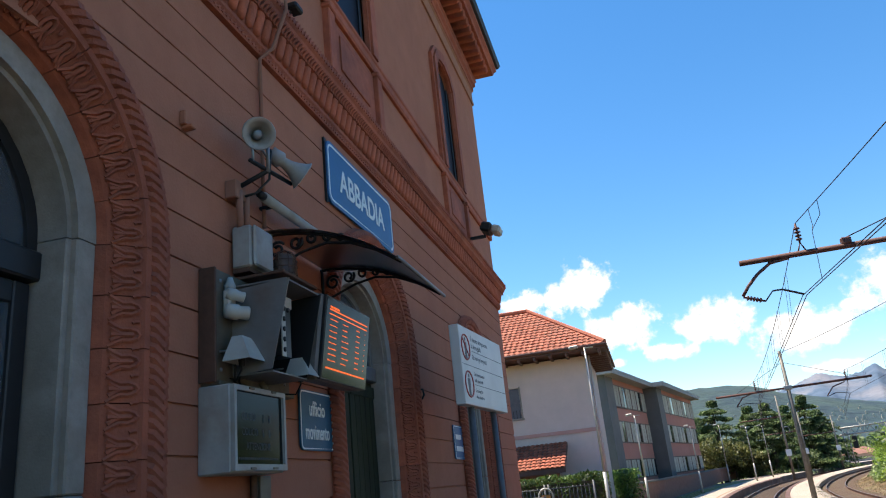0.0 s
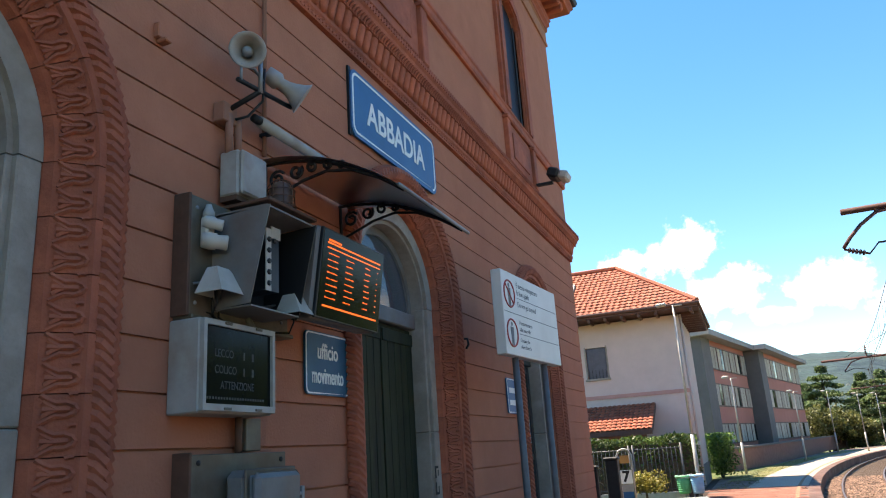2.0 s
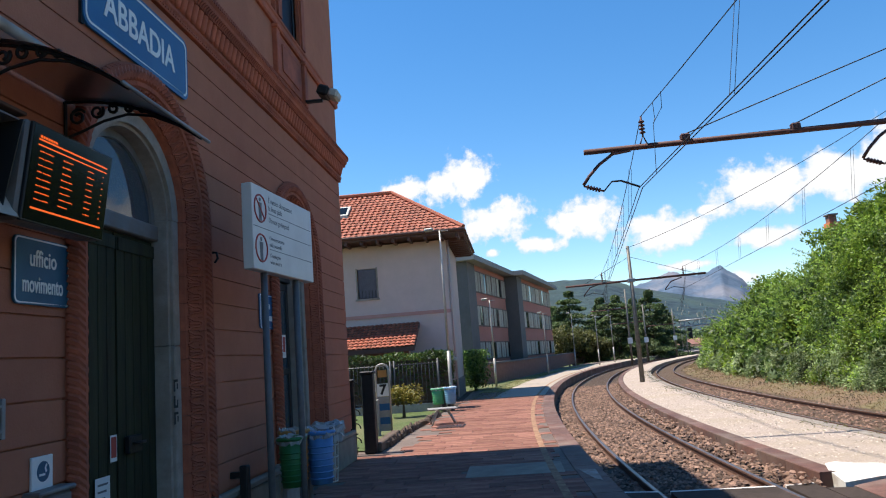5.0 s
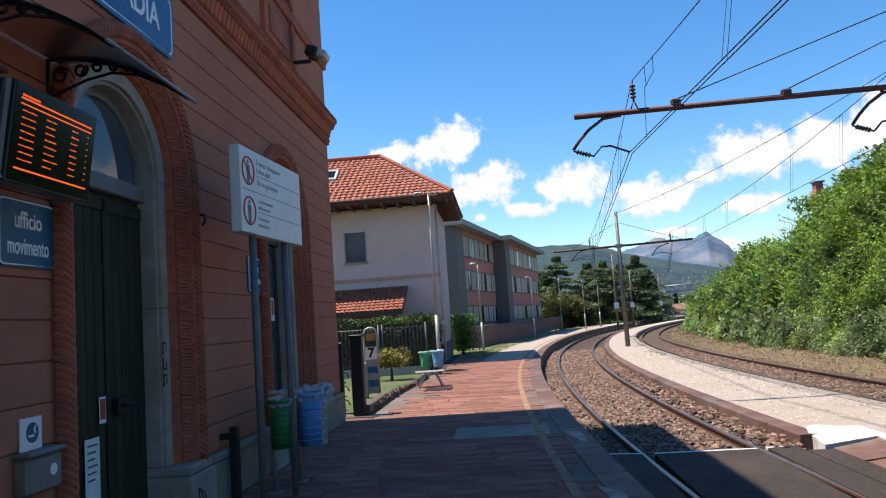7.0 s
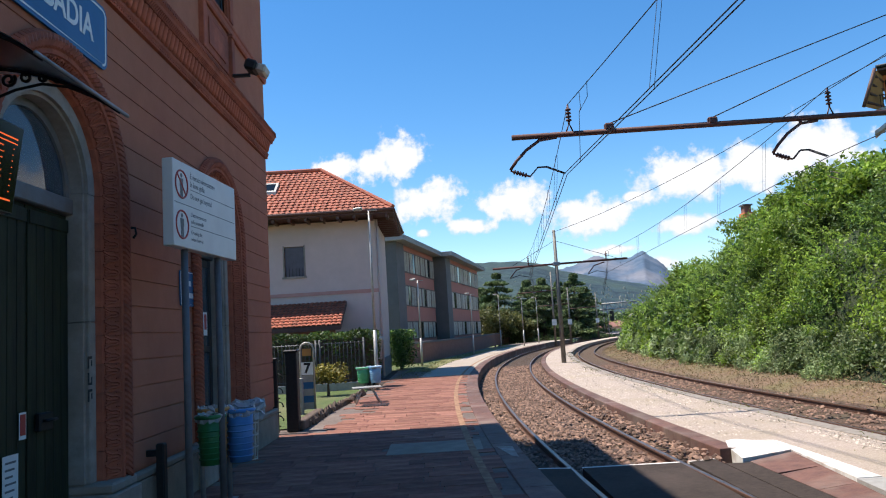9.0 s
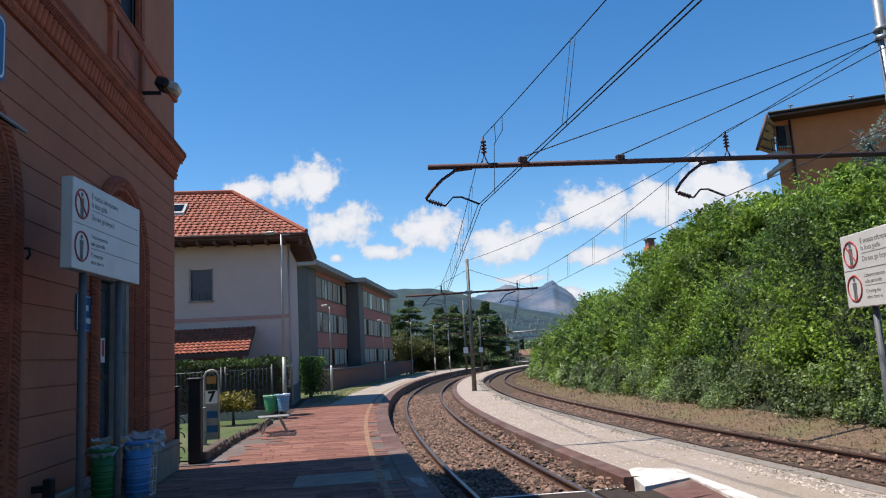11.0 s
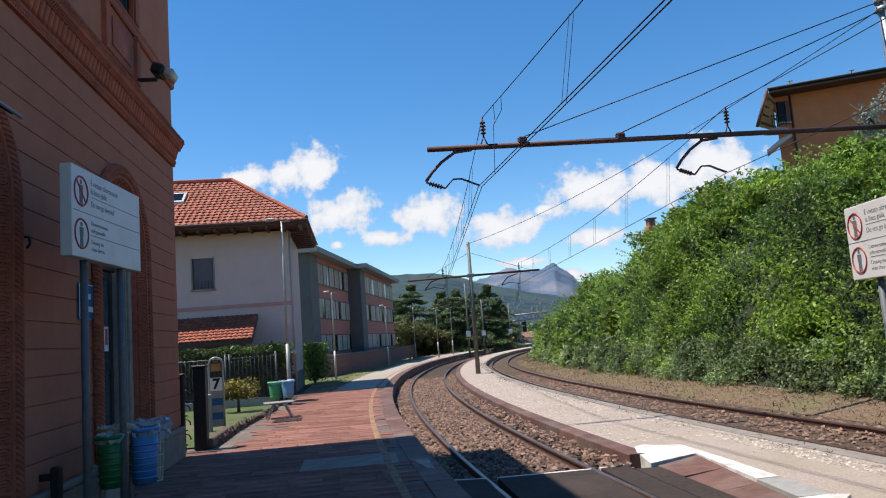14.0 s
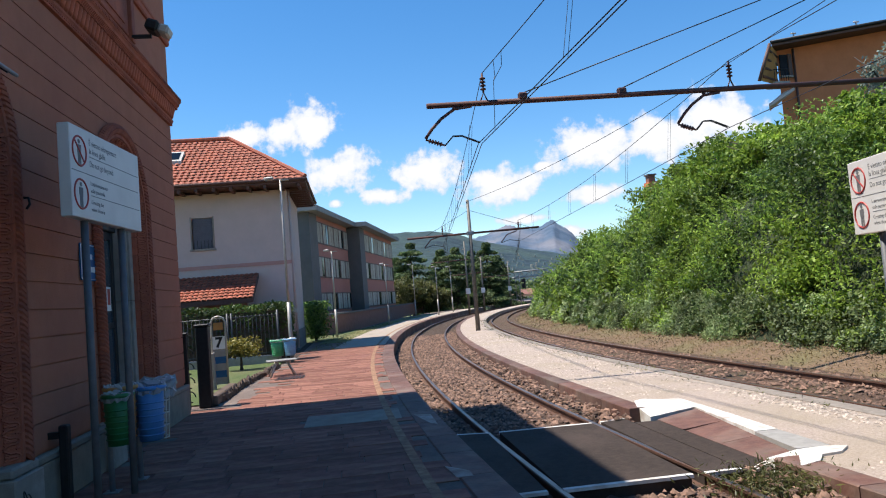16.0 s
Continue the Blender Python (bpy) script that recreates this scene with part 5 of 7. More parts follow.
# --- platform paving ---
paving = bpy.data.objects["platform"]
rg = np.random.default_rng(3)
slab_sizes = (0.45, 0.6, 0.75, 0.95)
slab_me = {}
for w in slab_sizes:
    bm = bmesh.new()
    add_box(bm, (-w / 2 + 0.004, -0.141, -0.012), (w / 2 - 0.004, 0.141, 0.0), None, 0.004)
    me = bpy.data.meshes.new("paving_slab")
    bm.to_mesh(me)
    bm.free()
    me.materials.append(M["porphyry"])
    slab_me[w] = me
rest = []
count = 0
y = -3.0
while y < 28.9:
    x = 0.09 - rg.uniform(0, 0.4)
    edge_x = on_line(y, -1.72).x - 0.02
    while x < edge_x - 0.2:
        w = slab_sizes[rg.integers(0, 4)]
        if x + w > edge_x:
            fit_w = [q for q in slab_sizes if x + q <= edge_x + 0.12]
            if not fit_w:
                break
            w = fit_w[-1]
        if x + w / 2 > 0.1 and not (y > 14.4 and x < 0.45 + 0.012 * (y - 14.4)) and not (2.05 < x + w / 2 < 3.45 and 11.55 < y < 12.6):
            at = (x + w / 2, y, rg.uniform(-0.004, 0.002))
            if 7 < y < 27.5 and count < 330:
                ob = new("paving_slab", slab_me[w])
                ob.parent = paving
                ob.location = at
                count += 1
            elif y < 7 or y >= 7:
                rest.append((at, w))
        x += w
    y += 0.29
chunks = []
for (x, y, z), w in rest:
    h = w / 2 - 0.004
    chunks.append(([(x - h, y - 0.141, z - 0.012), (x + h, y - 0.141, z - 0.012), (x + h, y + 0.141, z - 0.012), (x - h, y + 0.141, z - 0.012),
                    (x - h, y - 0.141, z), (x + h, y - 0.141, z), (x + h, y + 0.141, z), (x - h, y + 0.141, z)],
                   [(4, 5, 6, 7), (0, 1, 5, 4), (1, 2, 6, 5), (2, 3, 7, 6), (3, 0, 4, 7)]))
V, F = merged(chunks)
tagged(raw("paving_rest", V, F, M["porphyry"], paving), kind="stuff")
box("cover_plate", (2.08, 11.58, -0.012), (3.42, 12.58, 0.003), M["plinth"], paving, "grey steel inspection cover set in the paving", bevel=0.006)
strip("pale_surface", -3.6, -1.73, -0.012, 0.001, 28.85, 110, M["pale_paving"], paving, "pale gritty surface of the far platform")
V, F = sweep_data([(-2.05, -0.005), (-1.95, -0.005), (-1.95, 0.0035), (-2.05, 0.0035)], [lambda a, b, s=s: on_line(s, a, b) for s in stations(6, 60)])
raw("edge_line", V, F, M["yellow_line"], paving, "worn yellow line along the platform edge")


def kerb_row(parent, o0, o1, z0, z1, s0, s1, step, skip=()):
    s = s0
    while s < s1:
        if not any(a < s < b for a, b in skip):
            pts = [lambda a, b, q=q: on_line(q, a, b) for q in np.linspace(s + 0.006, s + step - 0.006, 2)]
            c = 0.012
            sec = [(o0, z0), (o1, z0), (o1, z1 - c), (o1 - c, z1), (o0 + c, z1), (o0, z1 - c)]
            V, F = sweep_data(sec, pts)
            raw("kerb_stone", V, F, M["kerb"], parent)
        s += step


kerb_row(paving, -1.72, -1.37, -0.6, 0.004, -8, 70, 1.0)
island = bpy.data.objects["island_platform"]
kerb_row(island, 1.225, 1.505, -0.6, -0.13, -2, 70, 1.1, skip=((6.9, 11.0),))
V, F = sweep_data([(3.35, -0.16), (3.62, -0.16), (3.62, -0.14), (3.35, -0.14)], [lambda a, b, s=s: on_line(s, a, b) for s in stations(-5, 70)])
raw("edge_strip", V, F, M["stone_grey"], island, "cracked grey concrete strip along the siding")


# --- sleepers and ballast ---
def sleepers(track, off, s0, s1):
    me = bpy.data.meshes.new("sleeper")
    bm = bmesh.new()
    add_box(bm, (-1.12, -0.12, -0.16), (1.12, 0.12, 0.0), None, 0.012)
    bm.to_mesh(me)
    bm.free()
    me.materials.append(M["sleeper"])
    s = s0
    while s < s1:
        ob = new("sleeper", me)
        ob.parent = track
        p = on_line(s, off, -0.385)
        ob.matrix_basis = Matrix.Translation(p) @ Matrix.Rotation(-max(0, s - BEND_Y) / BEND_R, 4, "Z")
        s += 0.62


sleepers(track_one, 0.0, 2.0, 60)
sleepers(track_two, 4.9, 4.0, 60)


def stones(name, spots, size, mat, label):
    """Rough little five-sided stones."""
    rgl = np.random.default_rng(11)
    n = len(spots)
    base = np.array([(1, 0, 0.1), (0.2, 1, -0.1), (-0.9, 0.5, 0.1), (-0.6, -0.8, 0), (0.5, -0.9, 0.1), (0.1, 0.1, 0.75)])
    tri = [(0, 1, 5), (1, 2, 5), (2, 3, 5), (3, 4, 5), (4, 0, 5)]
    ang = rgl.uniform(0, 6.28, n)
    sc = rgl.uniform(0.6, 1.35, (n, 3)) * size
    jit = rgl.normal(scale=0.18, size=(n, 6, 3))
    pts = (base[None] + jit) * sc[:, None, :]
    c, s = np.cos(ang)[:, None], np.sin(ang)[:, None]
    x = pts[:, :, 0] * c - pts[:, :, 1] * s
    y = pts[:, :, 0] * s + pts[:, :, 1] * c
    pts = np.stack([x, y, pts[:, :, 2]], axis=2) + np.asarray(spots)[:, None, :]
    me = bpy.data.meshes.new(name)
    me.vertices.add(6 * n)
    me.vertices.foreach_set("co", pts.astype(np.float32).reshape(-1))
    idx = (np.array(tri)[None] + 6 * np.arange(n)[:, None, None]).reshape(-1)
    me.loops.add(15 * n)
    me.loops.foreach_set("vertex_index", idx.astype(np.int32))
    me.polygons.add(5 * n)
    me.polygons.foreach_set("loop_start", np.arange(0, 15 * n, 3, dtype=np.int32))
    me.polygons.foreach_set("loop_total", np.full(5 * n, 3, dtype=np.int32))
    me.update(calc_edges=True)
    return tagged(link(name, me, mat), label, "ballast", kind="stuff")


rg = np.random.default_rng(5)
spots = []
for _ in range(17000):
    s = 5.5 + 34 * rg.random() ** 1.6
    o = rg.uniform(-1.33, 1.2)
    if 8.0 < s < 11.0 or abs(o + 0.765) < 0.07 or abs(o - 0.675) < 0.07:
        continue
    lift = 0.03 if abs(o) < 0.65 else (0.06 + 0.05 * (o > 0.85))
    spots.append(on_line(s, o, -0.40 + rg.uniform(0, 0.035) + lift * rg.random() * (1.6 if o > 0.85 else 1)))
stones("ballast", spots, 0.04, M["ballast"], "brown and grey ballast stones between the rails")
spots, grit = [], []
for _ in range(5000):
    s = 6 + 30 * rg.random() ** 1.5
    spots.append(on_line(s, rg.uniform(3.68, 6.3), -0.378 + rg.uniform(0, 0.03)))
for _ in range(2500):
    s = 6 + 26 * rg.random() ** 1.4
    o = rg.uniform(1.52, 3.3) if s > 12.3 or s < 7.4 else rg.uniform(2.9, 3.3)
    grit.append(on_line(s, o, -0.152 + rg.uniform(0, 0.006)))
stones("grit", grit, 0.021, M["grit"], "loose pale stones strewn over the island platform")
stones("siding_ballast", spots, 0.04, M["ballast"], "weathered ballast stones of the siding")

# --- level foot crossing ---
cross = thing("foot_crossing", "dark rubber foot crossing with white painted edges", "crossing", kind="structure")


def far_edge(o):
    return 11.25 - 0.30 * (o + 1.36) + 0.10 * (o + 1.36) ** 2


def cross_panel(o0, o1, name="crossing_panel", z=-0.243):
    a, b = TRACK_X + 0.15 + o0, TRACK_X + 0.15 + o1
    V = [(a, 8.12, z), (b, 8.12, z), (b, far_edge(o1), z), (a, far_edge(o0), z)]
    V += [(x, y, -0.4) for x, y, _ in V]
    raw(name, V, [(0, 1, 2, 3), (0, 4, 5, 1), (1, 5, 6, 2), (2, 6, 7, 3), (3, 7, 4, 0)], M["asphalt"], cross)
    for y0, y1 in ((8.06, 8.12), (far_edge(o1), far_edge(o1) + 0.06)):
        yb0, yb1 = (8.06, 8.12) if y0 < 9 else (far_edge(o0), far_edge(o0) + 0.06)
        V = [(a, yb0, z + 0.002), (b, y0, z + 0.002), (b, y1, z + 0.002), (a, yb1, z + 0.002)]
        V += [(x, y, z - 0.03) for x, y, _ in V]
        raw("edge_board", V, [(0, 1, 2, 3), (0, 4, 5, 1), (1, 5, 6, 2), (2, 6, 7, 3), (3, 7, 4, 0)], M["road_white"], cross)


cross_panel(-1.365, -0.835)
cross_panel(-0.685, 0.575)
cross_panel(0.70, 1.06)


def slab(name, pts, z1, depth, mat, parent):
    """Flat piece with an outline of (x, y, z) corners and some thickness."""
    n = len(pts)
    V = [Vector(p) for p in pts] + [Vector(p) - Vector((0, 0, depth)) for p in pts]
    F = [tuple(range(n)), tuple(range(2 * n - 1, n - 1, -1))] + [(k, k + n, (k + 1) % n + n, (k + 1) % n) for k in range(n)]
    return raw(name, V, F, mat, parent)


def ramp_z(x):
    return -0.240 + 0.105 * min(1, max(0, (x - 6.43) / 1.0))


slab("ramp_slab", [(6.42, 7.98, ramp_z(6.42)), (6.68, 8.10, ramp_z(6.68)), (6.68, 10.62, ramp_z(6.68)), (6.42, 10.80, ramp_z(6.42))], 0, 0.15, M["asphalt"], cross)
for k in range(3):
    ya, yb = 8.12 + 0.9 * k, 9.01 + 0.9 * k
    xa, xb = 7.01 + 0.095 * k, 7.10 + 0.095 * k
    slab("ramp_slab", [(6.69, ya, ramp_z(6.69)), (xa, ya, ramp_z(xa)), (xb, yb, ramp_z(xb)), (6.69, yb - 0.06 * k, ramp_z(6.69))], 0, 0.15, M["kerb"], cross)
slab("ramp_slab", [(7.03, 8.15, -0.134), (7.38, 8.12, -0.134), (7.38, 9.05, -0.134), (7.115, 9.05, -0.134)], 0, 0.12, M["concrete"], cross)
slab("white_edge", [(7.125, 9.06, -0.130), (7.385, 9.06, -0.130), (7.43, 10.2, -0.130), (7.44, 11.64, -0.130), (7.30, 11.2, -0.130), (7.29, 10.82, -0.130)], 0, 0.1, M["road_white"], cross)
slab("white_edge", [(6.66, 10.84, -0.20), (7.28, 10.83, -0.128), (7.30, 11.22, -0.128), (7.43, 11.65, -0.128), (7.15, 11.70, -0.126), (6.98, 11.88, -0.126), (6.82, 11.80, -0.126), (6.66, 11.30, -0.126)], 0, 0.28, M["road_white"], cross)
slab("white_edge", [(6.66, 7.88, -0.150), (6.70, 7.54, -0.128), (6.93, 7.62, -0.126), (7.08, 7.82, -0.126), (7.30, 7.85, -0.126), (7.48, 8.02, -0.126), (7.34, 8.10, -0.126), (7.02, 8.11, -0.130), (6.68, 8.09, -0.178)], 0, 0.28, M["road_white"], cross)
slab("white_edge", [(6.42, 7.90, -0.232), (6.66, 8.00, -0.20), (6.66, 8.08, -0.195), (6.42, 7.97, -0.228)], 0, 0.1, M["road_white"], cross)
slab("white_corner", [(3.59, 11.75, 0.0075), (3.82, 11.62, 0.0075), (3.82, 10.75, 0.0075), (3.74, 10.9, 0.0075)], 0, 0.01, M["worn_white"], cross)
slab("white_corner", [(3.62, 8.44, 0.0075), (3.82, 8.15, 0.0075), (3.82, 7.95, 0.0075), (3.67, 7.96, 0.0075)], 0, 0.01, M["worn_white"], cross)

# --- bank of the siding ---
def bank_h(d, s):
    prof = [(6.55, -0.40), (6.9, -0.36), (8.2, -0.16), (8.7, 0.8), (9.4, 2.5), (10.3, 4.0), (11.4, 5.0), (13.0, 5.5), (16.0, 5.9), (24.0, 6.4), (60.0, 9.0)]
    for (a, h0), (b, h1) in zip(prof, prof[1:]):
        if d <= b:
            h = h0 + (h1 - h0) * (d - a) / (b - a)
            break
    k = 1.0
    if s > 20:
        k = max(0.42, 1 - (s - 20) / 70)
    return h if h < 0.3 else 0.3 + (h - 0.3) * k


offs = (6.55, 7.2, 8.2, 8.8, 9.4, 10.2, 11.4, 13.0, 16.0, 24.0, 40.0)
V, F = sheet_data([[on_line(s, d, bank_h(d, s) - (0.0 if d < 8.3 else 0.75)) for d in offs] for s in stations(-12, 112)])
tagged(raw("bank", V, F, [M["dry_earth"], M["bank_underlay"]], mat_ids=[0 if k % (len(offs) - 1) < 2 else 1 for k in range(len(F))]), "steep earth bank rising beside the siding", "bank", kind="structure")

rg = np.random.default_rng(8)


def swell(s, d):
    """Unevenness of the thicket: broad bushes, single clumps, and deep gaps between them."""
    return 0.95 * noise.noise(Vector((s * 0.30, d * 0.42, 0))) + 0.60 * noise.noise(Vector((s * 0.75, d * 0.8, 3))) - 1.7 * max(0, noise.noise(Vector((s * 0.55, d * 0.6, 9))) - 0.12)


cen, rad = [], []
for _ in range(4600):
    s = 5 + 90 * rg.random() ** 1.2
    d = 8.3 + 7.9 * rg.random() ** 1.25
    r = rg.uniform(0.25, 0.85) * (0.6 if d < 8.8 else 1.0)
    rise = swell(s, d)
    p = on_line(s, d - (0.65 * rise if d > 8.8 else 0), bank_h(d, s) - 0.25 * r + (rise if d > 9.3 else 0.3 * rise))
    cen.append(p)
    rad.append(r)
foot_at = len(cen)
for _ in range(1000):
    s = 5 + 70 * rg.random() ** 1.2
    r = rg.uniform(0.16, 0.42)
    d = 8.15 + 0.6 * rg.random() + 0.40 * noise.noise(Vector((s * 0.5, 0, 7)))
    cen.append(on_line(s, d, bank_h(d, s) + 0.3 * r))
    rad.append(r)
cen, rad = np.array(cen), np.array(rad)
foot = np.arange(len(cen)) >= foot_at
shade = np.array([noise.noise(Vector(p) * 0.35) + 0.5 * noise.noise(Vector(p) * 1.1) for p in cen])
sort = np.where(foot, 2, np.where(shade > 0.0, 1, 0))
near = cen[:, 1] < 30
for kind_at, (mat, size) in enumerate(((M["leaf"], 0.055), (M["leaf_deep"], 0.050), (M["leaf_bramble"], 0.045))):
    a, b = near & (sort == kind_at), ~near & (sort == kind_at)
    pa, pb = clump_points(cen[a], rad[a], 190, rg), clump_points(cen[b], rad[b], 70, rg)
    quads("thicket", np.concatenate([leaves(pa, size, rg, 0.5), leaves(pb, size * 2.3, rg, 0.5)]), mat, None,
          ("dense green thicket of bushes covering the bank", "darker bushes growing through the thicket", "grey-green brambles along the foot of the bank")[kind_at], "stuff")["category"] = "bushes"
# long leafy shoots standing out of the bushes
shoot = []
for _ in range(2300):
    s = 5 + 60 * rg.random() ** 1.2
    d = 8.6 + 6.0 * rg.random()
    lift = swell(s, d) if d > 9.3 else 0.0
    p = np.array(on_line(s, d, bank_h(d, s) + lift + 0.15))
    lean = np.array((rg.normal(-0.35, 0.3), rg.normal(0, 0.3), rg.uniform(0.5, 1.1)))
    length = rg.uniform(0.5, 1.25)
    q = np.linspace(0.15, 1, 26)[:, None]
    pts = p + lean * length * q + np.array((-0.25, 0, -0.35)) * (q * length) ** 2 * 0.6
    shoot.append(pts + rg.normal(scale=0.07, size=pts.shape) * (1.15 - q))
tagged(quads("shoots", leaves(np.concatenate(shoot), 0.062, rg, 0.5, 0.42), M["leaf_spray"], None, "light green leafy shoots rising from the thicket", "stuff"), category="bushes")
# fringe of weeds and grass along the foot of the bank
wp = []
for _ in range(14000):
    s = 5 + 55 * rg.random() ** 1.3
    d = 6.3 + 2.1 * rg.random() ** 0.6
    wp.append(on_line(s, d, max(-0.38, bank_h(max(d, 6.55), s)) + 0.02 + 0.09 * rg.random() * max(0.2, d - 6.5)))
tagged(quads("weeds", leaves(np.array(wp), 0.042, rg, 0.1, 0.25), M["dry_stalk"], None, "low weeds and dry stalks at the foot of the bank", "stuff"), category="weeds")
wp = []
for _ in range(2200):
    wp.append(Vector((rg.normal(6.50, 0.28), rg.normal(7.50, 0.24), -0.33 + 0.20 * rg.random())))
for _ in range(1800):
    s = 9 + 40 * rg.random()
    if noise.noise(Vector((s * 0.6, 0, 4))) > -0.05:
        wp.append(on_line(s, rg.normal(3.35, 0.22), -0.15 + 0.05 * rg.random()))
for _ in range(2600):
    s = 28 + 26 * rg.random()
    wp.append(on_line(s, -3.4 - 1.2 * rg.random(), 0.01 + 0.06 * rg.random()))
tagged(quads("grass_tufts", leaves(np.array(wp), 0.034, rg, 0.0, 0.2), M["leaf_olive"], None, "tufts of grass along the kerbs and crossing", "stuff"), category="grass")


def tree(at, height, spread, mat, label, seed, clumps=70, per=70, leaf=0.10, name="tree"):
    t = thing(name, label, "tree", "trees", at)
    rgt = np.random.default_rng(seed)
    bend = [Vector((rgt.normal() * 0.12 * k, rgt.normal() * 0.12 * k, height * 0.62 * k / 4)) for k in range(5)]
    tube("trunk", bend, 0.13 * height / 6, M["bark"], t, taper=0.05)
    for k in range(7):
        a = rgt.uniform(0, 6.28)
        st = bend[2] + (bend[4] - bend[2]) * rgt.random()
        en = st + Vector((math.cos(a) * spread * 0.75, math.sin(a) * spread * 0.75, height * rgt.uniform(0.08, 0.32)))
        tube("limb", [st, (st + en) / 2 + Vector((0, 0, 0.15)), en], 0.045, M["bark"], t, taper=0.012)
    d = rgt.normal(size=(clumps, 3))
    d /= np.linalg.norm(d, axis=1)[:, None]
    c = d * (rgt.uniform(0.35, 1.0, (clumps, 1)) ** 0.6) * np.array([spread, spread, height * 0.33]) + np.array([0, 0, height * 0.68])
    pts = clump_points(c, rgt.uniform(0.18, 0.36, clumps) * spread, per, rgt)
    quads("crown", leaves(pts, leaf, rgt), mat, t)
    return t


for k, (s, d, h, sp) in enumerate(((20, 12.4, 2.5, 1.2), (24, 12.2, 2.9, 1.5), (27.5, 12.6, 3.3, 1.6), (31, 13.0, 3.6, 1.7), (37, 13.2, 3.6, 1.8), (47, 12.6, 3.0, 1.6))):
    p = on_line(s, d, bank_h(d, s) - 1.6)
    tree(tuple(p), h, sp, M["leaf"], "leafy green tree growing on top of the bank", 40 + k, 60, 80, 0.09)
p = on_line(25, 17.5, 4.6)
tree(tuple(p), 4.6, 1.3, M["leaf_silver"], "silvery olive tree below the orange house", 77, 40, 60, 0.08)

# ---------------- overhead line ----------------
def insulator(name, a, b, parent, r=0.055, n=4):
    a, b = Vector(a), Vector(b)
    m = Matrix.Translation(a) @ (b - a).to_track_quat("Z", "Y").to_matrix().to_4x4()
    L = (b - a).length
    prof = [(0.018, 0)]
    for k in range(n):
        z = L * (0.15 + 0.7 * k / n)
        prof += [(0.02, z), (r, z + L * 0.04), (r * 0.8, z + L * 0.10), (0.02, z + L * 0.12)]
    prof.append((0.018, L))
    V, F = lathe_data(prof, 12, m)
    return raw(name, V, F, M["rust_bar"], parent, "brown ribbed insulator", smooth=True)


def hanger(x, y, z, parent):
    """Drop bracket with insulator and registration arm for one track; x is above the wire."""
    tube("drop_rod", [(x - 0.11, y, z + 0.74), (x - 0.45, y, z + 0.70), (x - 0.72, y, z + 0.52), (x - 0.92, y, z + 0.32), (x - 1.05, y, z + 0.15)], 0.03, M["rust_bar"], parent)
    insulator("insulator", (x - 1.05, y, z + 0.13), (x - 0.68, y, z + 0.0), parent, 0.05, 5)
    for dy in (-0.03, 0.03):
        tube("registration_arm", [(x - 0.68, y + dy, z), (x - 0.52, y + dy, z + 0.17), (x - 0.35, y + dy, z + 0.17), (x, y + dy, z + 0.02)], 0.012, M["wire"], parent)
    tube("clamp", [(x - 0.45, y, z + 0.68), (x - 0.45, y, z + 0.80)], 0.035, M["rust_bar"], parent)
    insulator("post_insulator", (x + 0.15, y, z + 0.98), (x + 0.15, y, z + 1.38), parent, 0.06, 4)
    tube("foot", [(x + 0.07, y, z + 0.80), (x + 0.15, y, z + 1.0), (x + 0.23, y, z + 0.80)], 0.018, M["rust_bar"], parent)


gan = thing("catenary_gantry", "rust-brown catenary beam slung from a steel mast", "catenary mast", at=(0, 0, 0))
tube("beam", [(4.54, 15.2, 5.27), (14.62, 15.2, 5.36)], 0.055, M["rust_bar"], gan, sides=12)
tube("mast", [(14.66, 15.2, 1.0), (14.66, 15.2, 9.2)], 0.13, M["galv"], gan, "galvanised steel mast", sides=14, taper=0.10)
for z in (5.36, 7.95, 8.15):
    tube("collar", [(14.66, 15.2, z - 0.05), (14.66, 15.2, z + 0.05)], 0.16, M["galv"], gan, sides=14)
hanger(5.52, 15.2, 4.49, gan)
hanger(10.62, 15.2, 4.52, gan)
for x in (6.44, 8.46):
    box("knuckle", (x - 0.09, 15.14, 5.31), (x + 0.09, 15.26, 5.45), M["rust_bar"], gan, bevel=0.025)
    tube("stay_rod", [(x, 15.2, 5.44), (14.66, 15.2, 7.95 if x > 7 else 8.15)], 0.012, M["wire"], gan, sides=6)

mast_b = thing("catenary_mast", "grey catenary mast with a cross beam on the island platform", "catenary mast", "masts")
mx, my = 8.62, 36.0
tube("mast", [(mx, my, -0.16), (mx, my, 6.1)], 0.115, M["mast_steel"], mast_b, sides=12, taper=0.07)
tube("beam", [(5.6, my, 4.42), (12.0, my, 4.56)], 0.05, M["rust_bar"], mast_b)
for x in (7.3, 11.0):
    insulator("post_insulator", (x, my, 4.5), (x, my, 4.95), mast_b, 0.06)
    tube("drop_rod", [(x - 0.1, my, 4.45), (x - 0.6, my, 4.3), (x - 0.9, my, 3.95)], 0.025, M["rust_bar"], mast_b)
    tube("registration_arm", [(x - 0.9, my, 3.92), (x - 0.5, my, 4.05), (x, my, 3.95)], 0.014, M["wire"], mast_b)
    tube("stay_rod", [(mx, my, 5.6), (x + (0.8 if x > mx else -0.8), my, 4.5)], 0.010, M["wire"], mast_b, sides=6)
box("clamp", (mx - 0.16, my - 0.16, 4.40), (mx + 0.16, my + 0.16, 4.58), M["galv"], mast_b, bevel=0.02)

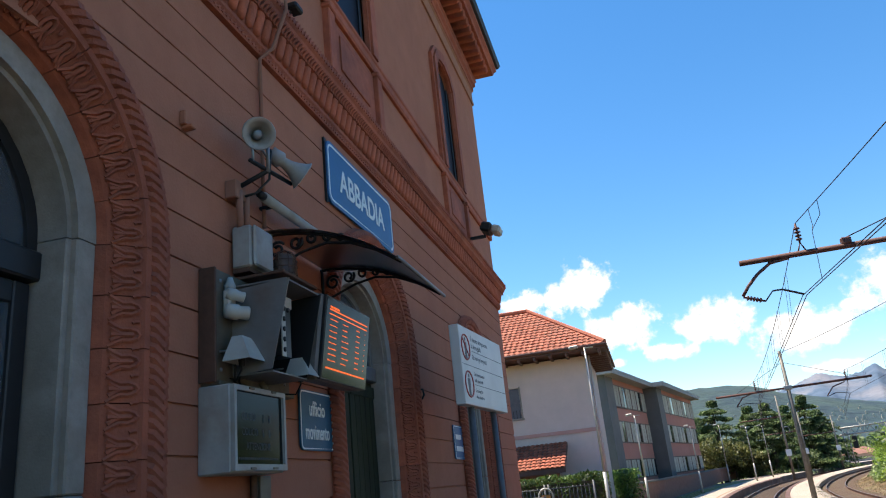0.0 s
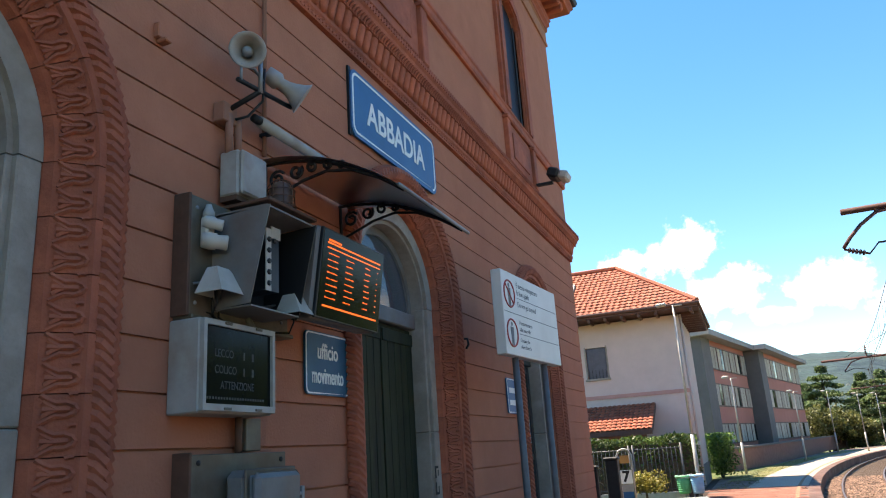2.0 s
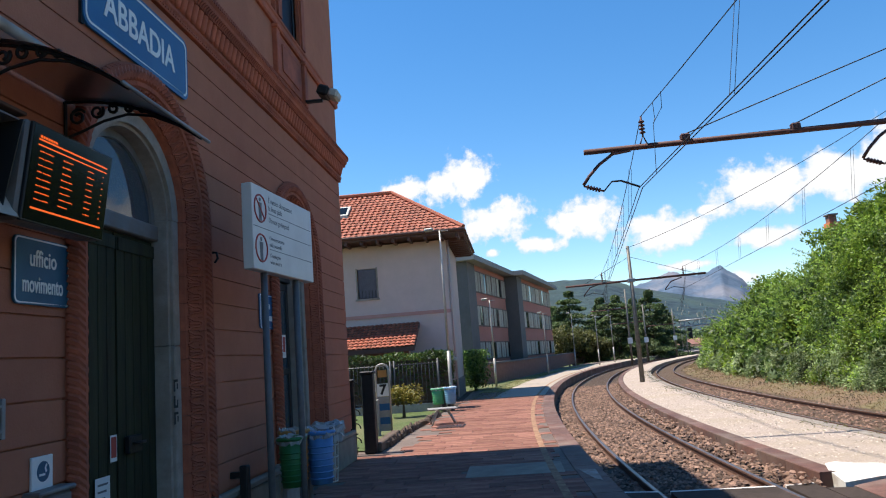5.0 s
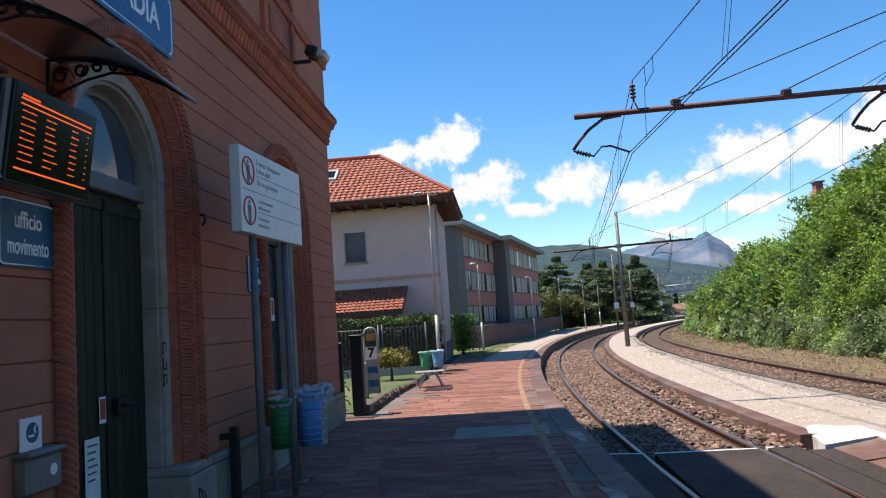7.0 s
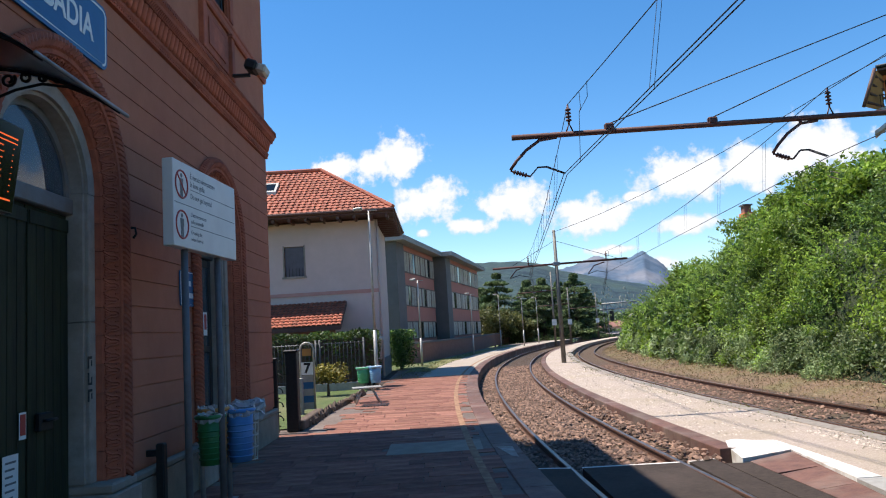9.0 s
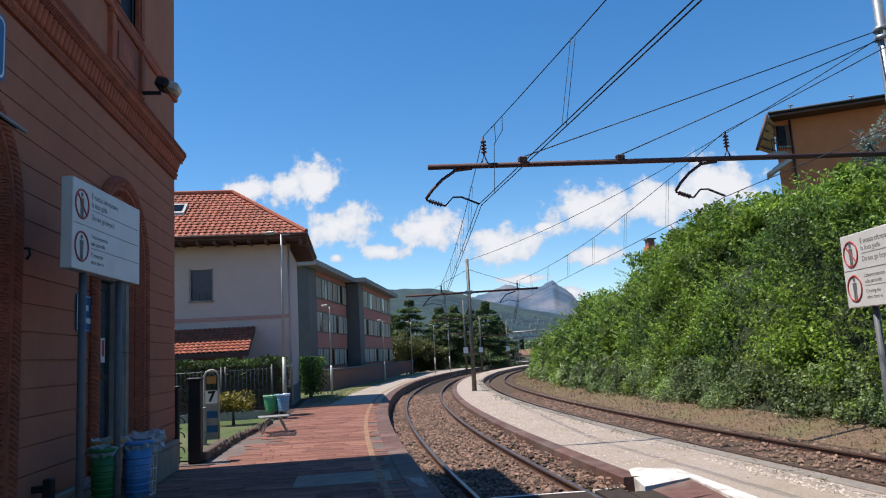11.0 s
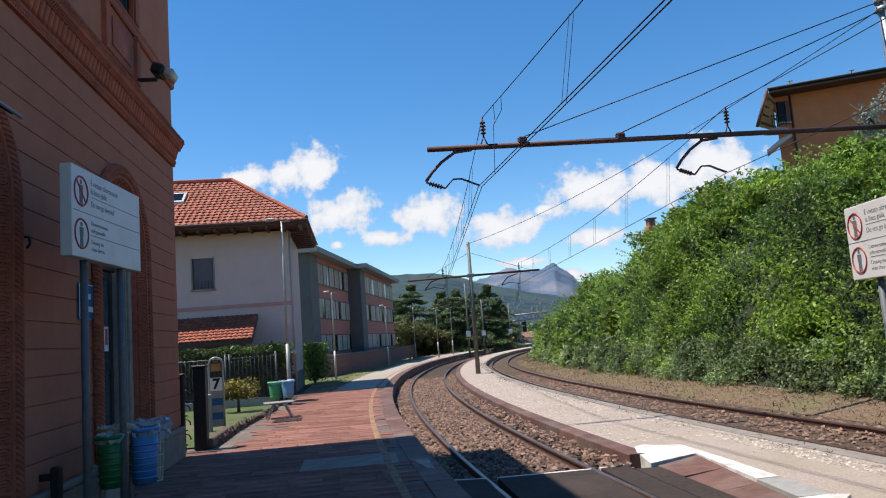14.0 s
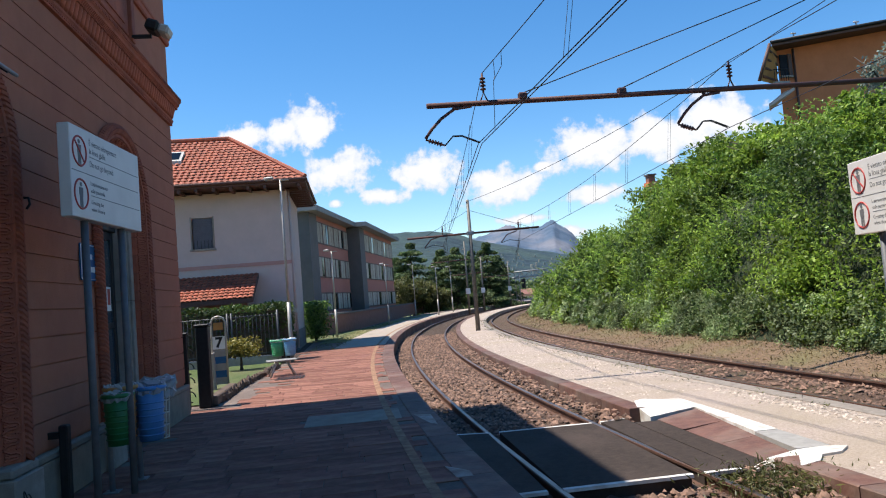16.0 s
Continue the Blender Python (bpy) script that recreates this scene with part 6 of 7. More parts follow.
for (x, y, h) in ((12.75, 64.7, 6.2), (15.8, 74.4, 5.25), (20.9, 85.5, 5.05)):
    m2 = thing("catenary_mast", "slim grey catenary mast with a small white number plate", "catenary mast", "masts")
    tube("mast", [(x, y, -0.2), (x, y, h)], 0.10, M["mast_steel"], m2, sides=10, taper=0.06)
    tube("arm", [(x - 3.0, y, h - 1.7), (x + 0.3, y, h - 1.6)], 0.04, M["rust_bar"], m2)
    tube("stay_rod", [(x, y, h - 0.2), (x - 2.4, y, h - 1.65)], 0.014, M["wire"], m2, sides=6)
    box("number_plate", (x - 0.2, y - 0.14, 1.6), (x + 0.2, y - 0.12, 2.1), M["sign_white"], m2)

sg = thing("signal_gantry", "pale lattice signal gantry over the far track", "signal gantry")
gx, gy = 22.8, 89.5
for ox in (-0.25, 0.25):
    tube("leg", [(gx + ox, gy, -0.4), (gx + ox, gy, 3.6)], 0.07, M["pole_grey"], sg)
for k in range(5):
    tube("leg_brace", [(gx - 0.25, gy, 0.2 + 0.55 * k), (gx + 0.25, gy, 0.75 + 0.55 * k)], 0.025, M["pole_grey"], sg, sides=5)
for z in (3.05, 3.75):
    tube("chord", [(gx - 0.6, gy, z), (gx + 4.1, gy, z + 0.15)], 0.09, M["pole_grey"], sg)
for k in range(9):
    tube("lattice", [(gx - 0.5 + 0.5 * k, gy, 3.1 if k % 2 else 3.75), (gx + 0.5 * k, gy, 3.8 if k % 2 else 3.1)], 0.05, M["pole_grey"], sg, sides=5)
for dx in (0.7, 3.5):
    box("signal_head", (gx + dx - 0.25, gy - 0.25, 1.6), (gx + dx + 0.25, gy - 0.1, 2.9), M["iron"], sg, bevel=0.05)


# --- wires ---
def wire(name, pts, r, label, droppers=None):
    t = thing(name, label, "wire", "overhead wires")
    tube("wire", pts, r, M["wire"], t, sides=5)
    return t


def sagged(a, b, sag, n=14):
    a, b = Vector(a), Vector(b)
    return [a + (b - a) * (k / n) - Vector((0, 0, sag * 4 * (k / n) * (1 - k / n))) for k in range(n + 1)]


def span(x0, y0, zc0, zm0, x1, y1, zc1, zm1, double, stagger=0.0):
    for dx in ((-0.035, 0.035) if double else (0.0,)):
        wire("contact_wire", sagged((x0 + dx, y0, zc0), (x1 + dx, y1, zc1), 0.02), 0.0085, "taut copper contact wire above the track")
    mess = sagged((x0 + 0.15, y0, zm0), (x1 + stagger, y1, zm1), 0.38)
    t = wire("messenger_wire", mess, 0.0085, "sagging messenger wire with thin droppers")
    for k in (2, 4, 6, 8, 10, 12):
        p = mess[k]
        f = k / 14
        c = Vector((x0, y0, zc0)) + (Vector((x1, y1, zc1)) - Vector((x0, y0, zc0))) * f
        for dx in (-0.03, 0.03):
            tube("dropper", [p + Vector((dx, 0, 0)), c + Vector((dx, 0, 0))], 0.004, M["wire"], t, sides=4)


span(5.52, 15.2, 4.49, 5.87, 7.12, -20.0, 4.49, 5.87, True, 0.6)
span(5.52, 15.2, 4.49, 5.87, 7.3, 36.0, 3.95, 4.95, True)
span(10.62, 15.2, 4.52, 5.90, 11.0, -20.0, 4.52, 5.90, False)
span(10.62, 15.2, 4.52, 5.90, 11.0, 36.0, 3.95, 4.95, False)
span(7.3, 36.0, 3.95, 4.95, 10.0, 55.0, 3.6, 4.4, True)
span(11.0, 36.0, 3.95, 4.95, 15.0, 55.0, 3.6, 4.4, False)
jump = wire("jumper_wire", [(5.70, 14.2, 5.80), (5.70, 14.18, 5.50), (5.66, 14.15, 5.38), (5.60, 14.1, 4.49)], 0.006, "thin looped jumper between messenger and contact wires")
tube("wire", [(5.72, 13.6, 5.78), (5.72, 13.65, 5.52), (5.66, 14.15, 5.40)], 0.006, M["wire"], jump, sides=5)
wire("feeder_wire", sagged((14.66, 15.2, 8.0), (8.54, 36, 6.0), 0.5), 0.010, "dark feeder wire between the masts")
wire("feeder_wire", sagged((14.66, 15.2, 8.1), (14.0, -20, 8.0), 0.4), 0.010, "dark feeder wire between the masts")

# ---------------- house with red roof ----------------
house = thing("house", "two-storey house with pinkish plaster and a red tile roof", "house")
HX, HY, HB = 0.62, 30.0, 35.0
wx0, wx1, wz0, wz1 = -2.98, -2.22, 4.12, 5.30
for lo, hi in (((-12, HY, 0), (wx0, HY + 0.3, 6.2)), ((wx1, HY, 0), (HX, HY + 0.3, 6.2)), ((wx0, HY, 0), (wx1, HY + 0.3, wz0)), ((wx0, HY, wz1), (wx1, HY + 0.3, 6.2)),
               ((HX - 0.3, HY + 0.3, 0), (HX, HB, 6.2)), ((-12, HB, 0), (HX, HB + 0.3, 6.2))):
    box("wall", lo, hi, M["house_wall"], house)
box("base_course", (-12, HY - 0.04, 0), (HX + 0.04, HY - 0.001, 0.7), M["grey_render"], house)
box("base_course", (HX + 0.001, HY, 0), (HX + 0.04, HB, 0.75), M["grey_render"], house)
box("string_band", (-12, HY - 0.03, 3.33), (HX + 0.03, HY - 0.001, 3.47), M["pink_band"], house)
w = box("window", (wx0 + 0.02, HY + 0.06, wz0 + 0.02), (wx1 - 0.02, HY + 0.10, wz1 - 0.02), M["shutter"], house, "closed grey roller shutter behind a low rail")
for k in range(14):
    z = wz0 + 0.05 + k * 0.08
    box("slat", (wx0 + 0.03, HY + 0.045, z), (wx1 - 0.03, HY + 0.06, z + 0.06), M["shutter"], w)
box("sill", (wx0 - 0.1, HY - 0.08, wz0 - 0.07), (wx1 + 0.1, HY + 0.05, wz0), M["stone"], w)
for s_x in (wx0 - 0.06, wx1):
    box("jamb", (s_x, HY - 0.02, wz0), (s_x + 0.06, HY + 0.05, wz1 + 0.05), M["stone"], w)
for k in range(6):
    x = wx0 + 0.06 + k * 0.13
    tube("rail_bar", [(x, HY - 0.05, wz0), (x, HY - 0.05, wz0 + 0.32)], 0.008, M["iron"], w, sides=5)


def tile_slope(p00, p10, p11, p01, parent, nx, ny, lift=0.05):
    """Curved clay tiles in rows on a four-cornered slope: p00-p10 is the eave, p01-p11 the ridge."""
    p00, p10, p11, p01 = (Vector(p) for p in (p00, p10, p11, p01))
    nrm = (p10 - p00).cross(p01 - p00).normalized()
    if nrm.z < 0:
        nrm = -nrm
    V, F = [], []
    width = (p10 - p00).length
    for j in range(ny):
        v0, v1 = j / ny, (j + 1.12) / ny
        a0, b0 = p00 + (p01 - p00) * v0, p10 + (p11 - p10) * v0
        a1, b1 = p00 + (p01 - p00) * min(1, v1), p10 + (p11 - p10) * min(1, v1)
        cols = max(1, round(nx * (b0 - a0).length / width))
        for i in range(cols):
            o = len(V)
            for k in range(4):
                u = (i + k / 3 * 0.96) / cols
                h = lift * math.sin(math.pi * k / 3)
                V.append(a0 + (b0 - a0) * u + nrm * (h + 0.045))
            for k in range(4):
                u = (i + k / 3 * 0.96) / cols
                h = lift * math.sin(math.pi * k / 3)
                V.append(a1 + (b1 - a1) * u + nrm * h)
            for k in range(3):
                F.append((o + k, o + k + 1, o + k + 5, o + k + 4))
            F.append((o, o + 3, o + 2, o + 1))
    return tagged(raw("tiling", V, F, M["roof_tile"], parent), kind="stuff")


EZ, RZ = 6.42, 8.75
e = [(-12.5, HY - 0.95, EZ), (1.42, HY - 0.95, EZ), (1.42, HB + 0.85, EZ), (-12.5, HB + 0.85, EZ)]
r0, r1 = (-12.5, 32.4, RZ), (-1.75, 32.4, RZ)
rf = raw("roof", e + [r0, r1] + [(x, y, z - 0.14) for x, y, z in e], [(0, 1, 5, 4), (1, 2, 5), (2, 3, 4, 5), (6, 7, 1, 0), (7, 8, 2, 1), (9, 8, 7, 6)], M["brown_frame"], house)
tile_slope(e[0], e[1], r1, r0, rf, 62, 16, 0.04)
tile_slope(e[1], e[2], r1, r1, rf, 26, 16, 0.04)
for k in range(20):
    box("rafter", (1.1 - 0.62 * k, HY - 0.9, EZ - 0.28), (1.2 - 0.62 * k, HY, EZ - 0.15), M["brown_frame"], rf)
for k in range(9):
    box("rafter", (HX, HY + 0.2 + 0.6 * k, EZ - 0.28), (1.36, HY + 0.3 + 0.6 * k, EZ - 0.15), M["brown_frame"], rf)
tube("gutter", [(-12.4, HY - 1.0, EZ - 0.02), (1.46, HY - 1.0, EZ - 0.02), (1.46, HB + 0.85, EZ - 0.02)], 0.06, M["brown_frame"], house)
V, F = tube_data([Vector(e[1]) + Vector((0, 0, 0.08)), Vector(r1) + Vector((0, 0, 0.10)), Vector(r0) + Vector((0, 0, 0.10))], 0.09, 8)
raw("ridge_tile", V, F, M["roof_tile"], rf)
def on_roof(x, f, lift):
    return (x, HY - 0.95 + (32.4 - HY + 0.95) * f, EZ + (RZ - EZ) * f + lift)


def roof_plate(name, x0, x1, f0, f1, lo, hi, mat, parent, label=""):
    V = [on_roof(x, f, q) for q in (hi, lo) for x, f in ((x0, f0), (x1, f0), (x1, f1), (x0, f1))]
    return raw(name, V, [(0, 1, 2, 3), (0, 4, 5, 1), (1, 5, 6, 2), (2, 6, 7, 3), (3, 7, 4, 0)], mat, parent, label)


sk = roof_plate("skylight", -4.35, -3.35, 0.46, 0.68, 0.0, 0.17, M["white_plastic"], rf, "pale framed skylight")
roof_plate("skylight_pane", -4.25, -3.45, 0.49, 0.65, 0.165, 0.18, M["dark_screen"], sk)
# porch with its own small roof
pe = [(-7.0, 27.9, 2.10), (-0.62, 27.9, 2.10), (-0.62, 29.99, 3.05), (-7.0, 29.99, 3.05)]
pr = raw("porch_roof", pe + [(x, y, z - 0.16) for x, y, z in pe], [(0, 1, 2, 3), (7, 6, 5, 4), (0, 4, 5, 1), (1, 5, 6, 2), (2, 6, 7, 3), (3, 7, 4, 0)], M["brown_frame"], house)
tile_slope(pe[0], pe[1], pe[2], pe[3], pr, 36, 9, 0.035)
box("porch_wall", (-7.0, 28.4, 0), (-0.9, 28.6, 1.95), M["brick_wall"], house)
box("side_canopy", (-0.2, 29.2, 1.45), (0.75, 29.95, 1.60), M["white_plastic"], house, "small pale canopy", bevel=0.03)
tube("downpipe", [(HX + 0.06, HY + 0.1, 6.2), (HX + 0.06, HY + 0.1, 0.1)], 0.045, M["house_wall"], house)

# ---------------- school ----------------
school = thing("school_building", "long three-storey building with pink bands and window rows", "building")
SD = Vector((0.203, 0.979, 0))
SN = Vector((0.979, -0.203, 0))


def school_at(p, along, out, z):
    return Vector((p[0], p[1], 0)) + SD * along + SN * out + Vector((0, 0, z))


def school_box(name, p, a0, a1, o0, o1, z0, z1, mat, parent, label=""):
    V = [school_at(p, a, o, z) for z in (z0, z1) for a, o in ((a0, o0), (a0, o1), (a1, o1), (a1, o0))]
    F = [(0, 1, 2, 3), (4, 7, 6, 5), (0, 4, 5, 1), (1, 5, 6, 2), (2, 6, 7, 3), (3, 7, 4, 0)]
    return raw(name, V, [f[::-1] for f in F], mat, parent, label)


def school_block(p, length, rows_n, depth=10):
    school_box("wall", p, 0.25, length, -depth, -0.02, 0, 7.3, M["school_pink"], school)
    school_box("end_wall", p, 0.0, 0.24, -depth, 0.12, 0, 7.3, M["grey_render"], school)
    school_box("end_wall", p, 0.241, 1.9, -0.02, 0.11, 0, 7.3, M["grey_render"], school)
    school_box("roof", p, -0.5, length + 0.4, -depth - 0.4, 0.75, 7.30, 7.62, M["roof_grey"], school)
    bay = (length - 2.0) / rows_n
    for z0, z1 in ((1.25, 2.45), (3.4, 4.75), (5.55, 6.95)):
        for k in range(rows_n):
            a = 2.0 + bay * k
            w = school_box("window", p, a + 0.05, a + bay - 0.05, -0.019, 0.04, z0, z1, M["brown_frame"], school)
            school_box("pane", p, a + 0.13, a + bay * 0.5 - 0.02, 0.041, 0.055, z0 + 0.08, z1 - 0.08, M["curtain"], w)
            school_box("pane", p, a + bay * 0.5 + 0.10, a + bay - 0.2, 0.041, 0.055, z0 + 0.08, z1 - 0.08, M["curtain"] if (k * 7 + int(z0)) % 3 else M["dark_screen"], w)


school_block((0.45, 45.9), 11.2, 6)
school_block((3.55, 57.0), 16.5, 7)
low = thing("boundary_wall", "low brown boundary wall beside the platform", "wall", kind="structure")
pts = [(1.15, 41.5), (2.6, 47.0), (4.0, 54.0), (5.9, 64.0), (8.2, 76.0), (12.5, 92.0)]
for (xa, ya), (xb, yb) in zip(pts, pts[1:]):
    slab("wall_panel", [(xa, ya, 1.05), (xa + 0.25, ya, 1.05), (xb + 0.25, yb, 1.05), (xb, yb, 1.05)], 0, 1.1, M["brick_wall"], low)
    slab("coping", [(xa - 0.05, ya, 1.16), (xa + 0.32, ya, 1.16), (xb + 0.32, yb, 1.16), (xb - 0.05, yb, 1.16)], 0, 0.10, M["grey_render"], low)

tagged(strip("grass_strip", -4.75, -3.59, -0.012, 0.006, 33.0, 70, M["verge_grass"]), "sunlit dry grass strip along the far platform", "verge", kind="structure")

# ---------------- garden beside the platform ----------------
garden = raw("garden_lawn", [(-9, 15.3, 0.015), (0.30, 15.3, 0.015), (0.42, 18.5, 0.015), (0.62, 23.0, 0.02), (0.62, 24.4, 0.02), (-9, 24.4, 0.02)], [(0, 1, 2, 3, 4, 5)], M["grass"])
tagged(garden, "small sunlit lawn behind the garden edging", "lawn", kind="structure")
raw("verge", [(0.7, 35.2, 0.012), (2.1, 35.4, 0.012), (3.2, 47, 0.012), (2.4, 47, 0.012), (1.0, 41, 0.012), (-0.5, 41, 0.012), (-6, 42, 0.01), (-6, 35.2, 0.01)], [(0, 1, 2, 3, 4, 5, 6, 7)], M["grass"])
tagged(bpy.data.objects["verge"], "grass verge beside the far end of the platform", "verge", kind="structure")
tagged(raw("yard", [(-9, 24.4, -0.002), (0.9, 24.4, -0.002), (0.95, 36, -0.002), (-9, 36, -0.002)], [(0, 1, 2, 3)], M["asphalt"]), "dark paved yard in front of the house", "yard", kind="structure")
edging = thing("garden_edging", "row of rough stones edging the lawn", "edging")
rgs = random.Random(6)
for k in range(26):
    y = 15.6 + 7.2 * k / 26
    x = 0.32 + 0.012 * (y - 15.6) + 0.28 * max(0, (y - 18) / 5)
    bm = bmesh.new()
    bmesh.ops.create_icosphere(bm, subdivisions=1, radius=0.105, matrix=Matrix.Translation((x, y, 0.04)) @ Matrix.Diagonal((0.8, 1.1, 0.9 + 0.5 * rgs.random(), 1)))
    for v in bm.verts:
        v.co += Vector((rgs.uniform(-1, 1), rgs.uniform(-1, 1), rgs.uniform(-1, 1))) * 0.025
    part("stone", bm, M["edging_brown"], edging)
box("kerb", (0.16, 15.05, 0.0), (0.34, 17.3, 0.17), M["edging_brown"], edging, bevel=0.02)

gate = thing("garden_gate", "black iron gate between dark posts at the building corner", "gate")
for x, y, h, r in ((0.16, 15.0, 1.42, 0.11), (-0.12, 14.75, 1.30, 0.06)):
    box("post", (x - r, y - r, 0), (x + r, y + r, h), M["iron"], gate, bevel=0.015)
    box("post_cap", (x - r - 0.02, y - r - 0.02, h), (x + r + 0.02, y + r + 0.02, h + 0.05), M["iron"], gate, bevel=0.015)
for k in range(5):
    z = 0.2 + 0.25 * k
    tube("scroll", [(-0.10 + 0.10 * math.cos(a), 14.9 + 0.02 * a, z + 0.10 * math.sin(a)) for a in np.linspace(0, 5, 12)], 0.012, M["iron"], gate, sides=6)

fence = thing("iron_fence", "dark grey iron bar fence on a low base", "fence")
box("base", (-3.6, 24.45, 0.0), (0.56, 24.60, 0.26), M["concrete"], fence, bevel=0.02)
for z in (0.34, 1.48):
    tube("rail", [(-3.6, 24.52, z), (0.5, 24.52, z)], 0.018, M["fence_iron"], fence, sides=6)
for k in range(35):
    x = -3.6 + 0.12 * k
    tube("bar", [(x, 24.52, 0.26), (x, 24.52, 1.52)], 0.012, M["fence_iron"], fence, sides=6)
for x in (-0.98, -0.86, 0.52):
    tube("post", [(x, 24.5, 0.0), (x, 24.5, 1.62)], 0.03, M["fence_iron"], fence, sides=8)
rg = np.random.default_rng(21)
hp = np.stack([rg.uniform(-4.5, 0.95, 9000), rg.uniform(24.9, 25.9, 9000), 0.25 + 1.6 * rg.random(9000) ** 0.5], axis=1)
hp[:, 2] += 0.07 * np.sin(hp[:, 0] * 5) * rg.random(9000)
hedge = thing("hedge", "clipped green hedge behind the iron fence", "hedge")
quads("leaves", leaves(hp, 0.06, rg), M["leaf_hedge"], hedge)
box("inner_wood", (-4.4, 25.1, 0.0), (0.8, 25.7, 1.6), M["bark"], hedge)
hp = np.stack([rg.normal(1.05, 0.28, 5000), rg.normal(36.2, 0.6, 5000), 0.1 + 1.75 * rg.random(5000) ** 0.6], axis=1)
sh = thing("shrub", "bright green clipped shrub past the house corner", "shrub", "shrubs")
quads("leaves", leaves(hp, 0.07, rg), M["leaf_deep"], sh)
tube("stem", [(1.05, 36.2, 0), (1.05, 36.2, 1.2)], 0.08, M["bark"], sh, taper=0.02)
hp = clump_points(np.array([(-0.35 + rg.normal() * 0.22, 22.6 + rg.normal() * 0.2, 0.55 + 0.2 * rg.random()) for _ in range(14)]), np.full(14, 0.28), 120, rg)
sh = thing("shrub", "small golden-green shrub on the lawn", "shrub", "shrubs")
quads("leaves", leaves(hp, 0.045, rg), M["leaf_gold"], sh)
tube("stem", [(-0.35, 22.6, 0), (-0.35, 22.6, 0.5)], 0.05, M["bark"], sh, taper=0.02)

seven = thing("stop_marker", "silver stop marker with a black seven on white", "marker")
fx0, fx1, fy = -0.25, 0.05, 18.0
loop = [(fx0, fy, 0), (fx0, fy, 1.45), (fx0 + 0.05, fy, 1.54), (fx0 + 0.12, fy, 1.57), (fx1 - 0.12, fy, 1.57), (fx1 - 0.05, fy, 1.54), (fx1, fy, 1.45), (fx1, fy, 0)]
tube("frame", loop, 0.022, M["pole_grey"], seven)
box("number_panel", (fx0 + 0.02, fy - 0.012, 0.86), (fx1 - 0.02, fy + 0.012, 1.14), M["sign_white"], seven)
text("numeral", "7", 0.30, ((fx0 + fx1) / 2, fy - 0.0125, 1.0), M["graffiti"], seven, 1.0, 0.001, "CENTER", 0, 0.012)
for k in range(5):
    box("stripe", (fx0 + 0.02, fy - 0.01, 0.10 + 0.15 * k), (fx1 - 0.02, fy + 0.01, 0.25 + 0.15 * k), M["sign_blue"] if k % 2 else M["concrete"], seven)
box("top_panel", (fx0 + 0.05, fy - 0.01, 1.28), (fx1 - 0.05, fy + 0.01, 1.44), M["ochre"], seven)
box("side_box", (fx0 - 0.10, fy - 0.25, 0), (fx0 + 0.06, fy - 0.05, 0.80), M["concrete"], seven, bevel=0.01)


def street_lamp(x, y, h, label):
    t = thing("street_lamp", label, "street lamp", "platform lamps", (x, y, 0))
    tube("pole", [(0, 0, 0), (0, 0, h * 0.32)], 0.06, M["pole_grey"], t, sides=10)
    tube("pole", [(0, 0, h * 0.32), (0, 0, h - 0.06)], 0.042, M["pole_grey"], t, sides=10, taper=0.03)
    bm = bmesh.new()
    add_box(bm, (-0.10, -0.09, h - 0.05), (0.20, 0.09, h + 0.05), Matrix.Rotation(radians(-4), 4, "Y"), 0.03)
    part("lamp_head", bm, M["pole_grey"], t)
    box("diffuser", (0.0, -0.07, h - 0.085), (0.26, 0.07, h - 0.062), M["white_plastic"], t)


street_lamp(0.9, 24.35, 5.66, "tall grey lamp post beside the platform bins")
for x, y, h in ((1.95, 38.5, 4.35), (5.12, 51.0, 4.1), (8.2, 66.0, 4.6), (10.1, 65.0, 4.2), (12.3, 72.0, 4.4), (16.5, 84.0, 4.4)):
    street_lamp(x, y, h, "slim grey lamp post along the curved platform")


def basket(at, r0, r1, z0, z1, mat, label, group, film=True):
    t = thing("litter_bin", label, "litter bin", group, at)
    V, F = lathe_data([(r0, z0), (r0 + (r1 - r0) * 0.5, (z0 + z1) / 2), (r1, z1 - 0.05), (r1 - 0.012, z1 - 0.05), (r0 - 0.01, z0 + 0.01)], 20)
    raw("bucket", V, F[:-1], mat, t, smooth=True)
    tube("rim", [(r1 * 1.06 * math.cos(a), r1 * 1.06 * math.sin(a), z1 - 0.02) for a in np.linspace(0, 6.283, 22, endpoint=False)], 0.022, mat, t, closed=True)
    for k in range(6):
        z = z0 + 0.06 + (z1 - z0 - 0.16) * k / 6
        r = r0 + (r1 - r0) * (z - z0) / (z1 - z0)
        tube("ring", [((r + 0.006) * math.cos(a), (r + 0.006) * math.sin(a), z) for a in np.linspace(0, 6.283, 22, endpoint=False)], 0.008, mat, t, sides=5, closed=True)
    if film:
        rgb = np.random.default_rng(int(at[1] * 10))
        prof = [(r1 * 1.08, z1 - 0.07), (r1 * 1.10, z1 - 0.01), (r1 * 1.04, z1 + 0.012), (r1 * 0.9, z1 - 0.01), (r1 * 0.8, z1 - 0.12)]
        V, F = lathe_data(prof, 24)
        V = [v + Vector(rgb.normal(scale=0.012, size=3)) for v in V]
        raw("bag", V, F[:-2], M["film"], t, "crumpled clear plastic bag").visible_shadow = False
    return t


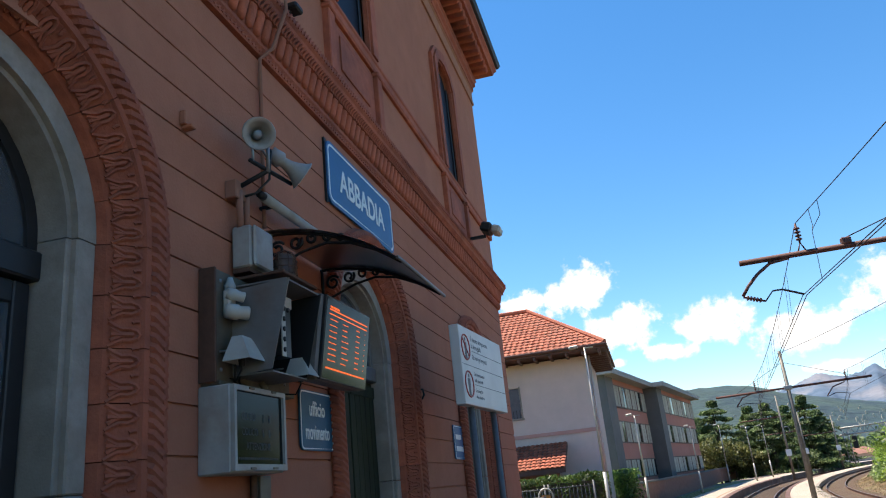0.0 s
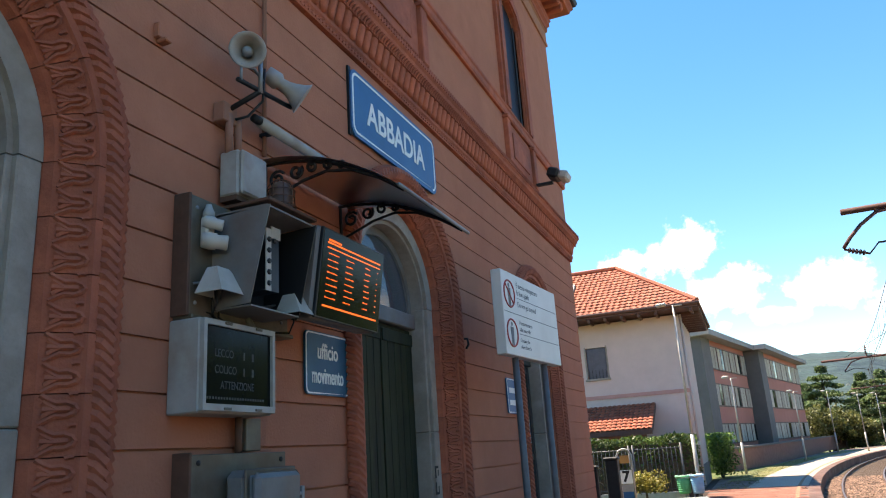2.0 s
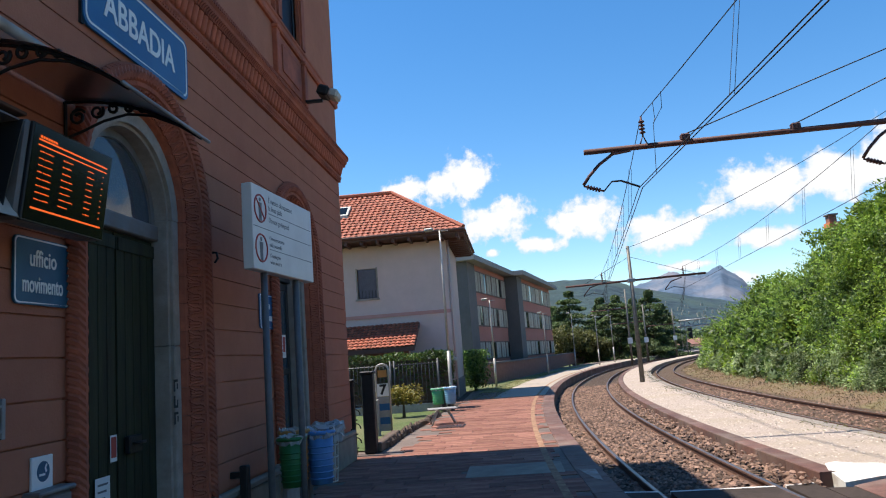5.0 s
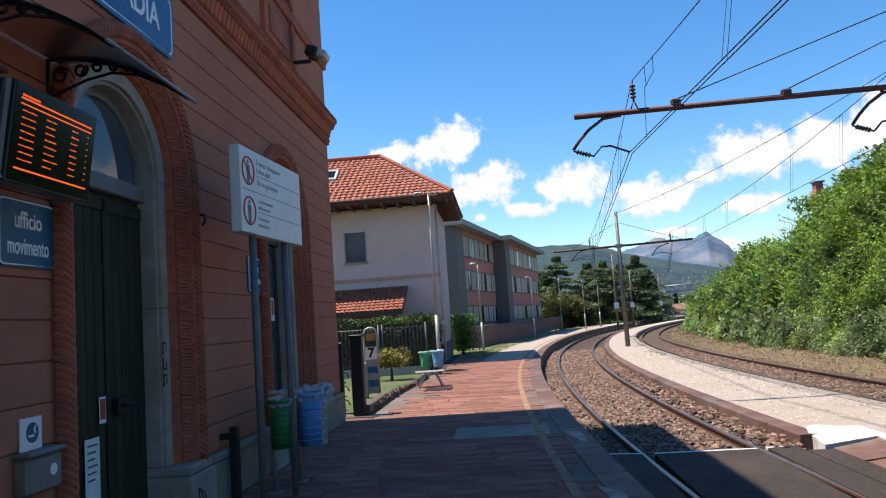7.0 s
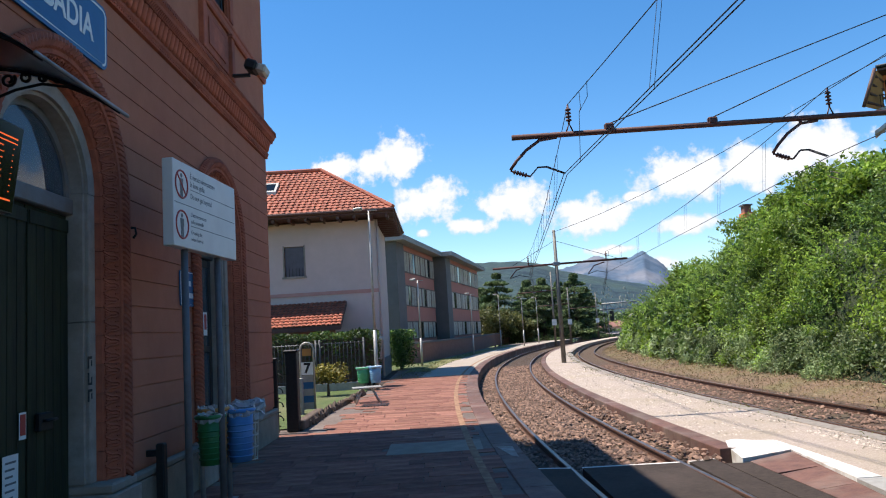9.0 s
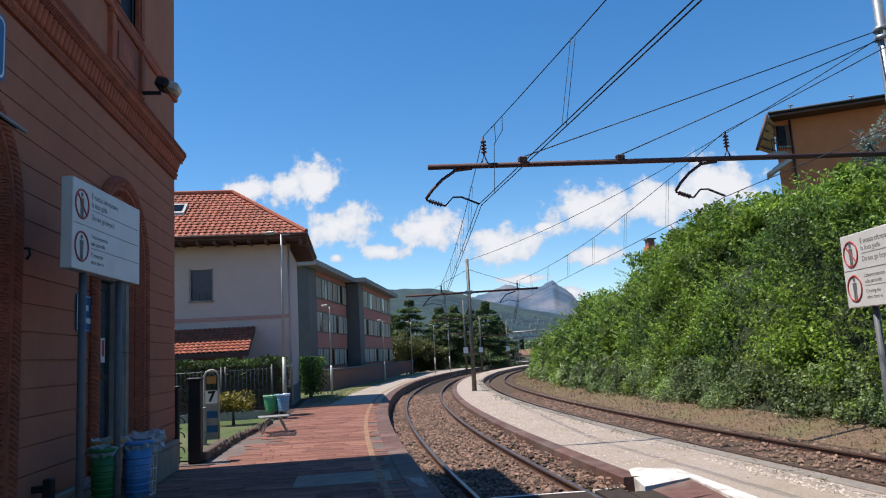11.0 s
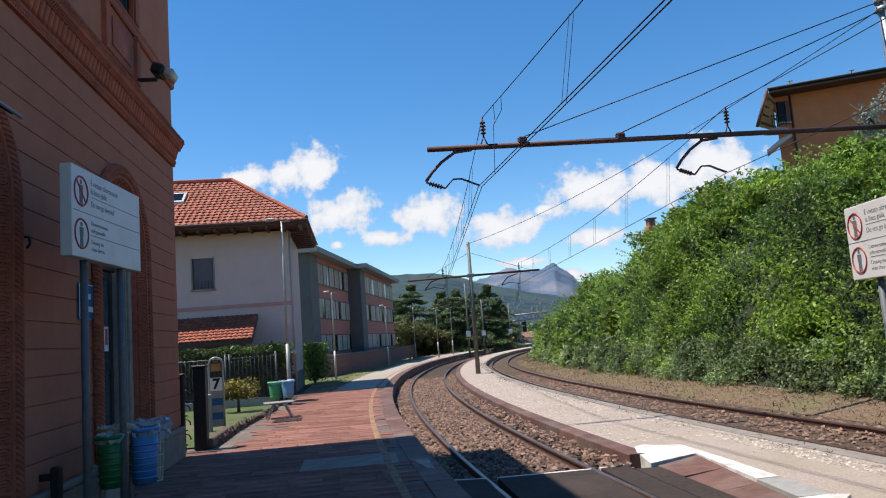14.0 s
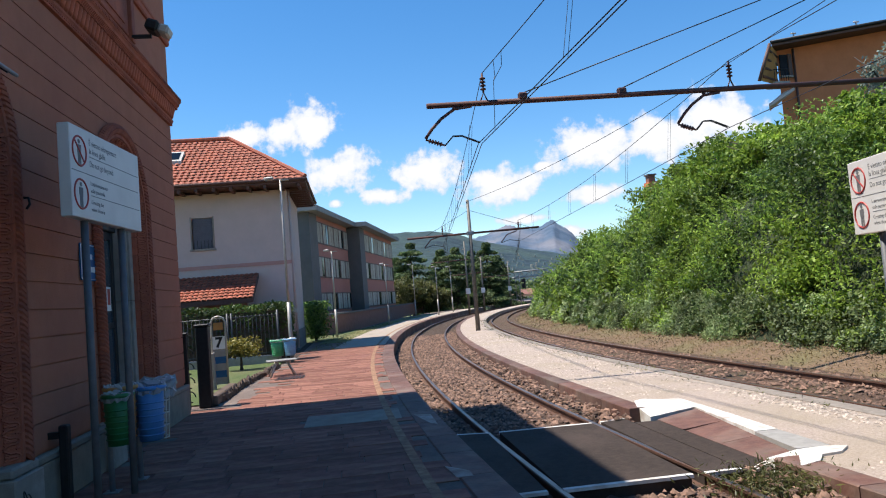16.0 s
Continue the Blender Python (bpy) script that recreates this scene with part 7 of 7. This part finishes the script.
green_bin = basket((0.57, 8.80, 0), 0.105, 0.128, 0.46, 0.95, M["bin_green"], "green plastic litter bin lined with a clear bag", "bins by the wall")
blue_bin = basket((0.73, 9.30, 0), 0.115, 0.138, 0.40, 0.95, M["bin_blue"], "blue slotted plastic litter bin with a clear bag", "bins by the wall")
for at in ((0.45, 8.90), (0.58, 9.38)):
    stand = thing("bin_post", "short galvanised post carrying a litter bin", "post", "bin posts", (at[0], at[1], 0))
    tube("post", [(0, 0, 0), (0, 0, 0.9)], 0.028, M["galv"], stand)
    box("foot", (-0.07, -0.07, 0), (0.07, 0.07, 0.012), M["galv"], stand)
yb = basket((0.50, 9.12, 0), 0.12, 0.14, 0.42, 0.99, M["ochre"], "yellow plastic litter bin with a clear bag", "bins by the wall")
wb = thing("wire_basket", "white wire litter basket beside the blue bin", "litter bin")
for k in range(14):
    a = 2 * math.pi * k / 14
    tube("wire", [(0.68 + 0.14 * math.cos(a), 9.62 + 0.14 * math.sin(a), 0.36), (0.68 + 0.17 * math.cos(a), 9.62 + 0.17 * math.sin(a), 0.9)], 0.007, M["white_plastic"], wb, sides=5)
for z in (0.37, 0.5, 0.63, 0.76, 0.9):
    tube("ring", [(0.68 + (0.14 + 0.055 * (z - 0.36)) * math.cos(a), 9.62 + (0.14 + 0.055 * (z - 0.36)) * math.sin(a), z) for a in np.linspace(0, 6.283, 18, endpoint=False)], 0.008, M["white_plastic"], wb, sides=5, closed=True)
rgb = np.random.default_rng(19)
V, F = lathe_data([(0.16, 0.80), (0.178, 0.86), (0.18, 0.90), (0.20, 0.93), (0.195, 0.97), (0.14, 1.0), (0.07, 0.98), (0.05, 0.94)], 22, Matrix.Translation((0.74, 9.60, 0)))
V = [v + Vector(rgb.normal(scale=0.013, size=3)) for v in V]
raw("bag", V, F[:-2], M["film"], wb, "bulging translucent plastic bag").visible_shadow = False
tube("leg", [(0.52, 9.62, 0.0), (0.52, 9.62, 0.9)], 0.022, M["galv"], wb)
basket((0.50, 24.2, 0), 0.16, 0.20, 0.22, 0.70, M["bin_pale_green"], "green litter bin hung near the lamp post", "bins by the lamp")
basket((0.88, 24.05, 0), 0.15, 0.18, 0.22, 0.72, M["bin_pale_blue"], "blue litter bin hung near the lamp post", "bins by the lamp")
for x, y in ((0.50, 24.42), (0.74, 24.2)):
    stand = thing("bin_post", "short galvanised post carrying a litter bin", "post", "bin posts", (x, y, 0))
    tube("post", [(0, 0, 0), (0, 0, 0.7)], 0.025, M["galv"], stand)

bench = thing("bench", "weathered grey bench with splayed legs", "bench", at=(1.02, 19.9, 0), rz=10)
for k in range(5):
    box("slat", (-0.36, -0.26 + 0.11 * k, 0.36), (0.36, -0.17 + 0.11 * k, 0.39), M["pole_grey"], bench, bevel=0.006)
for sx in (-1, 1):
    for sy in (-1, 1):
        tube("leg", [(sx * 0.12, sy * 0.15, 0.36), (sx * 0.30, sy * 0.30, 0.0)], 0.022, M["pole_grey"], bench)
    tube("brace", [(sx * 0.12, -0.2, 0.35), (sx * 0.12, 0.2, 0.35)], 0.018, M["pole_grey"], bench)
gr = thing("drain_grate", "dark iron drain grate in the paving", "grate")
box("frame", (0.95, 18.75, -0.01), (1.6, 19.45, 0.006), M["iron"], gr)
for k in range(8):
    box("bar", (0.97 + 0.08 * k, 18.77, 0.006), (1.0 + 0.08 * k, 19.43, 0.014), M["rust_bar"], gr)

# ---------------- orange house on the bank ----------------
oh = thing("orange_house", "orange house with wide eaves above the trees", "house")
WV = [(21.4, 30.0), (36.0, 30.0), (38.0, 33.0), (23.7, 33.0)]


def eave_z(x):
    return 10.72 + 0.135 * (x - 20.65)


raw("wall", [(x, y, 3.5) for x, y in WV] + [(x, y, eave_z(x) - 0.02) for x, y in WV], [(0, 1, 5, 4), (1, 2, 6, 5), (2, 3, 7, 6), (3, 0, 4, 7), (4, 5, 6, 7)], M["orange_wall"], oh)
rv = [(x, y, eave_z(x)) for x, y in ((20.65, 29.1), (37, 29.1), (39, 33.2), (23.2, 33.2))]
raw("roof", rv + [(x, y, z + 0.22) for x, y, z in rv], [(3, 2, 1, 0), (4, 5, 6, 7), (0, 1, 5, 4), (1, 2, 6, 5), (2, 3, 7, 6), (3, 0, 4, 7)], M["brown_frame"], oh)
tube("gutter", [(20.6, 29.05, eave_z(20.6) + 0.16), (37, 29.05, eave_z(37) + 0.16)], 0.07, M["iron"], oh)
# steep verge at the gable: boarded soffit on thin purlins
g = [Vector(p) for p in ((20.65, 29.12, 10.72), (20.15, 29.3, 9.35), (21.35, 30.1, 9.35), (21.4, 29.98, 10.75))]
raw("gable_soffit", g + [p + Vector((-0.14, -0.02, 0.06)) for p in g], [(0, 1, 2, 3), (7, 6, 5, 4), (0, 4, 5, 1), (1, 5, 6, 2), (2, 6, 7, 3), (3, 7, 4, 0)], M["ochre"], oh, "sunlit boarded soffit")
tube("verge_board", [g[0] + Vector((-0.1, -0.04, 0.1)), g[1] + Vector((-0.12, -0.04, 0))], 0.07, M["brown_frame"], oh)
for k in range(4):
    p = g[0].lerp(g[1], 0.15 + 0.24 * k)
    q = g[3].lerp(g[2], 0.15 + 0.24 * k)
    tube("purlin", [p, q], 0.06, M["brown_frame"], oh, sides=6)
w = box("window", (21.47, 29.93, 9.7), (21.80, 29.99, 10.6), M["window_dark"], oh)
box("shutter", (21.82, 29.90, 9.68), (21.98, 29.97, 10.62), M["brown_frame"], w)
box("window_sill", (21.42, 29.86, 9.62), (22.0, 29.99, 9.69), M["stone"], w)
bal = box("balcony", (20.75, 29.3, 9.15), (21.42, 30.0, 9.30), M["concrete"], oh)
for k in range(7):
    tube("rail_bar", [(20.78 + 0.1 * k, 29.34, 9.30), (20.78 + 0.1 * k, 29.34, 9.80)], 0.014, M["iron"], bal, sides=5)
tube("rail", [(20.75, 29.34, 9.81), (21.42, 29.34, 9.81)], 0.022, M["iron"], bal)
raw("lower_soffit", [(20.3, 29.2, 8.35), (21.5, 29.2, 9.0), (21.5, 30.0, 9.0), (20.8, 30.0, 8.35), (20.3, 29.2, 8.22), (21.5, 29.2, 8.87), (21.5, 30.0, 8.87), (20.8, 30.0, 8.22)],
    [(0, 1, 2, 3), (7, 6, 5, 4), (0, 4, 5, 1), (1, 5, 6, 2), (2, 6, 7, 3), (3, 7, 4, 0)], M["house_wall"], oh)
tube("downpipe", [(22.1, 29.93, 10.85), (22.1, 29.93, 5)], 0.05, M["brown_frame"], oh)
for x in (22.6, 25.6):
    tube("aerial", [(x, 30.5, eave_z(x)), (x, 30.5, eave_z(x) + 0.75)], 0.03, M["pole_grey"], oh)
    tube("aerial_cap", [(x - 0.12, 30.5, eave_z(x) + 0.72), (x + 0.12, 30.5, eave_z(x) + 0.72)], 0.03, M["pole_grey"], oh)
far_h = thing("chimney_house", "red brick chimney house seen over the thicket", "house")
box("wall", (25.5, 54.0, 3.0), (26.3, 55.0, 8.9), M["orange_wall"], far_h)
box("chimney", (25.6, 54.2, 8.9), (26.1, 54.8, 9.4), M["brick_wall"], far_h)
box("cap", (25.5, 54.1, 9.4), (26.2, 54.9, 9.5), M["grey_render"], far_h)

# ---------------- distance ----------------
# aerial haze is painted into these base colours: teal hill, bluer mountain
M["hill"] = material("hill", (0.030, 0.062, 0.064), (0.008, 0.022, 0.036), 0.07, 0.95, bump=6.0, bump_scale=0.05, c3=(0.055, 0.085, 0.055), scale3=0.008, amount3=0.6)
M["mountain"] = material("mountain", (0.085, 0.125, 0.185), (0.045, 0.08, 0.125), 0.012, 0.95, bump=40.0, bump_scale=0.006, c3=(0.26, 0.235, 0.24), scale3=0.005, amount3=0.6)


def ridge_sheet(name, dist, prof, mat, label, rough, foot):
    rows = []
    for f in (1.25, 1.0, 0.86, 0.7, 0.5, 0.3):
        row = []
        a0, a1 = prof[0][0], prof[-1][0]
        for i in range(240):
            a = a0 + (a1 - a0) * i / 239
            for (p, h0), (q, h1) in zip(prof, prof[1:]):
                if p <= a <= q:
                    h = h0 + (h1 - h0) * (a - p) / (q - p)
                    break
            y = dist * (1 if f > 1 else f if f == 1 else 0.55 + 0.45 * f)
            crest = 1.62 + dist * h
            k = {1.25: 0.6, 1.0: 1.0, 0.86: 0.86, 0.7: 0.62, 0.5: 0.3, 0.3: 0.0}[f]
            yy = dist * {1.25: 1.15, 1.0: 1.0, 0.86: 0.93, 0.7: 0.85, 0.5: 0.75, 0.3: 0.62}[f]
            z = crest * k * (yy / dist if f < 1 else 1)
            if k:
                z += dist * rough * (noise.noise(Vector((a * 60, f * 5, 0))) * 1.0 + noise.noise(Vector((a * 240, f * 9, 2))) * 0.7)
            row.append(Vector((2.88 + yy * a, 1.3 + yy, z if k else -1.0)))
        rows.append(row)
    V, F = sheet_data(rows)
    tagged(raw(name, V, F, mat, None, label, smooth=True), category="hills", kind="structure")


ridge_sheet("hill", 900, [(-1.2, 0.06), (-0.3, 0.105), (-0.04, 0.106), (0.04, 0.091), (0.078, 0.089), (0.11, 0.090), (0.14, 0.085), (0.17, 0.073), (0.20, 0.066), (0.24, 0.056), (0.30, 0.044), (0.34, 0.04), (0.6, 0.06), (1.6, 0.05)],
            M["hill"], "wooded green hill across the valley, haze tint in its colour", 0.0016, 0)
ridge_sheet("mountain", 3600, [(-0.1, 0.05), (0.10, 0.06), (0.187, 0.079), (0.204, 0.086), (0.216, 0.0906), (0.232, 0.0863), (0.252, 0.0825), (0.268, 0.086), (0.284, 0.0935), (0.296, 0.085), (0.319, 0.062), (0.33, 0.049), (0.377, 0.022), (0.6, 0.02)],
            M["mountain"], "grey rocky mountain with a pale peak, tinted blue for haze", 0.0026, 0)
rgv = random.Random(9)
chunks = []
for _ in range(110):
    a = rgv.uniform(0.06, 0.30)
    q = rgv.uniform(0.78, 0.92)
    yy = 900 * q
    z = 1.62 + 900 * (0.09 - max(0, a - 0.12) * 0.25) * (0.30 + (q - 0.75) / 0.18 * 0.5) * q
    x = 2.88 + yy * a
    s = rgv.uniform(0.7, 1.5)
    y = yy - 6
    chunks.append(([(x - s, y, z - 4), (x + s, y, z - 4), (x + s, y + s, z - 4), (x - s, y + s, z - 4), (x - s, y, z + s), (x + s, y, z + s), (x + s, y + s, z + s), (x - s, y + s, z + s), (x, y, z + s * 1.6), (x, y + s, z + s * 1.6)],
                   [(0, 1, 5, 4), (1, 2, 6, 5), (3, 0, 4, 7), (4, 5, 8), (5, 6, 9, 8), (7, 4, 8, 9)]))
V, F = merged(chunks)
tagged(raw("village_houses", V, F, M["curtain"]), "scatter of pale village houses on the hillside", "houses", kind="stuff")


def cedar(at, height, spread, seed):
    t = thing("cedar_tree", "dark green cedar with drooping tiers of branches", "tree", "cedars", at)
    rgt = np.random.default_rng(seed)
    tube("trunk", [(0, 0, 0), (0, 0, height * 0.95)], 0.28, M["bark"], t, taper=0.04)
    cs, rs = [], []
    for k in range(10):
        f = k / 9
        z = height * (0.10 + 0.86 * f)
        reach = spread * (1 - f) ** 0.75 + 0.25
        for j in range(8):
            a = rgt.uniform(0, 6.28)
            long = rgt.uniform(0.75, 1.15)
            for q in (0.3, 0.55, 0.78, 1.0):
                rr = reach * q * long
                cs.append((rr * math.cos(a), rr * math.sin(a), z - 0.35 * q * q + rgt.normal() * 0.08))
                rs.append(0.46 * (1.1 - 0.55 * f) * (1.15 - 0.4 * q) * spread / 3)
            if j < 4:
                tube("limb", [(0, 0, z), (reach * 0.8 * math.cos(a), reach * 0.8 * math.sin(a), z - 0.1)], 0.05, M["bark"], t, sides=5, taper=0.015)
    pts = clump_points(np.array(cs), np.array(rs) * 1.3, 60, rgt, 0.28)
    quads("crown", leaves(pts, 0.15, rgt, 0.8, 0.45), M["leaf_dark"], t)


for k, (a, y, h, sp) in enumerate(((0.081, 84, 8.2, 4.4), (0.060, 88, 6.8, 3.6), (0.122, 88, 7.4, 4.4), (0.142, 84, 7.2, 4.2), (0.165, 92, 7.2, 4.0), (0.186, 88, 7.8, 4.0), (0.20, 94, 6.4, 3.2))):
    cedar((2.88 + y * a, 1.3 + y, -0.5), h + 0.4, sp, 60 + k)
for k, (a, y, h, sp) in enumerate(((0.055, 76, 4.2, 2.2), (0.075, 78, 4.4, 2.2), (0.095, 79, 3.6, 2.0), (0.112, 80, 2.8, 1.6))):
    tree((2.88 + y * a, 1.3 + y, -0.5), h, sp, M["leaf_olive"], "rounded olive-green tree behind the boundary wall", 90 + k, 60, 70, 0.14)
fh = thing("red_roof_house", "low house with a red roof beyond the signal gantry", "house")
box("wall", (26.6, 106, -0.6), (29.8, 111, 0.9), M["house_wall"], fh)
raw("roof", [(26.2, 105.4, 0.9), (30.2, 105.4, 0.9), (30.2, 111.6, 0.9), (26.2, 111.6, 0.9), (27.6, 108.5, 1.7), (29.0, 108.5, 1.7)], [(0, 1, 5, 4), (1, 2, 5), (2, 3, 4, 5), (3, 0, 4), (3, 2, 1, 0)], M["brick_wall"], fh)

# woods filling the valley floor behind the bend
rgw = np.random.default_rng(31)
wc, wr = [], []
for _ in range(700):
    y = rgw.uniform(125, 260)
    a = rgw.uniform(-0.1, 0.5)
    r = rgw.uniform(1.2, 2.6)
    wc.append((2.88 + y * a, 1.3 + y, -0.6 + rgw.uniform(0.0, 1.0) * (0.8 + 0.012 * y) + 0.3 * r))
    wr.append(r)
pts = clump_points(np.array(wc), np.array(wr), 70, rgw)
tagged(quads("far_wood", leaves(pts, 0.42, rgw), M["leaf_dark"], None, "dark green wood on the valley floor beyond the bend", "stuff"), category="wood")
